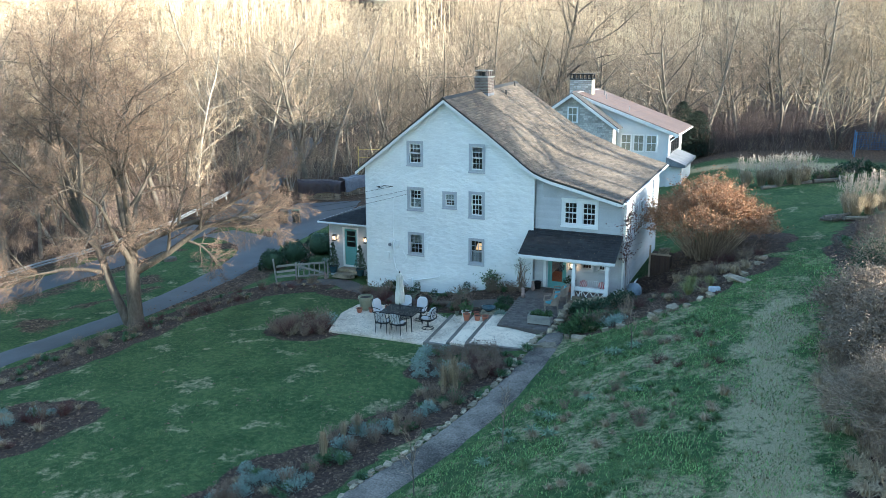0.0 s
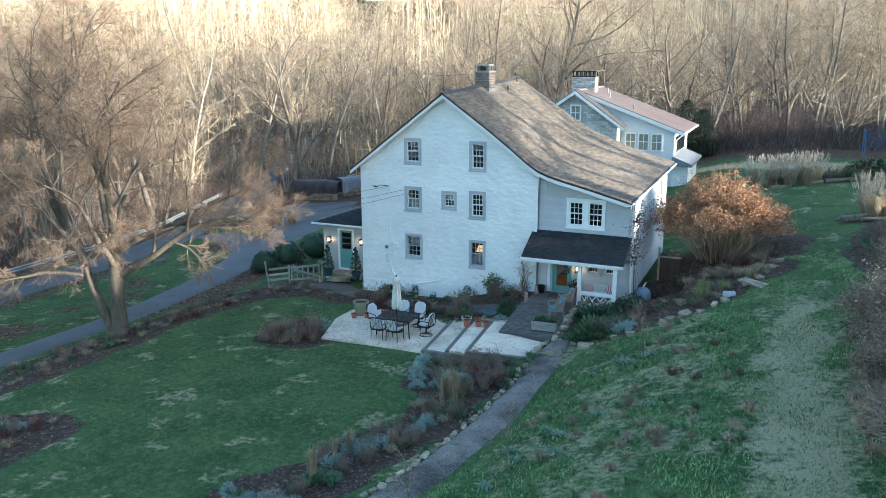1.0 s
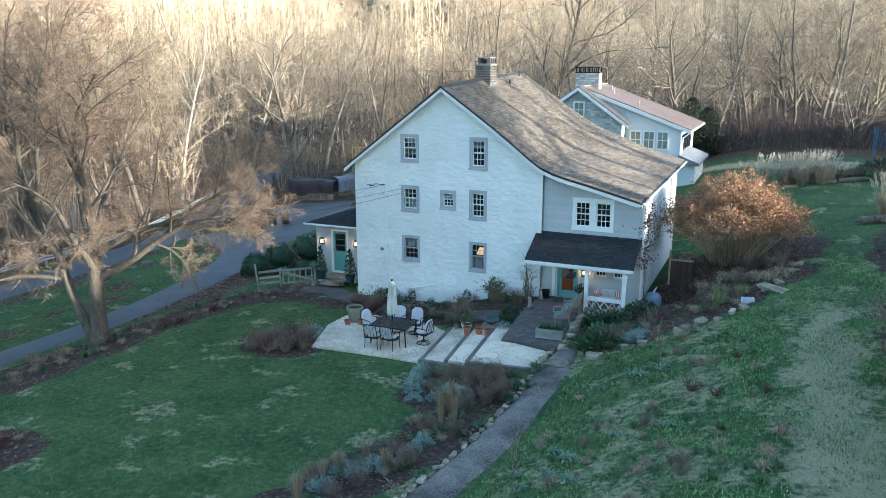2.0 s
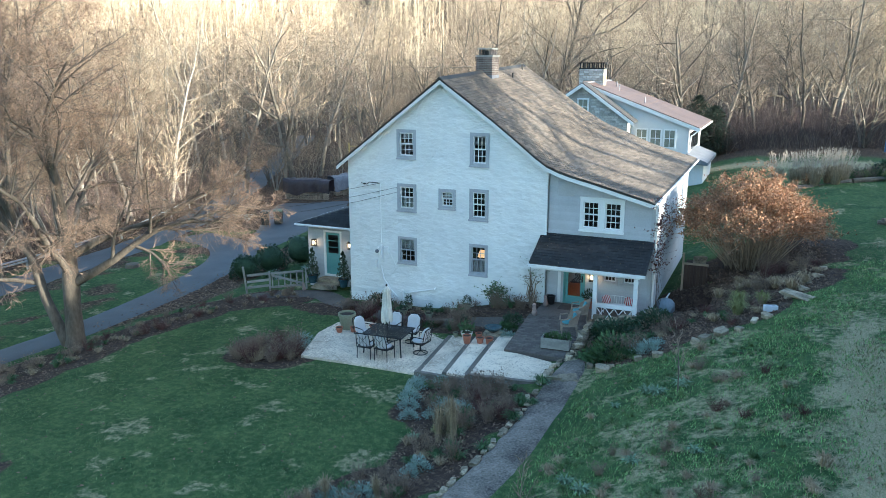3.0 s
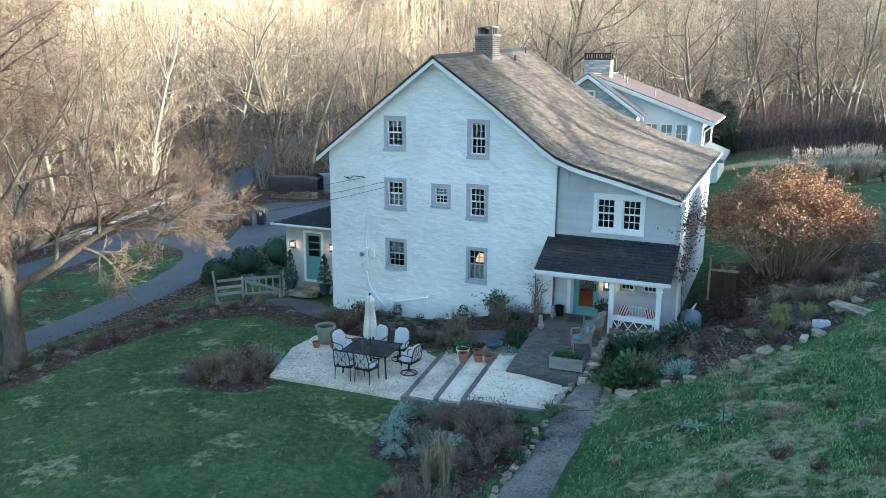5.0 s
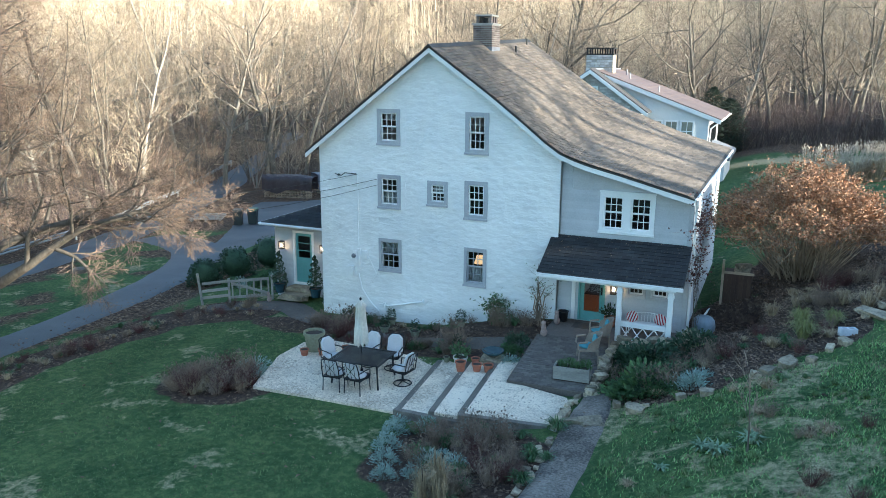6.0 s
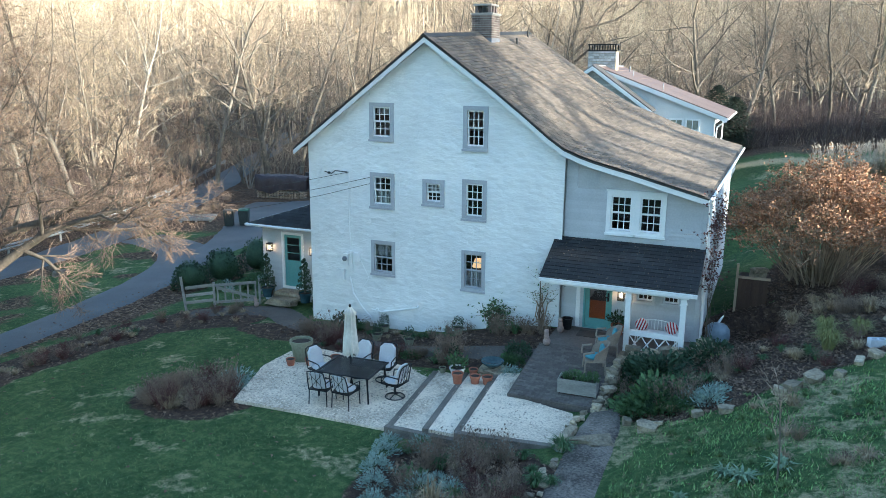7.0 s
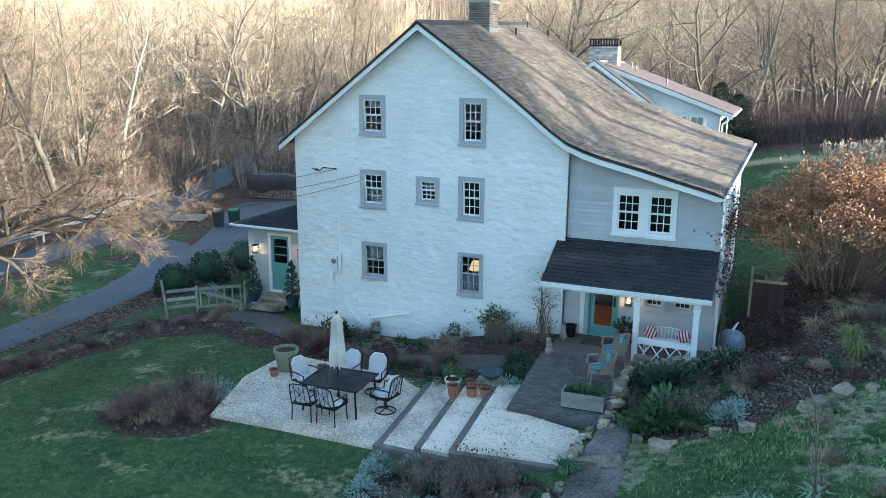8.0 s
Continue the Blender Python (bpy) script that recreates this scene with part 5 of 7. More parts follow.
terrace = thing("patio", "stepped patio of white gravel held by dark timber sleepers", "patio", kind="structure")
for poly, z in TERRACES:
    m = M()
    m.prism(list(reversed(poly)), lambda p: (p[0], p[1], z - 0.5), lambda p: (p[0], p[1], z))
    part("gravel_bed", m, white_gravel, terrace)
peb = M()
for i in range(16000):
    poly, z = TERRACES[rng.choices(range(4), (5, 1, 1, 2))[0]]
    x, y = rng.uniform(1.2, 10.6), rng.uniform(-6.85, -2.7)
    if not inside(poly, x, y):
        continue
    s = rng.uniform(0.012, 0.034)
    a = rng.uniform(0, 6.28)
    n = len(peb.v)
    for k in range(4):
        peb.v.append((x + s * math.cos(a + k * 1.57) * rng.uniform(0.7, 1.2), y + s * math.sin(a + k * 1.57), z + rng.uniform(0, s * 0.4)))
    peb.v.append((x, y, z + s * 0.9))
    peb.f += [(n + k, n + (k + 1) % 4, n + 4) for k in range(4)]
pebble_m = two_scale("white_pebbles", (0.36, 0.30, 0.235), (0.80, 0.71, 0.58), 2, 9, 0.9, bmp=0, vary=0.35, island=True)
part("pebbles", peb, pebble_m, terrace, kind="stuff")
for (xa, xb, z) in ((6.41, 6.04, 0.14), (7.34, 6.96, 0.25), (8.14, 7.82, 0.36)):
    m = M()
    d = Vector((xb - xa, 3.55, 0))
    mt = Matrix.Translation((xa, -6.74, 0)) @ Matrix.Rotation(math.atan2(d.y, d.x) - math.pi / 2, 4, "Z")
    m.box(-0.075, 0.075, 0, d.length, z - 0.3, z, mt)
    part("sleeper", m, sleeper, terrace)
for x0, x1, z in ((6.33, 8.1, 0.16), (8.1, 10.3, 0.36)):
    m = M()
    mt = Matrix.Translation((x0, -6.80, 0)) @ Matrix.Rotation(math.atan2(0.28 if x0 > 8 else 0.02, x1 - x0), 4, "Z")
    m.box(0, x1 - x0, -0.075, 0.075, -0.3, z, mt)
    part("sleeper", m, sleeper, terrace)


def walk_z(y):
    return float(np.interp(y, [-4.6, -1.6], [0.42, 0.855]))


dirt = two_scale("trodden_brown_gravel", (0.055, 0.048, 0.042), (0.15, 0.13, 0.115), 0.8, 22, 0.95, bmp=0.6, dist=0.02)
walkway = thing("brick_walk", "grey brick walk rising to the porch", "path", kind="structure")
m = M()
k = 10
for i in range(k):
    a, b = -4.45 + 2.85 * i / k, -4.45 + 2.85 * (i + 1) / k
    for p, q in (((8.62, a), (10.7, b)),):
        m.quad((8.55, a, walk_z(a) - 0.02), (10.75, a, walk_z(a) - 0.02), (10.75, b, walk_z(b) - 0.02), (8.55, b, walk_z(b) - 0.02))
m.quad((8.55, -4.45, -0.2), (10.75, -4.45, -0.2), (10.75, -4.45, walk_z(-4.45) - 0.02), (8.55, -4.45, walk_z(-4.45) - 0.02))
m.quad((8.55, -1.6, -0.2), (8.55, -4.45, -0.2), (8.55, -4.45, walk_z(-4.45) - 0.02), (8.55, -1.6, walk_z(-1.6) - 0.02))
part("bedding", m, dirt, walkway)
b = M()
b.box(0.008, 0.202, 0.008, 0.096, -0.05, 0.0)
paver = b.mesh("paver", slab)
tilt = math.atan2(0.435, 3.0)
for j in range(27):
    for i in range(10):
        y = -4.43 + j * 0.104
        x = 8.60 + i * 0.21 + (0.105 if j % 2 else 0)
        if x > 10.55:
            continue
        o = new("paver", paver)
        o.parent = walkway
        o.matrix_basis = Matrix.Translation((x, y, walk_z(y) + rng.uniform(-0.004, 0.006))) @ Matrix.Rotation(tilt, 4, "X") @ Matrix.Rotation(rng.uniform(-0.02, 0.02), 4, "Z")
solo("garden_path", ribbon([(-4.9, -0.55), (-3.4, 0.1), (-1.8, 0.35), (0, -0.75), (2.2, -1.55), (4.5, -1.75), (6.8, -1.85), (8.8, -2.0)], [0.6, 0.65, 0.7, 0.55, 0.5, 0.45, 0.45, 0.5], 0.04, 60, 5, 0.1), dirt, "trodden brown path along the foot of the house", "path", kind="structure", smooth=True)


# ---- stones ----
def stone_mesh(seed, sx, sy, sz):
    r = random.Random(seed)
    bm = bmesh.new()
    bmesh.ops.create_cube(bm, size=1.0)
    bmesh.ops.subdivide_edges(bm, edges=bm.edges[:], cuts=1, use_grid_fill=True)
    for v in bm.verts:
        v.co *= 1 - 0.16 * (v.co.length - 0.5)
        v.co += Vector((r.gauss(0, 0.06), r.gauss(0, 0.06), r.gauss(0, 0.05)))
        v.co = Vector((v.co.x * sx, v.co.y * sy, v.co.z * sz))
    me = bpy.data.meshes.new("stone")
    bm.to_mesh(me)
    bm.free()
    me.materials.append(stone_m)
    return me


stones = [stone_mesh(s, *d) for s, d in enumerate(((0.5, 0.34, 0.26), (0.38, 0.3, 0.3), (0.62, 0.4, 0.2), (0.3, 0.28, 0.22), (0.45, 0.26, 0.16), (0.26, 0.2, 0.14)))]


def stone_row(name, label, line, gap, pick, jitter, lift, seed, size=1.0):
    """Stones set along a line; each is a part of the edging."""
    r = random.Random(seed)
    t = thing(name, label, "stone edging" if name == "stone_edging" else "stone wall", kind="structure")
    for (x0, y0), (x1, y1) in zip(line, line[1:]):
        d = math.hypot(x1 - x0, y1 - y0)
        n = max(1, int(d / gap))
        for i in range(n):
            f = (i + r.uniform(0.2, 0.8)) / n
            x, y = x0 + (x1 - x0) * f + r.gauss(0, jitter), y0 + (y1 - y0) * f + r.gauss(0, jitter)
            o = new("stone", stones[r.choice(pick)])
            o.parent = t
            s = r.uniform(0.6, 1.2) * size
            o.matrix_basis = pose(x, y, gz(x, y) + lift * r.uniform(0.5, 1.4), r.gauss(0, 8), r.gauss(0, 8), math.degrees(math.atan2(y1 - y0, x1 - x0)) + r.gauss(0, 18)) @ Matrix.Diagonal((s, s, s, 1))
    return t


stone_row("stone_edging", "pale fieldstones edging the bed above the bank", [(11.5, -4.7), (11.65, -5.5), (12.2, -5.35), (12.8, -5.4), (13.5, -5.25), (14.3, -5.0), (15.25, -4.5), (16.1, -3.75), (16.9, -2.9)], 0.42, (0, 1, 1, 3, 4), 0.09, 0.05, 1, 0.85)
stone_row("stone_edging", "low pale stones along the gravel path", [(10.52, -7.0), (10.58, -9.2), (10.5, -11.2), (10.3, -13.0), (9.98, -15.1), (9.32, -18.2), (8.4, -21.2), (7.4, -24)], 0.26, (4, 5, 3, 5), 0.05, 0.03, 2, 0.68)
stone_row("stone_edging", "flat stepping stones at the head of the path", [(10.62, -4.5), (10.5, -5.2), (10.45, -6.0), (10.55, -6.7)], 0.22, (3, 4, 5, 5), 0.07, 0.06, 3, 0.75)
stone_row("stone_edging", "flat stepping stones at the head of the path", [(10.65, -6.35), (11.5, -6.15)], 0.42, (2, 4), 0.03, 0.05, 7, 0.9)
stone_row("stone_edging", "scattered low stones in the upper bed", [(16.9, -1.6), (17.6, -0.8), (17.9, 0.8), (18.2, 2.4)], 0.6, (2, 4, 5), 0.2, 0.04, 4)


def dry_wall(label, line, zs, tops, seed):
    """Courses of stones from zs up to tops along a line."""
    r = random.Random(seed)
    t = thing("retaining_wall", label, "stone wall", kind="structure")
    for (x0, y0), (x1, y1), z0, z1, t0, t1 in zip(line, line[1:], zs, zs[1:], tops, tops[1:]):
        d = math.hypot(x1 - x0, y1 - y0)
        a = math.degrees(math.atan2(y1 - y0, x1 - x0))
        core = M()
        core.box(0, d, -0.09, 0.09, min(z0, z1) - 0.3, min(t0, t1) - 0.08, Matrix.Translation((x0, y0, 0)) @ Matrix.Rotation(radians(a), 4, "Z"))
        part("core", core, stone_m, t)
        z = 0.0
        while z < max(t0 - z0, t1 - z1):
            f = r.uniform(0, 0.15)
            while f < 1:
                base, top = z0 + (z1 - z0) * f, t0 + (t1 - t0) * f
                if base + z < top - 0.05:
                    o = new("stone", stones[r.choice((3, 4, 4, 5, 5))])
                    o.parent = t
                    k = r.uniform(0.55, 0.85)
                    o.matrix_basis = pose(x0 + (x1 - x0) * f + r.gauss(0, 0.03), y0 + (y1 - y0) * f + r.gauss(0, 0.03), base + z + 0.05, r.gauss(0, 8), r.gauss(0, 8), a + r.gauss(0, 22)) @ Matrix.Diagonal((k, k, k, 1))
                f += r.uniform(0.16, 0.26) / d
            z += 0.10
    return t


dry_wall("mossy dry stone wall beside the brick walk", [(10.80, -4.5), (10.82, -3.2), (10.88, -1.75)], [0.3, 0.5, 0.75], [0.52, 0.74, 1.0], 5)
dry_wall("dry stone wall below the porch rail", [(11.0, -1.72), (12.0, -1.72), (12.7, -1.6), (13.0, -0.7)], [0.75, 0.75, 0.8, 0.8], [1.12, 1.2, 1.3, 1.4], 6)

# ---- patio furniture ----
cushion_m = two_scale("pale_grey_cushion", (0.46, 0.46, 0.48), (0.60, 0.60, 0.61), 2, 40, 0.9, bmp=0.2)
table = thing("patio_table", "black wrought-iron patio table with a mesh top", "table", pose(4.52, -5.15, 0.02, 0, 0, 3))
m = M()
for x0, x1, y0, y1 in ((-0.76, 0.76, -0.62, -0.57), (-0.76, 0.76, 0.57, 0.62), (-0.76, -0.71, -0.57, 0.57), (0.71, 0.76, -0.57, 0.57)):
    m.box(x0, x1, y0, y1, 0.69, 0.72)
part("rim", m, iron, table)
m = M()
for i in range(1, 24):
    x = -0.71 + 1.42 * i / 24
    m.box(x - 0.018, x + 0.018, -0.57, 0.57, 0.70, 0.712)
for i in range(1, 14):
    y = -0.57 + 1.14 * i / 14
    m.box(-0.71, 0.71, y - 0.014, y + 0.014, 0.696, 0.7005)
part("mesh_top", m, iron, table)
for x in (-0.68, 0.68):
    for y in (-0.54, 0.54):
        m = M()
        m.tube([(x * 0.98, y * 0.98, 0.69), (x, y, 0.4), (x * 1.05, y * 1.05, 0)], [0.03, 0.022, 0.026], 8)
        part("leg", m, iron, table)


def patio_chair(label, swivel):
    t = thing("patio_chair", label, "chair", None, "chairs round the patio table")
    m = M()
    m.box(-0.26, 0.26, -0.25, 0.27, 0.40, 0.43)
    part("seat", m, iron, t)
    m = M()
    for x in (-0.25, 0.25):
        m.tube([(x, -0.25, 0.42), (x, -0.30, 0.7), (x * 0.9, -0.36, 0.93)], 0.016, 6)
    m.tube([(-0.225, -0.36, 0.93), (-0.12, -0.375, 0.965), (0.12, -0.375, 0.965), (0.225, -0.36, 0.93)], 0.016, 6)
    part("back_frame", m, iron, t)
    m = M()
    for i in range(-4, 9):
        for s in (1, -1):
            pts = []
            for f in (0, 1):
                z = 0.48 + 0.42 * f
                x = s * (-0.36 + i * 0.09 + 0.36 * f)
                pts.append((x, -0.265 - 0.09 * f, z))
            if all(abs(p[0]) < 0.25 for p in pts):
                m.tube(pts, 0.008, 4)
    for x in (-0.12, 0, 0.12):
        m.tube([(x, -0.262, 0.46), (x, -0.365, 0.95)], 0.009, 4)
    part("back_lattice", m, iron, t)
    for x in (-0.27, 0.27):
        m = M()
        m.tube([(x, -0.28, 0.66), (x * 1.08, 0.0, 0.67), (x * 1.05, 0.22, 0.64), (x, 0.24, 0.42)], 0.016, 6)
        part("armrest", m, iron, t)
    m = M()
    m.blob((0, 0.02, 0.475), (0.26, 0.27, 0.055), 3, 0.08, 8, 16)
    part("seat_cushion", m, cushion_m, t, "pale grey seat cushion", True)
    if swivel:
        m = M()
        pts = [(-0.24, -0.2, 0.5), (0.24, -0.2, 0.5), (0.23, -0.28, 0.86), (0.12, -0.31, 0.97), (-0.12, -0.31, 0.97), (-0.23, -0.28, 0.86)]
        m.prism(pts, lambda p: p, lambda p: (p[0] * 0.94, p[1] + 0.07, p[2] * 0.99))
        part("back_cushion", m, cushion_m, t, "pale grey back cushion")
        m = M()
        m.tube([(0, 0, 0.08), (0, 0, 0.4)], 0.03, 8)
        ring = [(0.25 * math.cos(a), 0.25 * math.sin(a), 0.03) for a in np.linspace(0, 6.283, 21)]
        m.tube(ring, 0.016, 6, False)
        for a in range(4):
            m.tube([(0, 0, 0.1), (0.25 * math.cos(a * 1.571), 0.25 * math.sin(a * 1.571), 0.035)], 0.014, 6)
        part("swivel_base", m, iron, t)
    else:
        m = M()
        pts = [(-0.22, -0.21, 0.5), (0.22, -0.21, 0.5), (0.21, -0.29, 0.88), (-0.21, -0.29, 0.88)]
        m.prism(pts, lambda p: p, lambda p: (p[0] * 0.94, p[1] + 0.06, p[2] * 0.99))
        part("back_cushion", m, cushion_m, t, "pale grey back cushion")
        for x in (-0.24, 0.24):
            for y in (-0.24, 0.25):
                m = M()
                m.tube([(x, y, 0.4), (x * 1.06, y * 1.06, 0)], 0.015, 6)
                part("leg", m, iron, t)
    return t


plain_chair = patio_chair("black lattice-backed patio chair with a grey cushion", False)
swivel_chair = patio_chair("black swivel patio chair with thick grey cushions", True)
plain_chair.matrix_basis = pose(4.12, -6.02, 0.02, 0, 0, 4)
copy_thing(plain_chair, pose(4.78, -5.98, 0.02, 0, 0, -3))
swivel_chair.matrix_basis = pose(3.42, -4.95, 0.02, 0, 0, -105)
copy_thing(swivel_chair, pose(5.68, -5.0, 0.02, 0, 0, 82))
copy_thing(swivel_chair, pose(4.15, -4.15, 0.02, 0, 0, 172))
copy_thing(swivel_chair, pose(4.92, -4.12, 0.02, 0, 0, 186))

canvas = two_scale("cream_canvas", (0.52, 0.50, 0.45), (0.70, 0.68, 0.62), 1.5, 12, 0.9, bmp=0.1)
umb = thing("patio_umbrella", "closed cream patio umbrella standing through the table", "umbrella", pose(4.38, -5.0, 0.02))
m = M()
m.tube([(0, 0, 0.06), (0, 0, 2.29)], 0.02, 8)
part("pole", m, iron, umb)
m = M()
m.lathe([(0, 0), (0.24, 0), (0.24, 0.04), (0.05, 0.08), (0.04, 0.25), (0, 0.25)], sides=18)
part("base", m, iron, umb)
m = M()
rings = [(0.05, 2.28), (0.09, 2.2), (0.14, 2.12), (0.11, 2.08), (0.13, 1.7), (0.165, 1.35), (0.18, 1.05), (0.15, 0.98)]
n = 32
for r_, z_ in rings:
    for k in range(n):
        a = 2 * math.pi * k / n
        q = r_ * (1 + 0.28 * math.cos(8 * a + z_ * 0.6) * (1 if z_ < 2.15 else 0.3))
        m.v.append((q * math.cos(a), q * math.sin(a), z_ - (0.05 * math.cos(8 * a) if z_ < 1.05 else 0)))
for i in range(len(rings) - 1):
    for k in range(n):
        m.f.append((i * n + k, (i + 1) * n + k, (i + 1) * n + (k + 1) % n, i * n + (k + 1) % n))
m.f.append(tuple(range(n)))
part("canopy", m, canvas, umb, "furled cream canvas", True)
m = M()
m.blob((0, 0, 2.32), (0.035, 0.035, 0.05), 1, 0)
part("finial", m, iron, umb)

# ---- plants ----
def leaf_m(name, lo, hi, v=0.3):
    return two_scale(name, lo, hi, 2.5, 18, 0.75, bmp=0, vary=v, island=True)


green_leaf = leaf_m("green_leaves", (0.03, 0.07, 0.025), (0.10, 0.17, 0.065))
silver_leaf = leaf_m("silver_leaves", (0.15, 0.21, 0.185), (0.34, 0.43, 0.38))
dark_leaf = leaf_m("dark_evergreen_leaves", (0.014, 0.034, 0.016), (0.045, 0.085, 0.040))
brown_stem = leaf_m("dead_brown_stems", (0.115, 0.083, 0.060), (0.27, 0.20, 0.148))
straw_leaf = leaf_m("straw_grass", (0.20, 0.15, 0.09), (0.42, 0.33, 0.21))
lime_leaf = leaf_m("lime_grass", (0.12, 0.14, 0.045), (0.30, 0.30, 0.115))
red_leaf = leaf_m("dull_red_leaves", (0.05, 0.018, 0.018), (0.12, 0.045, 0.04))
pale_leaf = leaf_m("pale_green_leaves", (0.10, 0.16, 0.09), (0.24, 0.32, 0.20))


def leafy(n, r, h, ln, wd, seed, solid=0.5):
    """A mound of leaves over a half dome."""
    g = random.Random(seed)
    m = M()
    for i in range(n):
        a, u = g.uniform(0, 6.283), g.random()
        f = solid + (1 - solid) * g.random()
        rr = r * f * math.sqrt(1 - (1 - u) ** 2 * 0.9) * (1 + 0.25 * math.sin(3 * a + seed))
        p = Vector((rr * math.cos(a), rr * math.sin(a), h * f * (1 - u) + 0.01))
        d = Vector((math.cos(a) * (0.3 + u), math.sin(a) * (0.3 + u), g.uniform(0.1, 1.1))).normalized() * ln * g.uniform(0.6, 1.3)
        s = d.cross(Vector((g.gauss(0, 1), g.gauss(0, 1), g.gauss(0, 1)))).normalized() * wd
        m.quad(p, p + d * 0.5 + s, p + d, p + d * 0.5 - s)
    return m


def grassy(n, r, h, wd, seed, droop=0.5):
    """A tuft of arching blades."""
    g = random.Random(seed)
    m = M()
    for i in range(n):
        a = g.uniform(0, 6.283)
        b = Vector((math.cos(a), math.sin(a), 0))
        p = b * r * 0.25 * g.random()
        out = r * g.random() ** 0.7
        q = p + b * out * 0.4 + Vector((0, 0, h * g.uniform(0.5, 0.9)))
        e = p + b * out + Vector((0, 0, q.z * (1 - droop * g.random()) + h * 0.12))
        s = Vector((-b.y, b.x, 0)) * wd
        m.quad(p - s, p + s, q + s * 0.8, q - s * 0.8)
        m.quad(q - s * 0.8, q + s * 0.8, e)
    return m


def twiggy(n, r, h, wd, seed, heads=0):
    g = random.Random(seed)
    m = M()
    for i in range(n):
        a = g.uniform(0, 6.283)
        p = Vector((math.cos(a), math.sin(a), 0)) * r * 0.35 * g.random()
        q = p + Vector((math.cos(a) * r * g.random(), math.sin(a) * r * g.random(), h * g.uniform(0.5, 1.05)))
        sliver(m, p, q, wd)
        for k in range(4):
            o = p.lerp(q, g.uniform(0.35, 0.95))
            sliver(m, o, o + Vector((g.gauss(0, 0.5), g.gauss(0, 0.5), g.uniform(0.2, 0.9))) * h * 0.28, wd * 0.7)
        if i < heads:
            m.blob(q, (0.02, 0.02, 0.03), i, 0.1, 3, 5)
    return m


russet_leaf = leaf_m("russet_autumn_leaves", (0.17, 0.082, 0.042), (0.42, 0.22, 0.11), 0.45)
turf_leaf = leaf_m("turf_tuft_blades", (0.045, 0.095, 0.028), (0.16, 0.23, 0.075), 0.4)
PLANTS = {
    "silver_shrub": (leafy(620, 0.36, 0.34, 0.085, 0.013, 1, 0.35).mesh("silver_shrub", silver_leaf), "low silvery blue-green garden shrub", "shrub"),
    "green_mound": (leafy(460, 0.42, 0.36, 0.10, 0.025, 2).mesh("green_mound", green_leaf), "low green leafy mound in the bed", "plant"),
    "dark_shrub": (leafy(900, 0.62, 0.72, 0.10, 0.032, 3, 0.65).mesh("dark_shrub", dark_leaf), "dense dark evergreen shrub in the bed", "shrub"),
    "dead_perennial": (twiggy(60, 0.34, 0.65, 0.006, 4, 20).mesh("dead_perennial", brown_stem), "dead brown perennial stems with seed heads", "plant"),
    "straw_clump": (grassy(230, 0.30, 1.0, 0.006, 5, 0.3).mesh("straw_clump", straw_leaf), "upright tan clump of dried grass", "ornamental grass"),
    "lime_tuft": (grassy(300, 0.52, 0.62, 0.008, 6, 0.75).mesh("lime_tuft", lime_leaf), "arching yellow-green tuft of grass", "ornamental grass"),
    "red_shrub": (twiggy(70, 0.45, 0.55, 0.006, 7).mesh("red_shrub", red_leaf), "bare dull-red shrub stems in the bed", "shrub"),
    "pale_rosette": (grassy(40, 0.34, 0.18, 0.028, 8, 0.8).mesh("pale_rosette", pale_leaf), "pale broad-leaved rosette in the grass", "plant"),
    "green_tuft": (grassy(120, 0.35, 0.32, 0.011, 9, 0.7).mesh("green_tuft", green_leaf), "green strappy tuft of leaves", "plant"),
    "grass_tuft": (grassy(90, 0.34, 0.20, 0.009, 12, 0.8).mesh("grass_tuft", turf_leaf), "longer tuft of green turf on the bank", "grass"),
    "tan_tuft": (grassy(130, 0.42, 0.30, 0.007, 10, 0.8).mesh("tan_tuft", straw_leaf), "flopped tan tuft of dry grass", "ornamental grass"),
}


def plant(kind, x, y, s=1.0, tall=1.0, z=None, turn=None):
    me, label, cat = PLANTS[kind]
    o = new(kind, me)
    o.matrix_basis = pose(x, y, (gz(x, y) if z is None else z) - 0.01, 0, 0, (x * 97 + y * 53) % 360 if turn is None else turn) @ Matrix.Diagonal((s, s, s * tall, 1))
    return tagged(o, label, cat, "garden plants")


def fill(kinds, cx, cy, a, b, t, n, seed, lo=0.6, hi=1.25):
    """n plants of the kinds given, strewn over a rounded bed."""
    g = random.Random(seed)
    c, s = math.cos(radians(t)), math.sin(radians(t))
    for i in range(n):
        r, q = math.sqrt(g.random()) * 0.93, g.uniform(0, 6.283)
        u, w = a * r * math.cos(q), b * r * math.sin(q)
        plant(g.choice(kinds), cx + u * c - w * s, cy + u * s + w * c, g.uniform(lo, hi), g.uniform(0.75, 1.2))


fill(["dead_perennial", "dead_perennial", "dead_perennial", "tan_tuft", "red_shrub"], 0.7, -7.0, 1.35, 0.9, 20, 42, 1, 0.8, 1.15)
plant("silver_shrub", 1.25, -5.75, 1.25)
plant("silver_shrub", 1.55, -6.1, 0.8)
plant("red_shrub", 0.3, -5.7, 1.0)
fill(["dead_perennial", "dead_perennial", "silver_shrub", "red_shrub", "dead_perennial", "green_tuft", "tan_tuft"], 9.0, -8.5, 1.6, 1.5, 0, 44, 2, 0.5, 1.05)
fill(["dead_perennial", "silver_shrub", "dead_perennial", "green_tuft", "tan_tuft"], 9.1, -11.2, 1.0, 1.8, 10, 18, 3, 0.6, 1.0)
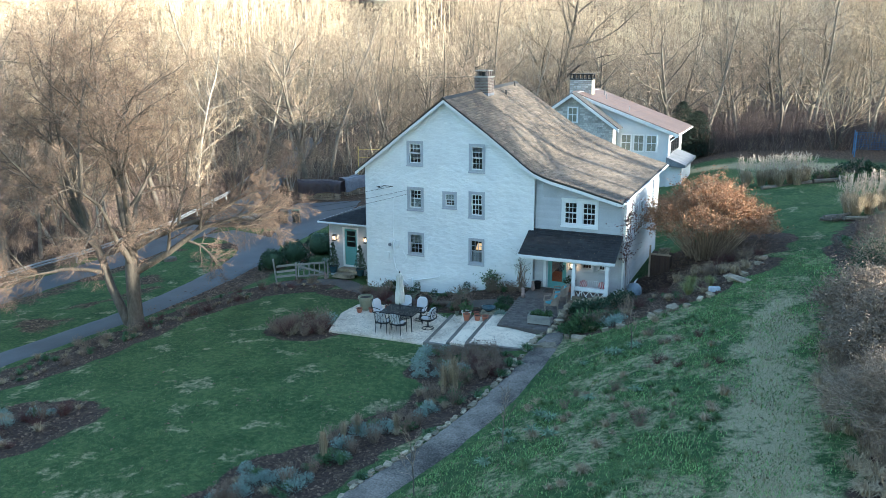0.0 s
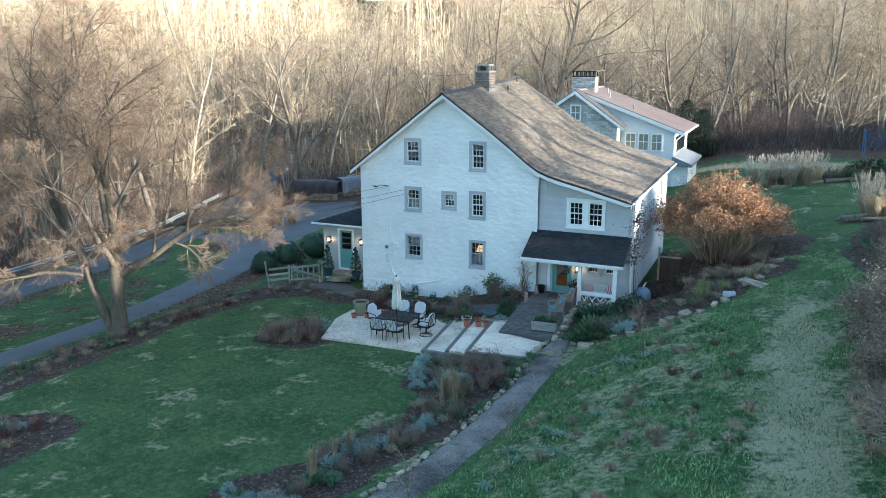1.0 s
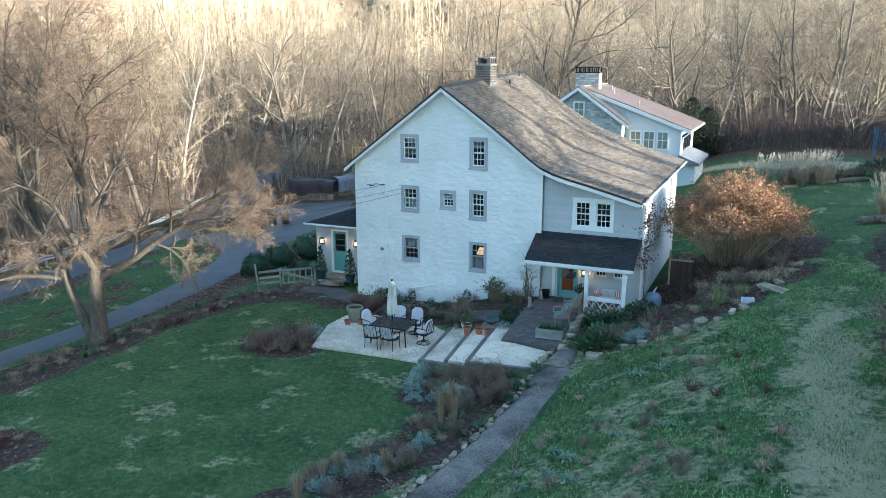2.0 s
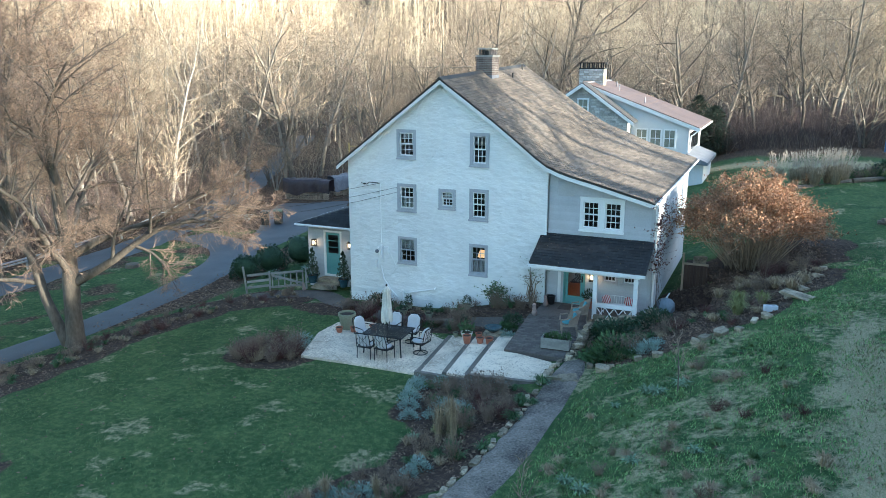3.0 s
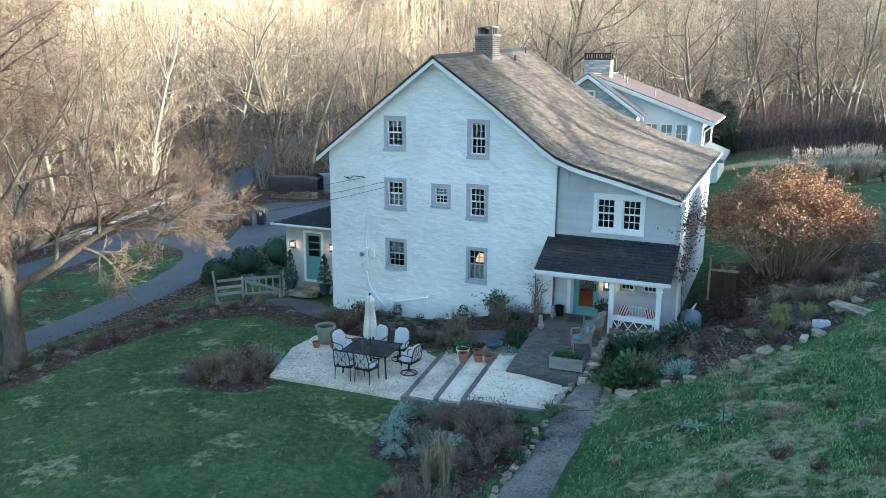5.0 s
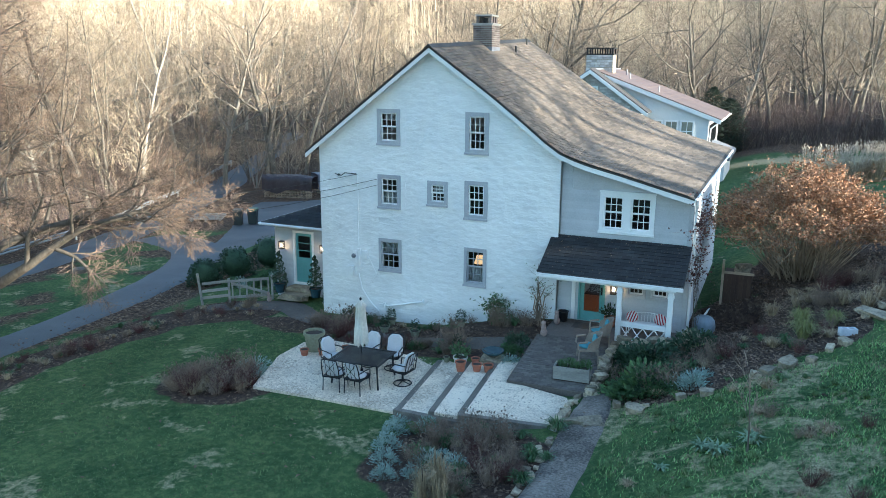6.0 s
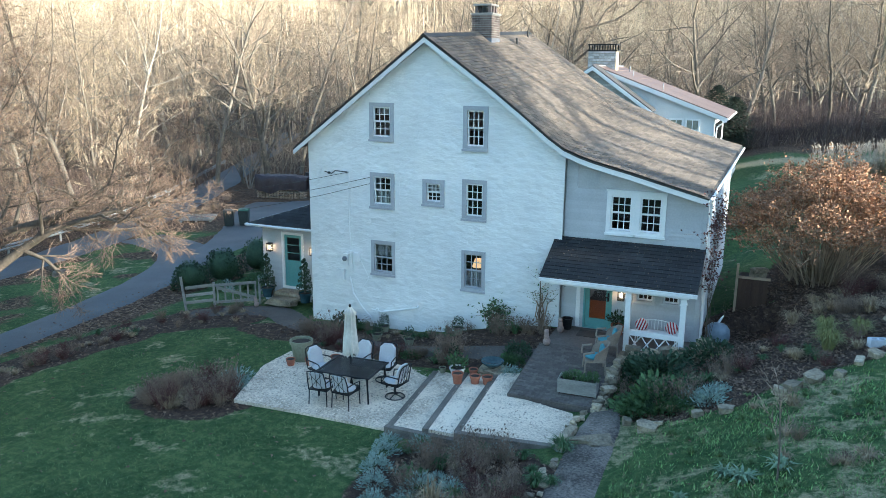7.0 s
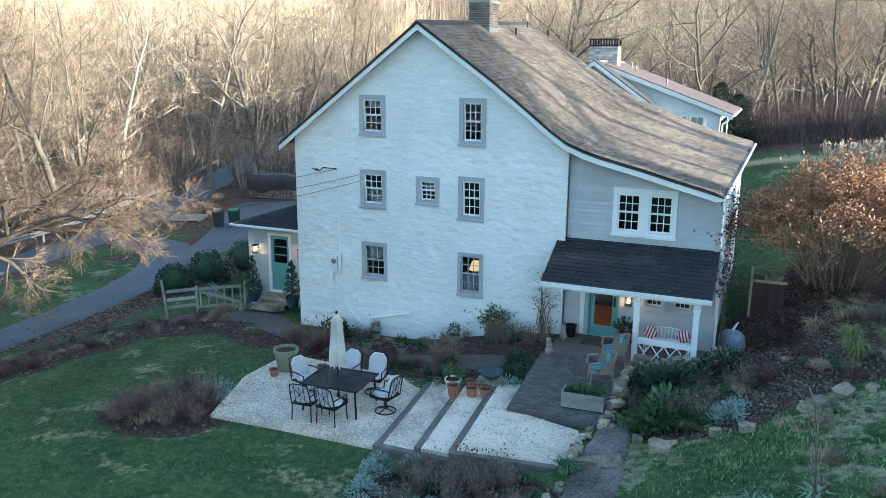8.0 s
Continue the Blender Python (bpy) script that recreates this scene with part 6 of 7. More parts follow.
fill(["dead_perennial", "dead_perennial", "silver_shrub", "straw_clump", "green_mound", "tan_tuft"], 8.2, -14.3, 1.0, 2.2, -20, 26, 4, 0.6, 1.0)
fill(["dead_perennial", "silver_shrub", "tan_tuft", "green_tuft"], 7.2, -17.5, 1.3, 2.4, -25, 28, 5, 0.6, 1.0)
fill(["dead_perennial", "silver_shrub", "tan_tuft"], 6.5, -20.5, 1.5, 2.3, -30, 18, 6, 0.6, 1.0)
for x, y, s in ((6.75, -7.7, 0.9), (6.95, -8.4, 1.0), (7.2, -9.0, 0.9), (7.5, -9.6, 0.8), (6.65, -7.2, 0.7)):
    plant("silver_shrub", x, y, s)
for x, y, s in ((9.15, -10.5, 1.15), (9.35, -10.75, 1.05), (8.95, -10.8, 1.0)):
    plant("straw_clump", x, y, s, 1.15)
plant("lime_tuft", 8.75, -10.4, 0.5)
plant("pale_rosette", 8.2, -10.7, 0.8)
for x, y, s in ((10.55, -6.7, 0.95), (10.5, -9.3, 0.85), (10.35, -11.2, 0.7), (9.95, -14.2, 0.65), (9.4, -17.2, 0.7), (10.75, -8.2, 0.6)):
    plant("green_tuft", x, y, s * 1.2, 0.9)
    plant("silver_shrub", x + 0.1, y + 0.05, s * 0.7, 0.6)
# beds below the house wall and by the terrace
fill(["dead_perennial", "green_mound", "dead_perennial", "green_tuft", "red_shrub"], 4.2, -2.35, 3.0, 0.45, 0, 30, 7, 0.45, 0.85)
fill(["dead_perennial", "green_mound", "tan_tuft", "green_tuft"], 3.8, -0.55, 3.6, 0.35, 3, 22, 8, 0.4, 0.75)
fill(["dead_perennial", "red_shrub", "dead_perennial"], 1.3, -1.7, 0.9, 0.6, 0, 10, 9, 0.9, 1.25)
fill(["dead_perennial"], 6.2, -2.3, 0.4, 0.4, 0, 4, 10, 1.1, 1.5)
fill(["dark_shrub", "green_mound"], 8.1, -2.2, 0.35, 0.4, 0, 4, 11, 0.5, 0.7)
plant("silver_shrub", 8.1, -2.95, 0.85, 0.9, 0.3)
fill(["dead_perennial", "green_tuft", "dead_perennial"], 7.6, -0.6, 0.9, 0.4, 0, 9, 12, 0.6, 1.0)
plant("green_mound", 6.85, -0.35, 0.8, 1.0)
plant("dark_shrub", 1.55, -0.4, 0.8, 0.9)
plant("straw_clump", 1.55, -0.42, 0.7, 0.8)
# bed between porch wall and the stone edging
fill(["green_mound", "green_mound", "dead_perennial", "green_tuft", "tan_tuft", "dead_perennial", "dark_shrub"], 12.4, -3.5, 1.4, 1.3, 30, 28, 13, 0.55, 1.0)
fill(["green_mound", "green_mound", "green_tuft"], 12.3, -4.3, 0.9, 0.6, 15, 14, 14, 0.7, 1.1)
for x, y, s in ((13.35, -4.6, 1.15), (13.0, -4.35, 1.0), (13.5, -4.1, 0.8)):
    plant("silver_shrub", x, y, s)
fill(["dead_perennial", "tan_tuft", "green_tuft", "red_shrub"], 14.9, -2.6, 1.7, 1.2, 20, 22, 15, 0.5, 0.9)
plant("dark_shrub", 13.2, -1.95, 1.05, 0.9)
plant("dark_shrub", 12.05, -2.7, 1.35, 0.85)
plant("dark_shrub", 11.5, -2.2, 1.0, 0.9)
plant("green_mound", 12.2, -4.2, 1.9, 0.95)
plant("green_mound", 11.75, -4.35, 1.3, 0.9)
plant("green_tuft", 12.75, -3.5, 1.3, 1.2)
plant("green_tuft", 12.4, -3.3, 1.1, 1.2)
for x, y, s in ((15.75, -2.35, 0.95), (15.7, -1.1, 0.9), (16.45, -1.5, 0.8)):
    plant("lime_tuft", x, y, s)
for x, y, s in ((15.0, 0.2, 1.1), (16.8, 0.3, 1.2), (15.6, 0.9, 1.0), (17.3, -0.4, 1.4), (17.7, 0.3, 1.3)):
    plant("tan_tuft", x, y, s, 1.3)
fill(["dead_perennial", "tan_tuft", "red_shrub"], 16.9, 2.0, 1.6, 2.0, 0, 16, 16, 0.7, 1.1)
# border along the drive
fill(["tan_tuft", "dead_perennial", "green_tuft", "red_shrub"], -6.4, -4.8, 1.2, 4.0, -14, 46, 17, 0.4, 0.85)
fill(["tan_tuft", "dead_perennial", "green_tuft", "tan_tuft"], -7.3, -11.2, 1.5, 5.0, -8, 60, 18, 0.4, 0.9)
fill(["silver_shrub", "dead_perennial", "green_tuft", "tan_tuft", "red_shrub"], -3.2, -18.3, 1.9, 2.8, -35, 46, 19, 0.5, 1.0)
fill(["dead_perennial", "red_shrub", "tan_tuft"], -4.0, -0.9, 2.0, 1.1, 28, 22, 20, 0.4, 0.8)
# grasses and weeds on the bank
for x, y, s in ((13.9, -8.3, 1.1), (14.2, -8.6, 1.3), (14.8, -8.3, 1.2), (13.2, -8.9, 0.8), (13.0, -13.2, 1.0), (13.5, -13.8, 1.1), (13.2, -14.6, 1.2), (13.8, -15.1, 1.1), (12.7, -15.0, 0.9), (14.3, -12.6, 1.0), (12.3, -14.2, 0.9), (15.5, -12.3, 0.9), (12.6, -16.6, 1.0)):
    plant("pale_rosette", x, y, s * 0.85, 1.2)
fill(["tan_tuft", "grass_tuft", "grass_tuft", "grass_tuft"], 15.0, -11.5, 3.2, 8.0, 5, 150, 21, 0.35, 0.9)
fill(["dead_perennial", "tan_tuft", "red_shrub"], 15.2, -10.5, 2.6, 6.0, 5, 22, 41, 0.35, 0.7)
fill(["dead_perennial", "dead_perennial", "green_tuft", "silver_shrub"], 8.6, -7.25, 1.7, 0.3, 3, 18, 42, 0.7, 1.05)
# rough growth at the right edge
fill(["tan_tuft", "dead_perennial", "tan_tuft", "tan_tuft"], 20.9, -12.0, 0.9, 7.5, 0, 90, 22, 0.7, 1.3)
fill(["dead_perennial", "red_shrub", "green_tuft", "dead_perennial"], 22.8, 2.0, 1.6, 6.5, 0, 50, 23, 0.8, 1.5)


def thicket(label, x, y, r, h, n, leaves, wood_m2, leaf_mat, seed, ln=0.07, wd=0.022, top=0.45, group="shrubs", thick=0.03):
    """A big many-stemmed shrub: stems from one root, twigs, and leaves on the outer shell."""
    g = random.Random(seed)
    t = thing("shrub", label, "shrub", pose(x, y, gz(x, y)), group)
    st, lf = M(), M()
    for i in range(n):
        a, e = g.uniform(0, 6.283), g.random() ** 0.6
        tip = Vector((math.cos(a) * r * e, math.sin(a) * r * e, h * (1 - 0.62 * e * e) * g.uniform(0.75, 1.05)))
        p = Vector((math.cos(a), math.sin(a), 0)) * r * 0.3 * g.random()
        mid = p.lerp(tip, 0.5) + Vector((0, 0, h * 0.16))
        st.tube([p, p.lerp(mid, 0.5) + Vector((g.gauss(0, 0.08), g.gauss(0, 0.08), 0)), mid, mid.lerp(tip, 0.6), tip], [thick, thick * 0.8, thick * 0.6, thick * 0.37, 0.004], 4, False)
        for k in range(9):
            f = g.uniform(0.2, 1)
            o = mid.lerp(tip, f)
            b = o + Vector((g.gauss(0, 0.6), g.gauss(0, 0.6), g.uniform(-0.2, 0.8))) * 0.55
            sliver(st, o, b, 0.006)
            for q in range(leaves):
                c = o.lerp(b, g.random()) + Vector((g.gauss(0, 0.06), g.gauss(0, 0.06), g.gauss(0, 0.06)))
                if c.z < h * top * g.uniform(0.4, 1.0):
                    continue
                d = Vector((g.gauss(0, 1), g.gauss(0, 1), g.gauss(0, 0.8))).normalized() * ln * g.uniform(0.6, 1.3)
                s = d.orthogonal().normalized() * wd
                s.rotate(Matrix.Rotation(g.uniform(0, 6.28), 3, d))
                lf.quad(c, c + d * 0.5 + s, c + d, c + d * 0.5 - s)
    part("branchwork", st, wood_m2, t)
    if lf.f:
        part("foliage", lf, leaf_mat, t)
    return t


thicket("large rounded shrub with russet autumn leaves", 15.75, 4.4, 3.35, 3.9, 300, 13, tan_twig, russet_leaf, 1, 0.09, 0.027, 0.50, thick=0.016)
thicket("twiggy dark shrub at the edge of the bank", 21.4, -8.8, 1.8, 2.1, 260, 4, twig_m, brown_stem, 2, thick=0.018)
thicket("twiggy dark shrub at the edge of the bank", 21.8, -12.2, 2.0, 2.3, 280, 5, twig_m, brown_stem, 3, thick=0.018)
thicket("tangled brown shrub on the bank", 21.5, -15.8, 1.8, 1.7, 280, 3, twig_m, brown_stem, 4, 0.05, 0.014, thick=0.016)
thicket("bare twiggy shrub beside the upper lawn", 22.6, -2.6, 1.8, 2.6, 120, 2, bark, brown_stem, 5, 0.05, 0.014, thick=0.02)
thicket("bare twiggy shrub beside the upper lawn", 22.0, -5.6, 1.7, 2.2, 120, 4, twig_m, dark_leaf, 6, thick=0.018)
thicket("brown vine climbing the corner of the house", 12.9, 0.05, 0.3, 4.9, 10, 7, bark, red_leaf, 7, 0.09, 0.03, 0.62, thick=0.007)
thicket("small climbing rose against the wall", 8.15, -0.15, 0.35, 1.9, 9, 2, twig_m, green_leaf, 8, 0.06, 0.02, 0.2)
thicket("leafy green shrub against the white wall", 6.75, -0.35, 0.3, 1.0, 12, 4, twig_m, green_leaf, 9, 0.10, 0.03, 0.1)
plume_m = leaf_m("pampas_plume", (0.34, 0.28, 0.22), (0.55, 0.47, 0.38))
pampas_blades = grassy(420, 0.9, 1.25, 0.008, 31, 0.7).mesh("pampas_blades", straw_leaf)
g = random.Random(9)
m = M()
for i in range(34):
    a, r_ = g.uniform(0, 6.283), 0.75 * math.sqrt(g.random())
    p = Vector((r_ * math.cos(a) * 0.4, r_ * math.sin(a) * 0.4, 0.3))
    e = Vector((r_ * math.cos(a), r_ * math.sin(a), g.uniform(1.4, 2.1)))
    sliver(m, p, e, 0.006)
    for j in range(26):
        o = p.lerp(e, g.uniform(0.72, 1.02))
        sliver(m, o, o + Vector((g.gauss(0, 0.06), g.gauss(0, 0.06), g.uniform(0.03, 0.16))), 0.009)
pampas_plumes = m.mesh("pampas_plumes", plume_m)
for k, (x, y) in enumerate(((18.5, 23.3), (19.2, 24.2), (17.4, 23.9), (20.1, 24.8), (16.4, 23.4), (19.6, 23.5), (18.0, 24.6), (22.0, 12.0), (22.9, 11.2), (23.6, 12.5), (22.2, 10.4))):
    q = thing("pampas_grass", "tall pale plumed clump of pampas grass", "ornamental grass", pose(x, y, gz(x, y), 0, 0, 50 * k), "pampas grass")
    part("blade_tuft", pampas_blades, straw_leaf, q)
    part("plume", pampas_plumes, plume_m, q, "pale feathery plumes", kind="stuff")
fill(["dark_shrub", "dead_perennial", "lime_tuft", "green_mound"], 23.0, 27.6, 3.0, 1.2, 30, 22, 24, 1.0, 2.0)

# young trees on the bank
SAPLING = [L(5, 0.04, 0.02, 0.8, 5, 9, 0.35, 35, 0.4, 0.5), L(3, 0.1, 0.06, 0.7, 2, 4, 0.2, 35, 0.5, 0.6), L(2, 0.1, 0.03, 0.6, 2)]
sap = bare_tree(41, 1.9, 0.022, SAPLING, bark, twig_m, "thin bare young tree on the grassy bank", "young trees")
sap.matrix_basis = pose(14.73, -8.75, gz(14.73, -8.75))
for x, y in ((12.75, -15.6), (11.3, -17.9)):
    copy_thing(sap, pose(x, y, gz(x, y), 0, 0, x * 40))

# clipped box balls by the gate
def box_ball(x, y, r, seed):
    m = leafy(1900, r, r * 1.65, 0.09, 0.03, seed, 0.8)
    core = M()
    core.blob((0, 0, r * 0.75), (r * 0.8, r * 0.8, r * 0.8), seed, 0.2, 8, 12)
    t = thing("box_shrub", "rounded clipped dark green box shrub", "shrub", pose(x, y, gz(x, y)), "clipped shrubs by the gate")
    part("foliage", m, dark_leaf, t)
    part("inner_foliage", core, dark_leaf, t, smooth=True)


for x, y, r, s in ((-8.35, 3.4, 0.72, 1), (-7.8, 4.9, 0.85, 2), (-7.2, 6.9, 0.9, 3), (-6.5, 7.3, 0.65, 4)):
    box_ball(x, y, r, s)
fill(["green_tuft", "silver_shrub", "green_mound"], -5.6, 3.6, 1.5, 1.2, 30, 22, 25, 0.6, 1.1)

# spiral topiaries in blue pots
blue_glaze = two_scale("dark_blue_glaze", (0.02, 0.045, 0.06), (0.04, 0.08, 0.10), 2, 8, 0.25, bmp=0)
terracotta = two_scale("terracotta", (0.24, 0.085, 0.05), (0.38, 0.15, 0.09), 3, 20, 0.85, bmp=0.15)
soil = two_scale("dark_potting_soil", (0.02, 0.014, 0.01), (0.05, 0.036, 0.028), 3, 30, 0.95, bmp=0.5)
white_pot = two_scale("chalky_white_pot", (0.5, 0.49, 0.46), (0.68, 0.66, 0.62), 2, 16, 0.8, bmp=0.1)
urn_m = two_scale("mossy_concrete_urn", (0.14, 0.15, 0.10), (0.28, 0.28, 0.20), 2, 14, 0.95, bmp=0.3)


def pot(name, label, x, y, z, r, h, mat, category="pot", group="pots", filled=True):
    t = thing(name, label, category, pose(x, y, z), group)
    m = M()
    m.lathe([(0, 0), (r * 0.68, 0), (r * 0.9, h * 0.82), (r, h * 0.84), (r, h), (r * 0.88, h), (r * 0.85, h * 0.84)], sides=22)
    part("body", m, mat, t, smooth=False)
    m = M()
    m.lathe([(r * 0.86, h * 0.88), (r * 0.4, h * 0.93), (0, h * 0.95)], sides=14)
    part("soil", m, soil, t)
    return t


def topiary(x, y, z, seed):
    t = pot("spiral_topiary", "spiral-clipped evergreen in a dark blue pot", x, y, z, 0.24, 0.36, blue_glaze, "topiary", "spiral topiaries")
    m = M()
    m.tube([(0, 0, 0.33), (0, 0, 1.55)], [0.025, 0.01], 6)
    part("trunk", m, bark, t)
    g = random.Random(seed)
    m = M()
    for i in range(2200):
        f = g.random() ** 1.15
        a = f * 6.283 * 5
        rr = 0.25 * (1 - f) ** 0.8 + 0.03
        c = Vector((math.cos(a) * rr * 0.62, math.sin(a) * rr * 0.62, 0.42 + 1.2 * f))
        o = Vector((g.gauss(0, 1), g.gauss(0, 1), g.gauss(0, 0.5))).normalized()
        p = c + o * rr * 0.48
        d = o * 0.05
        s = d.orthogonal().normalized() * 0.016
        m.quad(p, p + d * 0.5 + s, p + d, p + d * 0.5 - s)
    part("foliage", m, dark_leaf, t)


topiary(-2.72, 1.15, 0.02, 1)
topiary(-1.05, 1.1, 0.02, 2)
for x, y, z in ((2.95, -0.35, 0.12), (5.55, -0.35, 0.42), (3.1, -1.15, 0.1), (6.3, -2.55, 0.2), (4.3, -1.3, 0.16), (-0.25, 0.6, 0.0)):
    t = pot("potted_shrub", "small clipped evergreen in a stone pot", x, y, gz(x, y) - 0.01, 0.17, 0.22, urn_m, "potted plant", "small potted shrubs")
    part("foliage", leafy(340, 0.16, 0.42, 0.05, 0.014, int(x * 10), 0.6), dark_leaf, t).location = (0, 0, 0.2)
u = pot("garden_urn", "large mossy stone urn with withered planting", 2.0, -3.75, 0.02, 0.34, 0.62, urn_m, "urn", "pots")
for x, y, z, r, h, mt, lb in ((1.95, -4.25, 0.02, 0.14, 0.2, terracotta, "small terracotta pot on the gravel"), (2.42, -4.0, 0.02, 0.13, 0.2, terracotta, "small terracotta pot on the gravel"), (3.05, -3.6, 0.02, 0.15, 0.24, terracotta, "small terracotta pot on the gravel"),
                              (7.0, -3.95, 0.24, 0.16, 0.3, terracotta, "terracotta pot on the patio step"), (7.42, -3.75, 0.24, 0.15, 0.22, terracotta, "terracotta pot on the patio step"), (7.74, -3.68, 0.24, 0.15, 0.22, terracotta, "terracotta pot on the patio step"),
                              (7.2, -3.3, 0.24, 0.13, 0.2, terracotta, "terracotta pot on the patio step"), (6.75, -3.35, 0.13, 0.22, 0.3, white_pot, "chalky white pot with a green plant"), (6.25, -3.2, 0.13, 0.10, 0.16, urn_m, "small mossy pot on the patio step"),
                              (10.42, -0.05, 0.856, 0.2, 0.3, terracotta, "terracotta pot with a dark plant by the door")):
    t = pot("flower_pot", lb, x, y, z, r, h, mt)
    if mt is white_pot or x > 10:
        part("foliage", leafy(150, r * 1.3, 0.36, 0.12, 0.03, 5, 0.4), green_leaf if x < 10 else dark_leaf, t).location = (0, 0, h)
m = M()
m.lathe([(0, 0), (0.12, 0), (0.3, 0.14), (0.33, 0.2), (0.29, 0.2), (0.2, 0.12), (0, 0.1)], sides=24)
solo("bird_bath_bowl", m, blue_glaze, "dark glazed bowl on a flat stone", "bowl", smooth=True, at=pose(7.62, -2.95, 0.43))
o = new("flat_stone", stones[2])
o.matrix_basis = pose(7.62, -2.95, 0.33) @ Matrix.Diagonal((1.1, 1.3, 0.9, 1))
tagged(o, "flat grey stone slab under a bowl", "stone")


# ---- porch things ----
grey_board = two_scale("weathered_grey_board", (0.17, 0.165, 0.155), (0.34, 0.33, 0.30), 1.2, 16, 0.9, bmp=0.4, stretch=(1, 1, 3), vary=0.2)
wicker = two_scale("pale_wicker", (0.16, 0.13, 0.10), (0.32, 0.27, 0.22), 3, 60, 0.85, bmp=0.8, dist=0.008)
teal_cloth = two_scale("teal_cloth", (0.07, 0.21, 0.25), (0.13, 0.31, 0.35), 3, 40, 0.9, bmp=0.2)
t = thing("planter_box", "weathered grey wooden planter trough with green herbs", "planter", pose(10.2, -3.85, walk_z(-3.85) - 0.03, 0, 0, 3))
for y in (-0.21, 0.18):
    m = M()
    m.box(-0.48, 0.48, y, y + 0.03, 0.04, 0.40)
    part("side", m, grey_board, t)
for x in (-0.48, 0.45):
    m = M()
    m.box(x, x + 0.03, -0.18, 0.18, 0.04, 0.40)
    part("end", m, grey_board, t)
m = M()
m.box(-0.45, 0.45, -0.18, 0.18, 0.0, 0.34)
part("soil", m, soil, t)
for i in range(4):
    part("plant", PLANTS["green_mound" if i % 2 else "green_tuft"][0], None, t).matrix_basis = pose(-0.33 + 0.22 * i, 0, 0.33, 0, 0, 60 * i) @ Matrix.Diagonal((0.5, 0.45, 0.7, 1))


def wicker_chair(at):
    t = thing("wicker_chair", "pale wicker armchair with a teal cushion", "chair", at, "wicker chairs on the walk")
    m = M()
    m.box(-0.27, 0.27, -0.26, 0.28, 0.34, 0.40)
    part("seat", m, wicker, t)
    m = M()
    n = 18
    for k in range(n):
        for a0, a1 in ((math.pi * (0.98 + 1.04 * k / n), math.pi * (0.98 + 1.04 * (k + 1) / n)),):
            def ring(a, z, o):
                hgt = 0.24 + 0.24 * max(0.0, -math.sin(a)) ** 0.8
                return ((0.33 + o) * math.cos(a), (0.34 + o) * math.sin(a) + 0.06 - 0.06 * z, 0.36 + hgt * z)
            m.quad(ring(a0, 0, 0), ring(a1, 0, 0), ring(a1, 1, 0.03), ring(a0, 1, 0.03))
            m.quad(ring(a1, 0, -0.03), ring(a0, 0, -0.03), ring(a0, 1, 0), ring(a1, 1, 0))
            m.quad(ring(a0, 1, 0.03), ring(a1, 1, 0.03), ring(a1, 1, 0), ring(a0, 1, 0))
    part("backrest", m, wicker, t)
    for x in (-0.31, 0.31):
        m = M()
        m.tube([(x, 0.05, 0.64), (x * 1.05, 0.3, 0.6), (x, 0.32, 0.4)], 0.03, 6)
        part("armrest", m, wicker, t)
    for x in (-0.25, 0.25):
        for y in (-0.24, 0.26):
            m = M()
            m.tube([(x, y, 0.34), (x * 1.08, y * 1.08, 0)], 0.022, 6)
            part("leg", m, wicker, t)
    m = M()
    m.blob((0, 0.02, 0.44), (0.25, 0.25, 0.06), 3, 0.08, 8, 14)
    part("seat_cushion", m, teal_cloth, t, "teal seat cushion", True)
    m = M()
    m.blob((0, -0.18, 0.6), (0.2, 0.08, 0.17), 5, 0.1, 8, 14)
    part("back_cushion", m, teal_cloth, t, "teal back cushion", True)


wicker_chair(pose(10.48, -1.75, walk_z(-1.75), 0, 0, 102))
wicker_chair(pose(10.36, -2.75, walk_z(-2.75), 0, 0, 108))
m = M()
m.lathe([(0, 0), (0.13, 0), (0.16, 0.3), (0.175, 0.3), (0.175, 0.33), (0.14, 0.33), (0.12, 0.05), (0, 0.05)], sides=18)
solo("bucket", m, iron, "black bucket standing by the porch wall", "bucket", at=pose(8.95, -0.15, 0.856))
m = M()
m.box(9.35, 10.15, -0.65, -0.1, 0.856, 0.872)
solo("door_mat", m, timber, "dark door mat before the teal door", "mat")
clay = two_scale("pinkish_cast_stone", (0.22, 0.16, 0.14), (0.38, 0.29, 0.26), 3, 18, 0.9, bmp=0.2)


def ornament(x, y, z, s, label):
    """A plain seated garden ornament."""
    m = M()
    m.blob((0, 0, 0.12), (0.11, 0.14, 0.13), 2, 0.15, 8, 12)
    m.blob((0, -0.04, 0.29), (0.08, 0.08, 0.15), 3, 0.12, 8, 12)
    m.blob((0, -0.07, 0.44), (0.075, 0.085, 0.075), 4, 0.12, 8, 12)
    solo("garden_ornament", m, clay, label, "garden ornament", "garden ornaments", smooth=True, at=pose(x, y, z) @ Matrix.Diagonal((s, s, s, 1)))


ornament(8.86, -0.55, 0.856, 0.9, "pinkish cast-stone garden ornament on the porch")
ornament(8.78, -1.72, walk_z(-1.72), 0.95, "pinkish cast-stone garden ornament beside the walk")
ornament(-2.95, 0.75, gz(-2.95, 0.75), 0.8, "reddish cast-stone garden ornament by the gate")

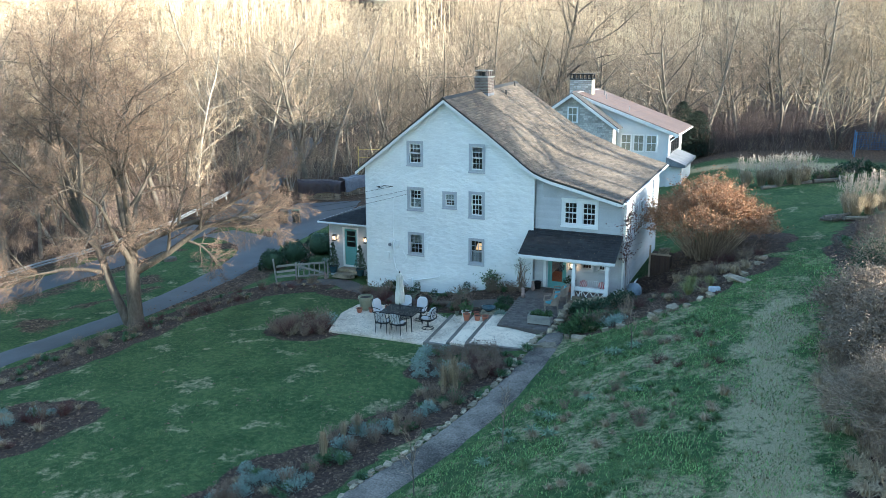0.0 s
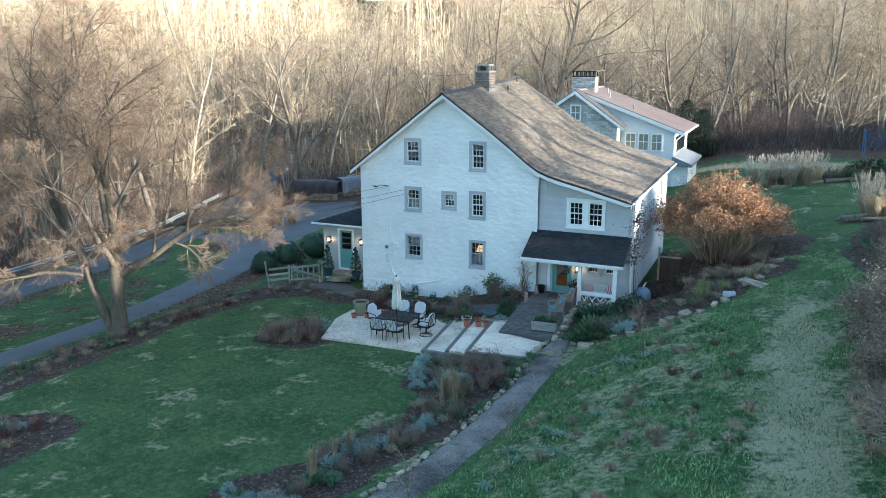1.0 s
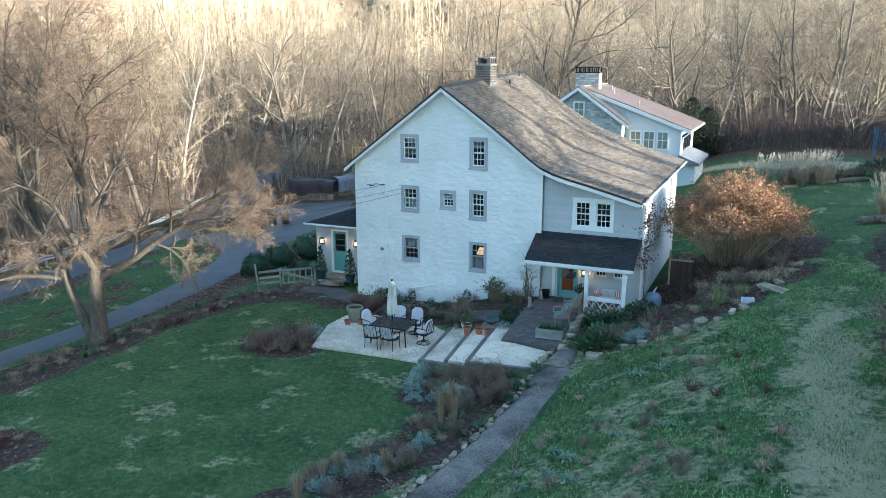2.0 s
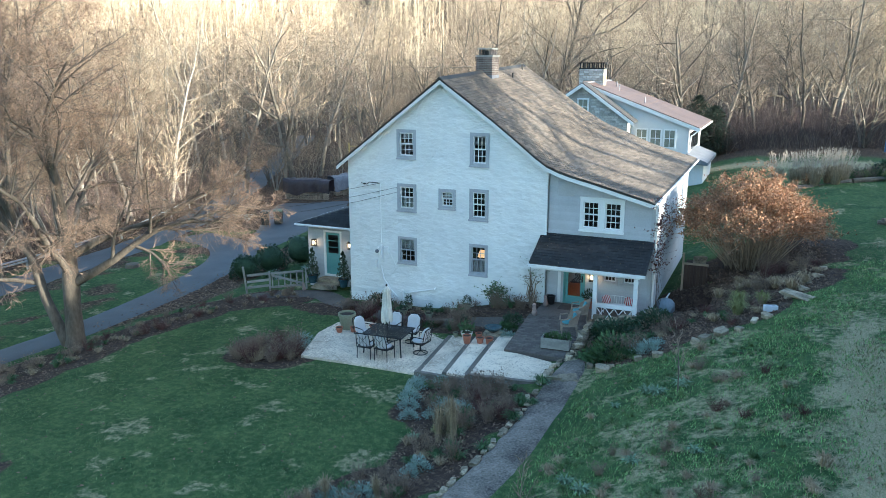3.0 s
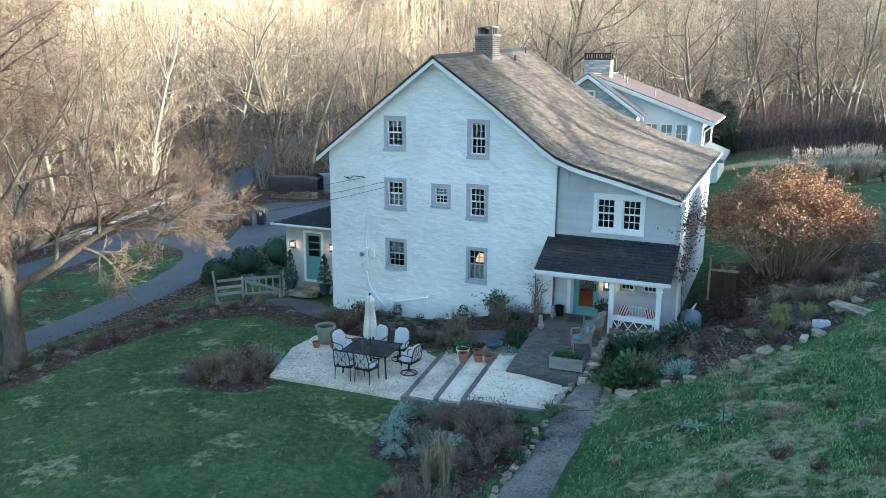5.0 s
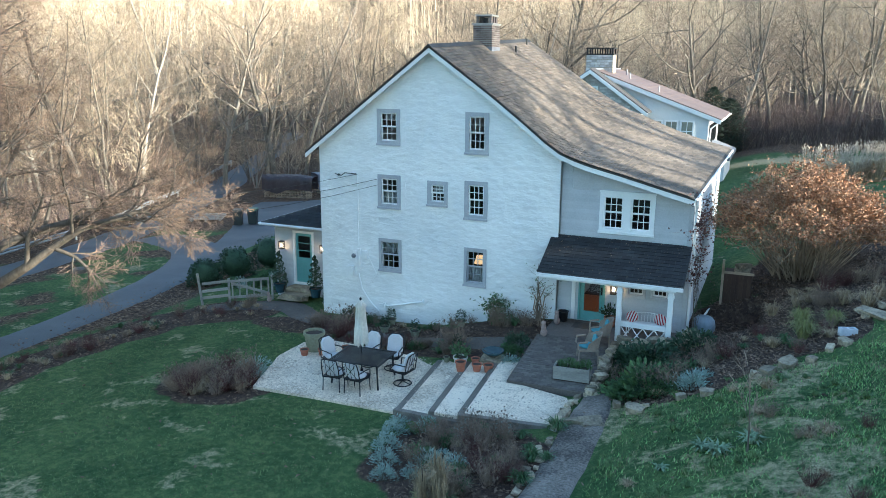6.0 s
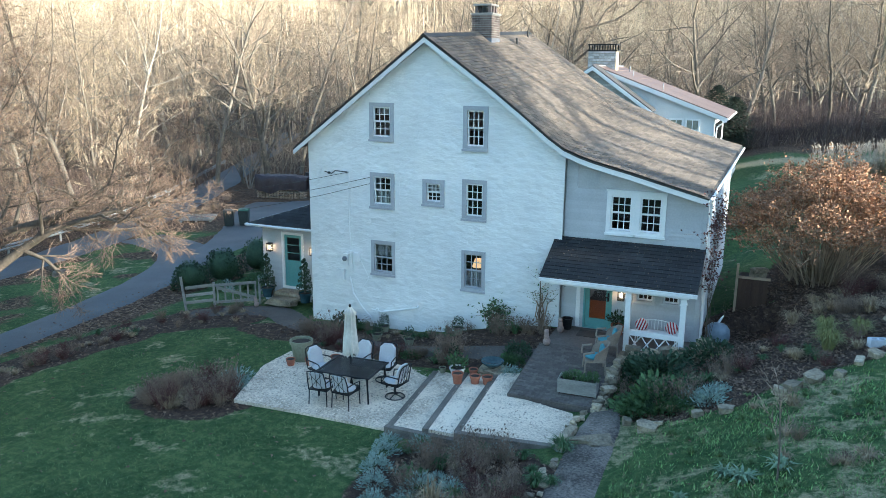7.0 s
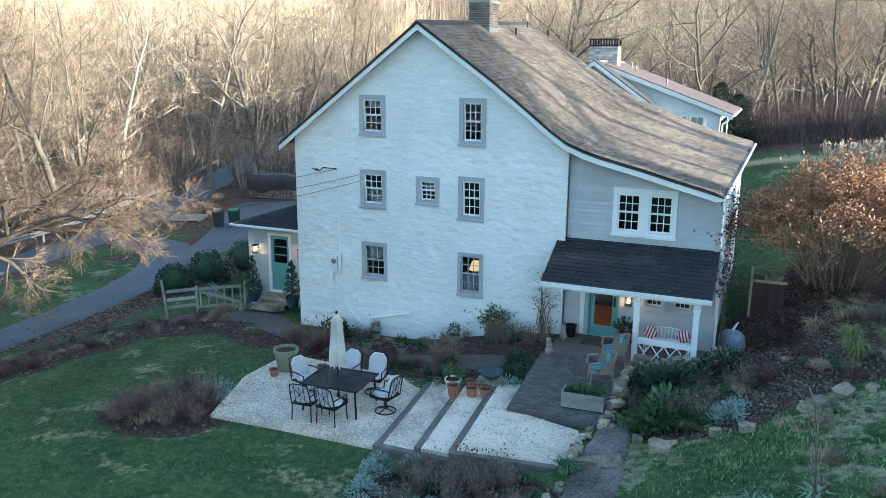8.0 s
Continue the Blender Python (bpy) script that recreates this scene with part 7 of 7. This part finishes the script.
# bench with striped cushions behind the porch rail
t = thing("porch_bench", "white wire-work bench on the porch", "bench", pose(11.6, -0.75, 0.856))
for i in range(13):
    m = M()
    x = -0.54 + 0.09 * i
    zt = 0.70 - 0.11 * (x / 0.55) ** 2
    m.tube([(x, 0.3, 0.42), (x, 0.36, zt)], 0.009, 5)
    part("back_wire", m, white_paint, t)
m = M()
m.tube([(-0.55 + 1.1 * k / 12, 0.36, 0.70 - 0.11 * (2 * k / 12 - 1) ** 2) for k in range(13)], 0.014, 6)
part("back_rail", m, white_paint, t)
m = M()
m.box(-0.56, 0.56, -0.16, 0.32, 0.39, 0.42)
part("seat", m, white_paint, t)
for x in (-0.53, 0.53):
    for y in (-0.13, 0.3):
        m = M()
        m.tube([(x, y, 0.39), (x * 1.02, y, 0)], 0.016, 6)
        part("leg", m, white_paint, t)
stripe_m, _n, _l, _b = material("red_white_stripes", 0.9)
_w = _n.new("ShaderNodeTexWave")
_w.inputs["Scale"].default_value = 4.2
_w.inputs["Distortion"].default_value = 0.3
_g = _n.new("ShaderNodeTexCoord")
_l.new(_g.outputs["Object"], _w.inputs["Vector"])
_r = ramp(_n, [(0.45, (0.32, 0.03, 0.04)), (0.55, (0.62, 0.58, 0.55))])
_l.new(_w.outputs[0], _r.inputs[0])
_l.new(_r.outputs[0], _b.inputs["Base Color"])
for x, a in ((11.12, 18), (12.05, -16)):
    m = M()
    m.blob((0, 0, 0.2), (0.17, 0.075, 0.18), 6, 0.06, 10, 16)
    solo("cushion", m, stripe_m, "red and white striped cushion on the bench", "cushion", "bench cushions", smooth=True, at=pose(x, -0.72, 1.275, -12, a, 0))

# covered grill and dark store in the sunken area
sheet = two_scale("blue_grey_plastic_sheet", (0.16, 0.20, 0.24), (0.28, 0.33, 0.38), 2, 9, 0.35, bmp=0.4, dist=0.05)
t = thing("covered_grill", "round kettle grill under a blue-grey plastic sheet", "grill", pose(13.12, 0.75, 0.72) @ Matrix.Diagonal((0.75, 0.75, 0.58, 1)))
m = M()
m.lathe([(0.43, 0.25), (0.45, 0.5), (0.42, 0.78), (0.3, 0.98), (0.12, 1.06), (0, 1.08)], sides=22)
for i, v in enumerate(m.v):
    k = 1 + 0.07 * math.sin(i * 2.3) + 0.05 * math.sin(i * 0.7)
    m.v[i] = (v[0] * k, v[1] * k, v[2])
part("cover", m, sheet, t, "wrinkled blue-grey plastic", True)
for a in range(3):
    m = M()
    m.tube([(0.2 * math.cos(a * 2.1), 0.2 * math.sin(a * 2.1), 0.4), (0.32 * math.cos(a * 2.1), 0.32 * math.sin(a * 2.1), 0)], 0.018, 6)
    part("leg", m, iron, t)
m = M()
m.tube([(0.0, 0.1, 1.05), (0.1, 0.15, 1.3), (0.16, 0.15, 1.42)], [0.05, 0.04, 0.02], 7)
part("knot", m, white_paint, t)
dark_wood = two_scale("dark_brown_board", (0.035, 0.02, 0.014), (0.075, 0.045, 0.03), 1.2, 14, 0.85, bmp=0.3, stretch=(4, 4, 0.5), vary=0.2)
t = thing("garden_store", "dark brown boarded garden store with a pale frame", "shed", pose(13.9, 2.75, 0.72))
for i in range(7):
    m = M()
    m.box(-0.42 + i * 0.12, -0.305 + i * 0.12, -0.02, 0.02, 0.0, 1.5)
    part("board", m, dark_wood, t)
m = M()
m.box(-0.42, 0.42, 0.03, 0.9, 0, 1.48)
part("body", m, dark_wood, t)
m = M()
m.box(-0.5, -0.43, -0.05, 0.05, 0, 1.95)
m.box(-0.5, 0.48, -0.05, 0.05, 1.505, 1.57)
part("frame", m, tan_twig, t, "pale timber frame")
for i, q in enumerate(((0.1, 0.35), (0.12, 0.36))):
    o = new("flat_stone", stones[4])
    o.matrix_basis = pose(13.9 + q[0], 2.75 + q[1], 2.30 + 0.13 * i, 0, 0, 40 * i)
    tagged(o, "flat stone lying on the garden store", "stone", "stones on the store")
# block, slabs
pale_block = two_scale("pale_blue_grey_block", (0.42, 0.46, 0.52), (0.58, 0.62, 0.68), 3, 22, 0.9, bmp=0.2)
m = M()
m.box(-0.2, 0.2, -0.1, -0.07, 0, 0.2)
m.box(-0.2, 0.2, 0.07, 0.1, 0, 0.2)
for x in (-0.2, -0.02, 0.16):
    m.box(x, x + 0.04, -0.07, 0.07, 0, 0.2)
solo("concrete_block", m, pale_block, "pale hollow concrete block on the bed edge", "block", at=pose(16.72, -2.5, gz(16.72, -2.5) - 0.01, 0, 0, 20))
o = new("flat_stone", stones[2])
o.matrix_basis = pose(17.5, -1.35, gz(17.5, -1.35) + 0.05, 0, 0, -40) @ Matrix.Diagonal((1.9, 1.2, 0.7, 1))
tagged(o, "long flat grey stone at the edge of the lawn", "stone")
# annex steps
for x0, x1, y0, y1, z in ((-2.5, -1.45, 1.25, 1.78, 0.21), (-2.6, -1.4, 0.75, 1.24, 0.06)):
    me = stone_mesh(50 + int(x0 * 10), x1 - x0, y1 - y0, 0.22)
    o = new("stone_step", me)
    o.matrix_basis = pose((x0 + x1) / 2, (y0 + y1) / 2, z - 0.1)
    tagged(o, "worn grey stone step below the annex door", "step", "annex steps")

# ---- fence and gate ----
def rail_fence():
    A, B, C = Vector((-5.45, -0.15, 0)), Vector((-4.55, 0.35, 0)), Vector((-3.05, 1.1, 0))
    t = thing("fence", "weathered grey board fence beside the gate", "fence")
    for p, h, lean in ((A, 0.95, -0.22), (B, 0.98, 0), (C, 1.0, 0), (Vector((-2.85, 1.72, 0)), 0.95, 0)):
        z = gz(p.x, p.y)
        m = M()
        m.tube([(p.x, p.y, z - 0.2), (p.x + lean * (0.9 if p is A else 0), p.y, z + h * (1.35 if p is A else 1))], 0.055, 4)
        part("post", m, grey_board, t)
    for p, q in ((A, B), (C, Vector((-2.85, 1.72, 0)))):
        for h in (0.25, 0.52, 0.82):
            d = q - p
            z0, z1 = gz(p.x, p.y) + h, gz(q.x, q.y) + h
            m = M()
            n = Vector((d.y, -d.x, 0)).normalized() * 0.018
            for s in (1,):
                m.v += [tuple(p + n + Vector((0, 0, z0))), tuple(q + n + Vector((0, 0, z1))), tuple(q + n + Vector((0, 0, z1 + 0.11))), tuple(p + n + Vector((0, 0, z0 + 0.11))),
                        tuple(p - n + Vector((0, 0, z0))), tuple(q - n + Vector((0, 0, z1))), tuple(q - n + Vector((0, 0, z1 + 0.11))), tuple(p - n + Vector((0, 0, z0 + 0.11)))]
                m.f += [(0, 1, 2, 3), (7, 6, 5, 4), (3, 2, 6, 7), (0, 4, 5, 1), (0, 3, 7, 4), (1, 5, 6, 2)]
            part("rail", m, grey_board, t)
    g = thing("gate", "weathered grey wooden garden gate with a diagonal brace", "gate", Matrix.Translation((-4.5, 0.38, gz(-4.5, 0.38))) @ Matrix.Rotation(math.atan2(0.72, 1.42), 4, "Z"))
    w, dz = 1.5, gz(-3.1, 1.05) - gz(-4.5, 0.38)

    def bar(name, x0, z0, x1, z1, r=0.05, y=0.0):
        m = M()
        d = Vector((x1 - x0, 0, z1 - z0))
        a = math.atan2(d.z, d.x)
        m.box(0, d.length, y - 0.02, y + 0.02, -r, r, Matrix.Translation((x0, 0, z0)) @ Matrix.Rotation(-a, 4, "Y"))
        part(name, m, grey_board, g)
    bar("top_rail", 0.0, 0.85, w, 0.85 + dz)
    bar("bottom_rail", 0.0, 0.2, w, 0.2 + dz)
    bar("brace", 0.05, 0.78, w - 0.05, 0.28 + dz, 0.05, -0.041)
    for i in range(6):
        x = 0.03 + i * (w - 0.1) / 5
        m = M()
        z = dz * x / w
        m.box(x, x + 0.06, 0.021, 0.04, 0.16 + z, 0.9 + z)
        part("picket", m, grey_board, g)


rail_fence()

# ---- by the drive ----
bin_m = two_scale("black_green_plastic", (0.012, 0.018, 0.018), (0.03, 0.04, 0.04), 2, 14, 0.5, bmp=0.1)
bin_lid = two_scale("green_plastic_lid", (0.02, 0.07, 0.06), (0.035, 0.11, 0.09), 2, 14, 0.5, bmp=0.1)


def wheelie(x, y, a, lid):
    t = thing("wheeled_bin", "dark wheeled refuse bin beside the drive" if lid is bin_m else "dark wheeled bin with a green lid", "bin", pose(x, y, gz(x, y) + 0.03, 0, 0, a), "wheeled bins")
    m = M()
    m.prism([(-0.24, -0.26), (0.24, -0.26), (0.24, 0.26), (-0.24, 0.26)], lambda p: (p[0], p[1], 0.05), lambda p: (p[0] * 1.25, p[1] * 1.25, 0.95))
    part("body", m, bin_m, t)
    m = M()
    m.prism([(-0.32, -0.35), (0.32, -0.35), (0.32, 0.33), (-0.32, 0.33)], lambda p: (p[0], p[1], 0.952), lambda p: (p[0] * 0.9, p[1] * 0.9, 1.05))
    part("lid", m, lid, t)
    for s in (-0.22, 0.22):
        m = M()
        m.tube([(s - 0.03, 0.3, 0.1), (s + 0.03, 0.3, 0.1)], 0.1, 12)
        part("wheel", m, iron, t)
    m = M()
    m.tube([(-0.25, 0.38, 0.92), (0.25, 0.38, 0.92)], 0.02, 6)
    part("handle", m, bin_m, t)


wheelie(-16.55, 16.3, 30, bin_m)
wheelie(-15.75, 16.75, 25, bin_lid)
t = thing("pallet_stack", "low stack of weathered boards beside the drive", "boards", pose(-20.6, 18.2, gz(-20.6, 18.2), 0, 0, 28))
for i in range(9):
    m = M()
    m.box(-1.1, 1.1, -1.0 + i * 0.22, -0.83 + i * 0.22, 0.12 + 0.03 * (i % 3), 0.16 + 0.03 * (i % 3))
    part("board", m, grey_board, t)
for x in (-0.95, 0, 0.9):
    m = M()
    m.box(x, x + 0.1, -1.0, 0.95, 0, 0.119)
    part("bearer", m, grey_board, t)
# tarpaulined woodpiles
purple = two_scale("brown_purple_tarpaulin", (0.020, 0.014, 0.019), (0.05, 0.036, 0.044), 0.8, 5, 0.4, bmp=0.5, dist=0.08)
pale_tarp = two_scale("blue_grey_tarpaulin", (0.11, 0.12, 0.15), (0.22, 0.23, 0.27), 0.8, 5, 0.4, bmp=0.5, dist=0.08)
log_m = two_scale("split_firewood", (0.16, 0.12, 0.085), (0.36, 0.29, 0.21), 2, 12, 0.9, bmp=0.3, vary=0.3)


def woodpile(x, y, a, ln, h, mat, label, seed):
    g = random.Random(seed)
    t = thing("woodpile", label, "woodpile", pose(x, y, gz(x, y) - 0.02, 0, 0, a), "covered woodpiles")
    lg = M()
    lg.lathe([(0, -0.02), (0.1, -0.02), (0.1, 0.5), (0, 0.5)], sides=7)
    me = lg.mesh("log", log_m)
    for i in range(int(ln / 0.23)):
        for k in range(3):
            o = part("log", me, None, t)
            o.matrix_basis = pose(-ln / 2 + 0.12 + i * 0.23 + g.uniform(-0.03, 0.03), -0.52, 0.12 + 0.2 * k, -90 + g.uniform(-4, 4), 0, 0) @ Matrix.Diagonal((g.uniform(0.8, 1.1), g.uniform(0.8, 1.1), 1, 1))
    m = M()
    n, k = 30, 14
    for j in range(k + 1):
        f = j / k
        for i in range(n + 1):
            u = -ln / 2 - 0.1 + (ln + 0.2) * i / n
            y_ = -0.62 + 1.24 * min(1, max(0, (f - 0.25) / 0.5))
            z_ = h * (min(1, f / 0.25) if f < 0.25 else min(1, (1 - f) / 0.25)) * 0.62 + h * 0.38
            sagv = 0.12 * fbm(u, f * 3, 1.2, seed) + 0.08 * math.sin(u * 2.2 + seed) * (1 if f < 0.3 else 0.4)
            m.v.append((u, y_ - (0.06 * math.sin(u * 7) if f < 0.2 else 0), z_ + sagv + (0.15 * math.sin(u * 1.3) if f < 0.05 else 0)))
    for j in range(k):
        for i in range(n):
            q = j * (n + 1) + i
            m.f.append((q, q + 1, q + n + 2, q + n + 1))
    part("tarpaulin", m, mat, t, smooth=True)


woodpile(-20.6, 28.0, 12, 4.0, 1.75, purple, "firewood stack under a brown-purple tarpaulin", 1)
woodpile(-18.6, 31.4, 62, 3.4, 1.75, pale_tarp, "firewood stack under a blue-grey tarpaulin", 2)
fill(["tan_tuft", "dead_perennial"], -22.8, 22, 1.2, 4, 20, 16, 40, 0.8, 1.4)

# ---- roadside ----
galv = two_scale("galvanised_steel", (0.16, 0.17, 0.18), (0.28, 0.29, 0.30), 1, 12, 0.6, 0.4, bmp=0.1)
t = thing("guardrail", "galvanised steel guardrail along the road", "guardrail")
line = [(-21.5, -60), (-21.6, -30), (-22.0, -5), (-22.4, 4), (-24.0, 12), (-29.2, 25), (-39.2, 45)]
pts = []
for (x0, y0), (x1, y1) in zip(line, line[1:]):
    n = max(2, int(math.hypot(x1 - x0, y1 - y0) / 2))
    pts += [(x0 + (x1 - x0) * i / n, y0 + (y1 - y0) * i / n) for i in range(n)]
for dz in (0.52, 0.68):
    m = M()
    m.tube([(x, y, gz(x, y) + dz) for x, y in pts], 0.065, 5)
    part("rail", m, galv, t)
for x, y in pts[::2]:
    m = M()
    m.box(x - 0.14, x - 0.06, y - 0.05, y + 0.05, gz(x, y) - 0.2, gz(x, y) + 0.72)
    part("post", m, grey_board, t)
m = M()
m.tube([(-25.15, -1.2, gz(-25.15, -1.2) - 0.3), (-25.15, -1.2, 6.8)], [0.14, 0.1], 8)
m.box(-25.8, -24.6, -1.3, -1.1, 6.2, 6.3)
solo("utility_pole", m, bark, "brown wooden utility pole by the road", "pole")
m = M()
m.tube([(-20.6, 35.0, -1.2), (-20.6, 35.0, 2.6)], 0.05, 6)
m.tube([(-20.6, 35.0, 2.3), (-12, 38, 2.3)], 0.03, 5)
m.tube([(-20.6, 35.0, 1.5), (-12, 38, 1.5)], 0.03, 5)
solo("yellow_post", m, leaf_m("yellow_paint", (0.42, 0.32, 0.10), (0.55, 0.43, 0.15)), "thin yellow post carrying a rail", "post")
m = M()
m.lathe([(0.42, -0.1), (0.38, 0.15), (0.36, 0.22), (0, 0.25)], sides=14)
solo("tree_stump", m, bark, "low sawn tree stump in the verge", "stump", at=pose(-16.4, 3.7, gz(-16.4, 3.7)))
# ---- upper lawn ----
for k, (x0, y0, x1, y1) in enumerate(((17.5, 22.6, 20.5, 24.6), (20.6, 24.7, 23.6, 27.2), (23.7, 27.3, 27, 29.6), (27.1, 29.7, 31, 32.0))):
    m = M()
    m.tube([(x0, y0, gz(x0, y0) + 0.1), ((x0 + x1) / 2, (y0 + y1) / 2 + 0.06, gz(x0, y0) + 0.13), (x1, y1, gz(x1, y1) + 0.1)], [0.16, 0.15, 0.13], 8)
    solo("edging_log", m, bark, "grey log laid along the edge of a bed", "log", "edging logs")
for k in range(5):
    x, y = 21.2 + 0.5 * (k % 3), 9.4 + 0.35 * (k // 3)
    m = M()
    m.tube([(-0.6, 0, 0.1), (0.6, 0.03, 0.1)], [0.1, 0.08], 7)
    solo("cut_log", m, bark, "short dark cut log lying in a heap", "log", "cut logs", at=pose(x, y, gz(x, y) + 0.12 * (k // 3), 0, 0, 15 * k))
blue_tarp = two_scale("blue_tarpaulin", (0.03, 0.09, 0.20), (0.06, 0.16, 0.30), 1, 6, 0.4, bmp=0.4, dist=0.05)
t = thing("play_frame", "blue netted frame at the edge of the wood", "frame", pose(25.5, 43.0, gz(25.5, 43.0)))
for x in (-1.4, 1.4):
    for y in (-1, 1):
        m = M()
        m.tube([(x, y, 0), (x, y, 2.1)], 0.05, 6)
        part("post", m, blue_tarp, t)
m = M()
for i in range(15):
    m.tube([(-1.4 + 0.2 * i, -1, 0.7), (-1.4 + 0.2 * i, -1, 2.1)], 0.012, 4)
for i in range(8):
    m.tube([(-1.4, -1, 0.7 + 0.2 * i), (1.4, -1, 0.7 + 0.2 * i)], 0.012, 4)
part("net", m, blue_tarp, t)

# ---- fallen leaves, chips and grass blades ----
def strewn(n, seed, fn, size, x0, x1, y0, y1, thr=0.35):
    g = random.Random(seed)
    m = M()
    for i in range(n):
        x, y = g.uniform(x0, x1), g.uniform(y0, y1)
        if fn(x, y) < thr + 0.3 * g.random():
            continue
        s, a = size * g.uniform(0.5, 1.3), g.uniform(0, 6.283)
        z = gz(x, y) + 0.012
        c, d = math.cos(a) * s, math.sin(a) * s
        m.quad((x - c, y - d, z), (x + d * 0.5, y - c * 0.5, z + g.uniform(0, s)), (x + c, y + d, z + g.uniform(0, s * 0.7)), (x - d * 0.5, y + c * 0.5, z + g.uniform(0, s)))
    return m


fallen = leaf_m("fallen_leaves", (0.06, 0.038, 0.026), (0.22, 0.15, 0.10), 0.5)
solo("fallen_leaves", strewn(36000, 1, lambda x, y: max(bed(x, y), litter(x, y)), 0.055, -12, 24, -22, 6), fallen, "fallen brown leaves and bark chips on the beds", "leaves", kind="stuff")
solo("fallen_leaves", strewn(16000, 5, bed, 0.045, 11, 18.5, -5.2, 8), fallen, "fallen leaves thick on the beds beside the porch", "leaves", kind="stuff")
g = random.Random(6)
thin_leaves = strewn(900, 2, lambda x, y: 1.0, 0.05, -7, 19, -22, -3)
m = M()
for i in range(150):
    f = g.random() ** 1.5
    x, y, z = g.uniform(8.5, 12.6), 0.1 - 1.5 * f, 3.575 - 0.777 * f
    s, a = g.uniform(0.010, 0.028), g.uniform(0, 6.283)
    c, d = s * math.cos(a), s * math.sin(a)
    m.quad((x - c, y - d, z - d * 0.52), (x + d * 0.5, y - c * 0.5, z - c * 0.26 + 0.02), (x + c, y + d, z + d * 0.52), (x - d * 0.5, y + c * 0.5, z + c * 0.26 + 0.02))
solo("fallen_leaves", m, fallen, "small dry leaves lying on the porch roof", "leaves", kind="stuff")
solo("fallen_leaves", thin_leaves, fallen, "scattered dry leaves on the lawn", "leaves", kind="stuff")


def blades(n, seed, x0, x1, y0, y1, h, want):
    g = random.Random(seed)
    m = M()
    for i in range(n):
        x, y = g.uniform(x0, x1), g.uniform(y0, y1)
        if g.random() > want(x, y):
            continue
        z = gz(x, y)
        a = g.uniform(0, 6.283)
        hh = h * g.uniform(0.5, 1.4)
        w = 0.011
        k = len(m.v)
        m.v += [(x - w * math.sin(a), y + w * math.cos(a), z), (x + w * math.sin(a), y - w * math.cos(a), z), (x + hh * 0.8 * math.cos(a), y + hh * 0.8 * math.sin(a), z + hh)]
        m.f.append((k, k + 1, k + 2))
    return m


def lawn_want(x, y):
    if bed(x, y) > 0.4 or litter(x, y) > 0.5 or abs(x - path_edge(y) + 0.6) < 0.75 or (1 < x < 11 and y > -7) or y > 0 and x < 13:
        return 0
    return 0.25 + 0.75 * S(-0.1, 0.35, fbm(x, y, 0.8, 15))


grass_blade = leaf_m("grass_blades", (0.035, 0.075, 0.024), (0.17, 0.225, 0.085), 0.5)
dry_blade = leaf_m("dry_grass_blades", (0.14, 0.12, 0.06), (0.34, 0.29, 0.17), 0.35)
solo("grass", blades(90000, 1, -5, 24, -24, -1, 0.05, lawn_want), grass_blade, "short green lawn grass", "grass", kind="stuff")
solo("grass", blades(60000, 2, 10.5, 24, -22, 6, 0.065, lambda x, y: lawn_want(x, y) * (0.15 + dry(x, y))), dry_blade, "dry tan grass on the bank", "grass", kind="stuff")
bank_blade = leaf_m("bank_grass_blades", (0.10, 0.20, 0.055), (0.28, 0.42, 0.135), 0.45)
solo("grass", blades(110000, 3, 10.5, 22, -22, 3, 0.06, lambda x, y: lawn_want(x, y) * (1 - 0.7 * dry(x, y))), bank_blade, "longer green grass on the bank", "grass", kind="stuff")
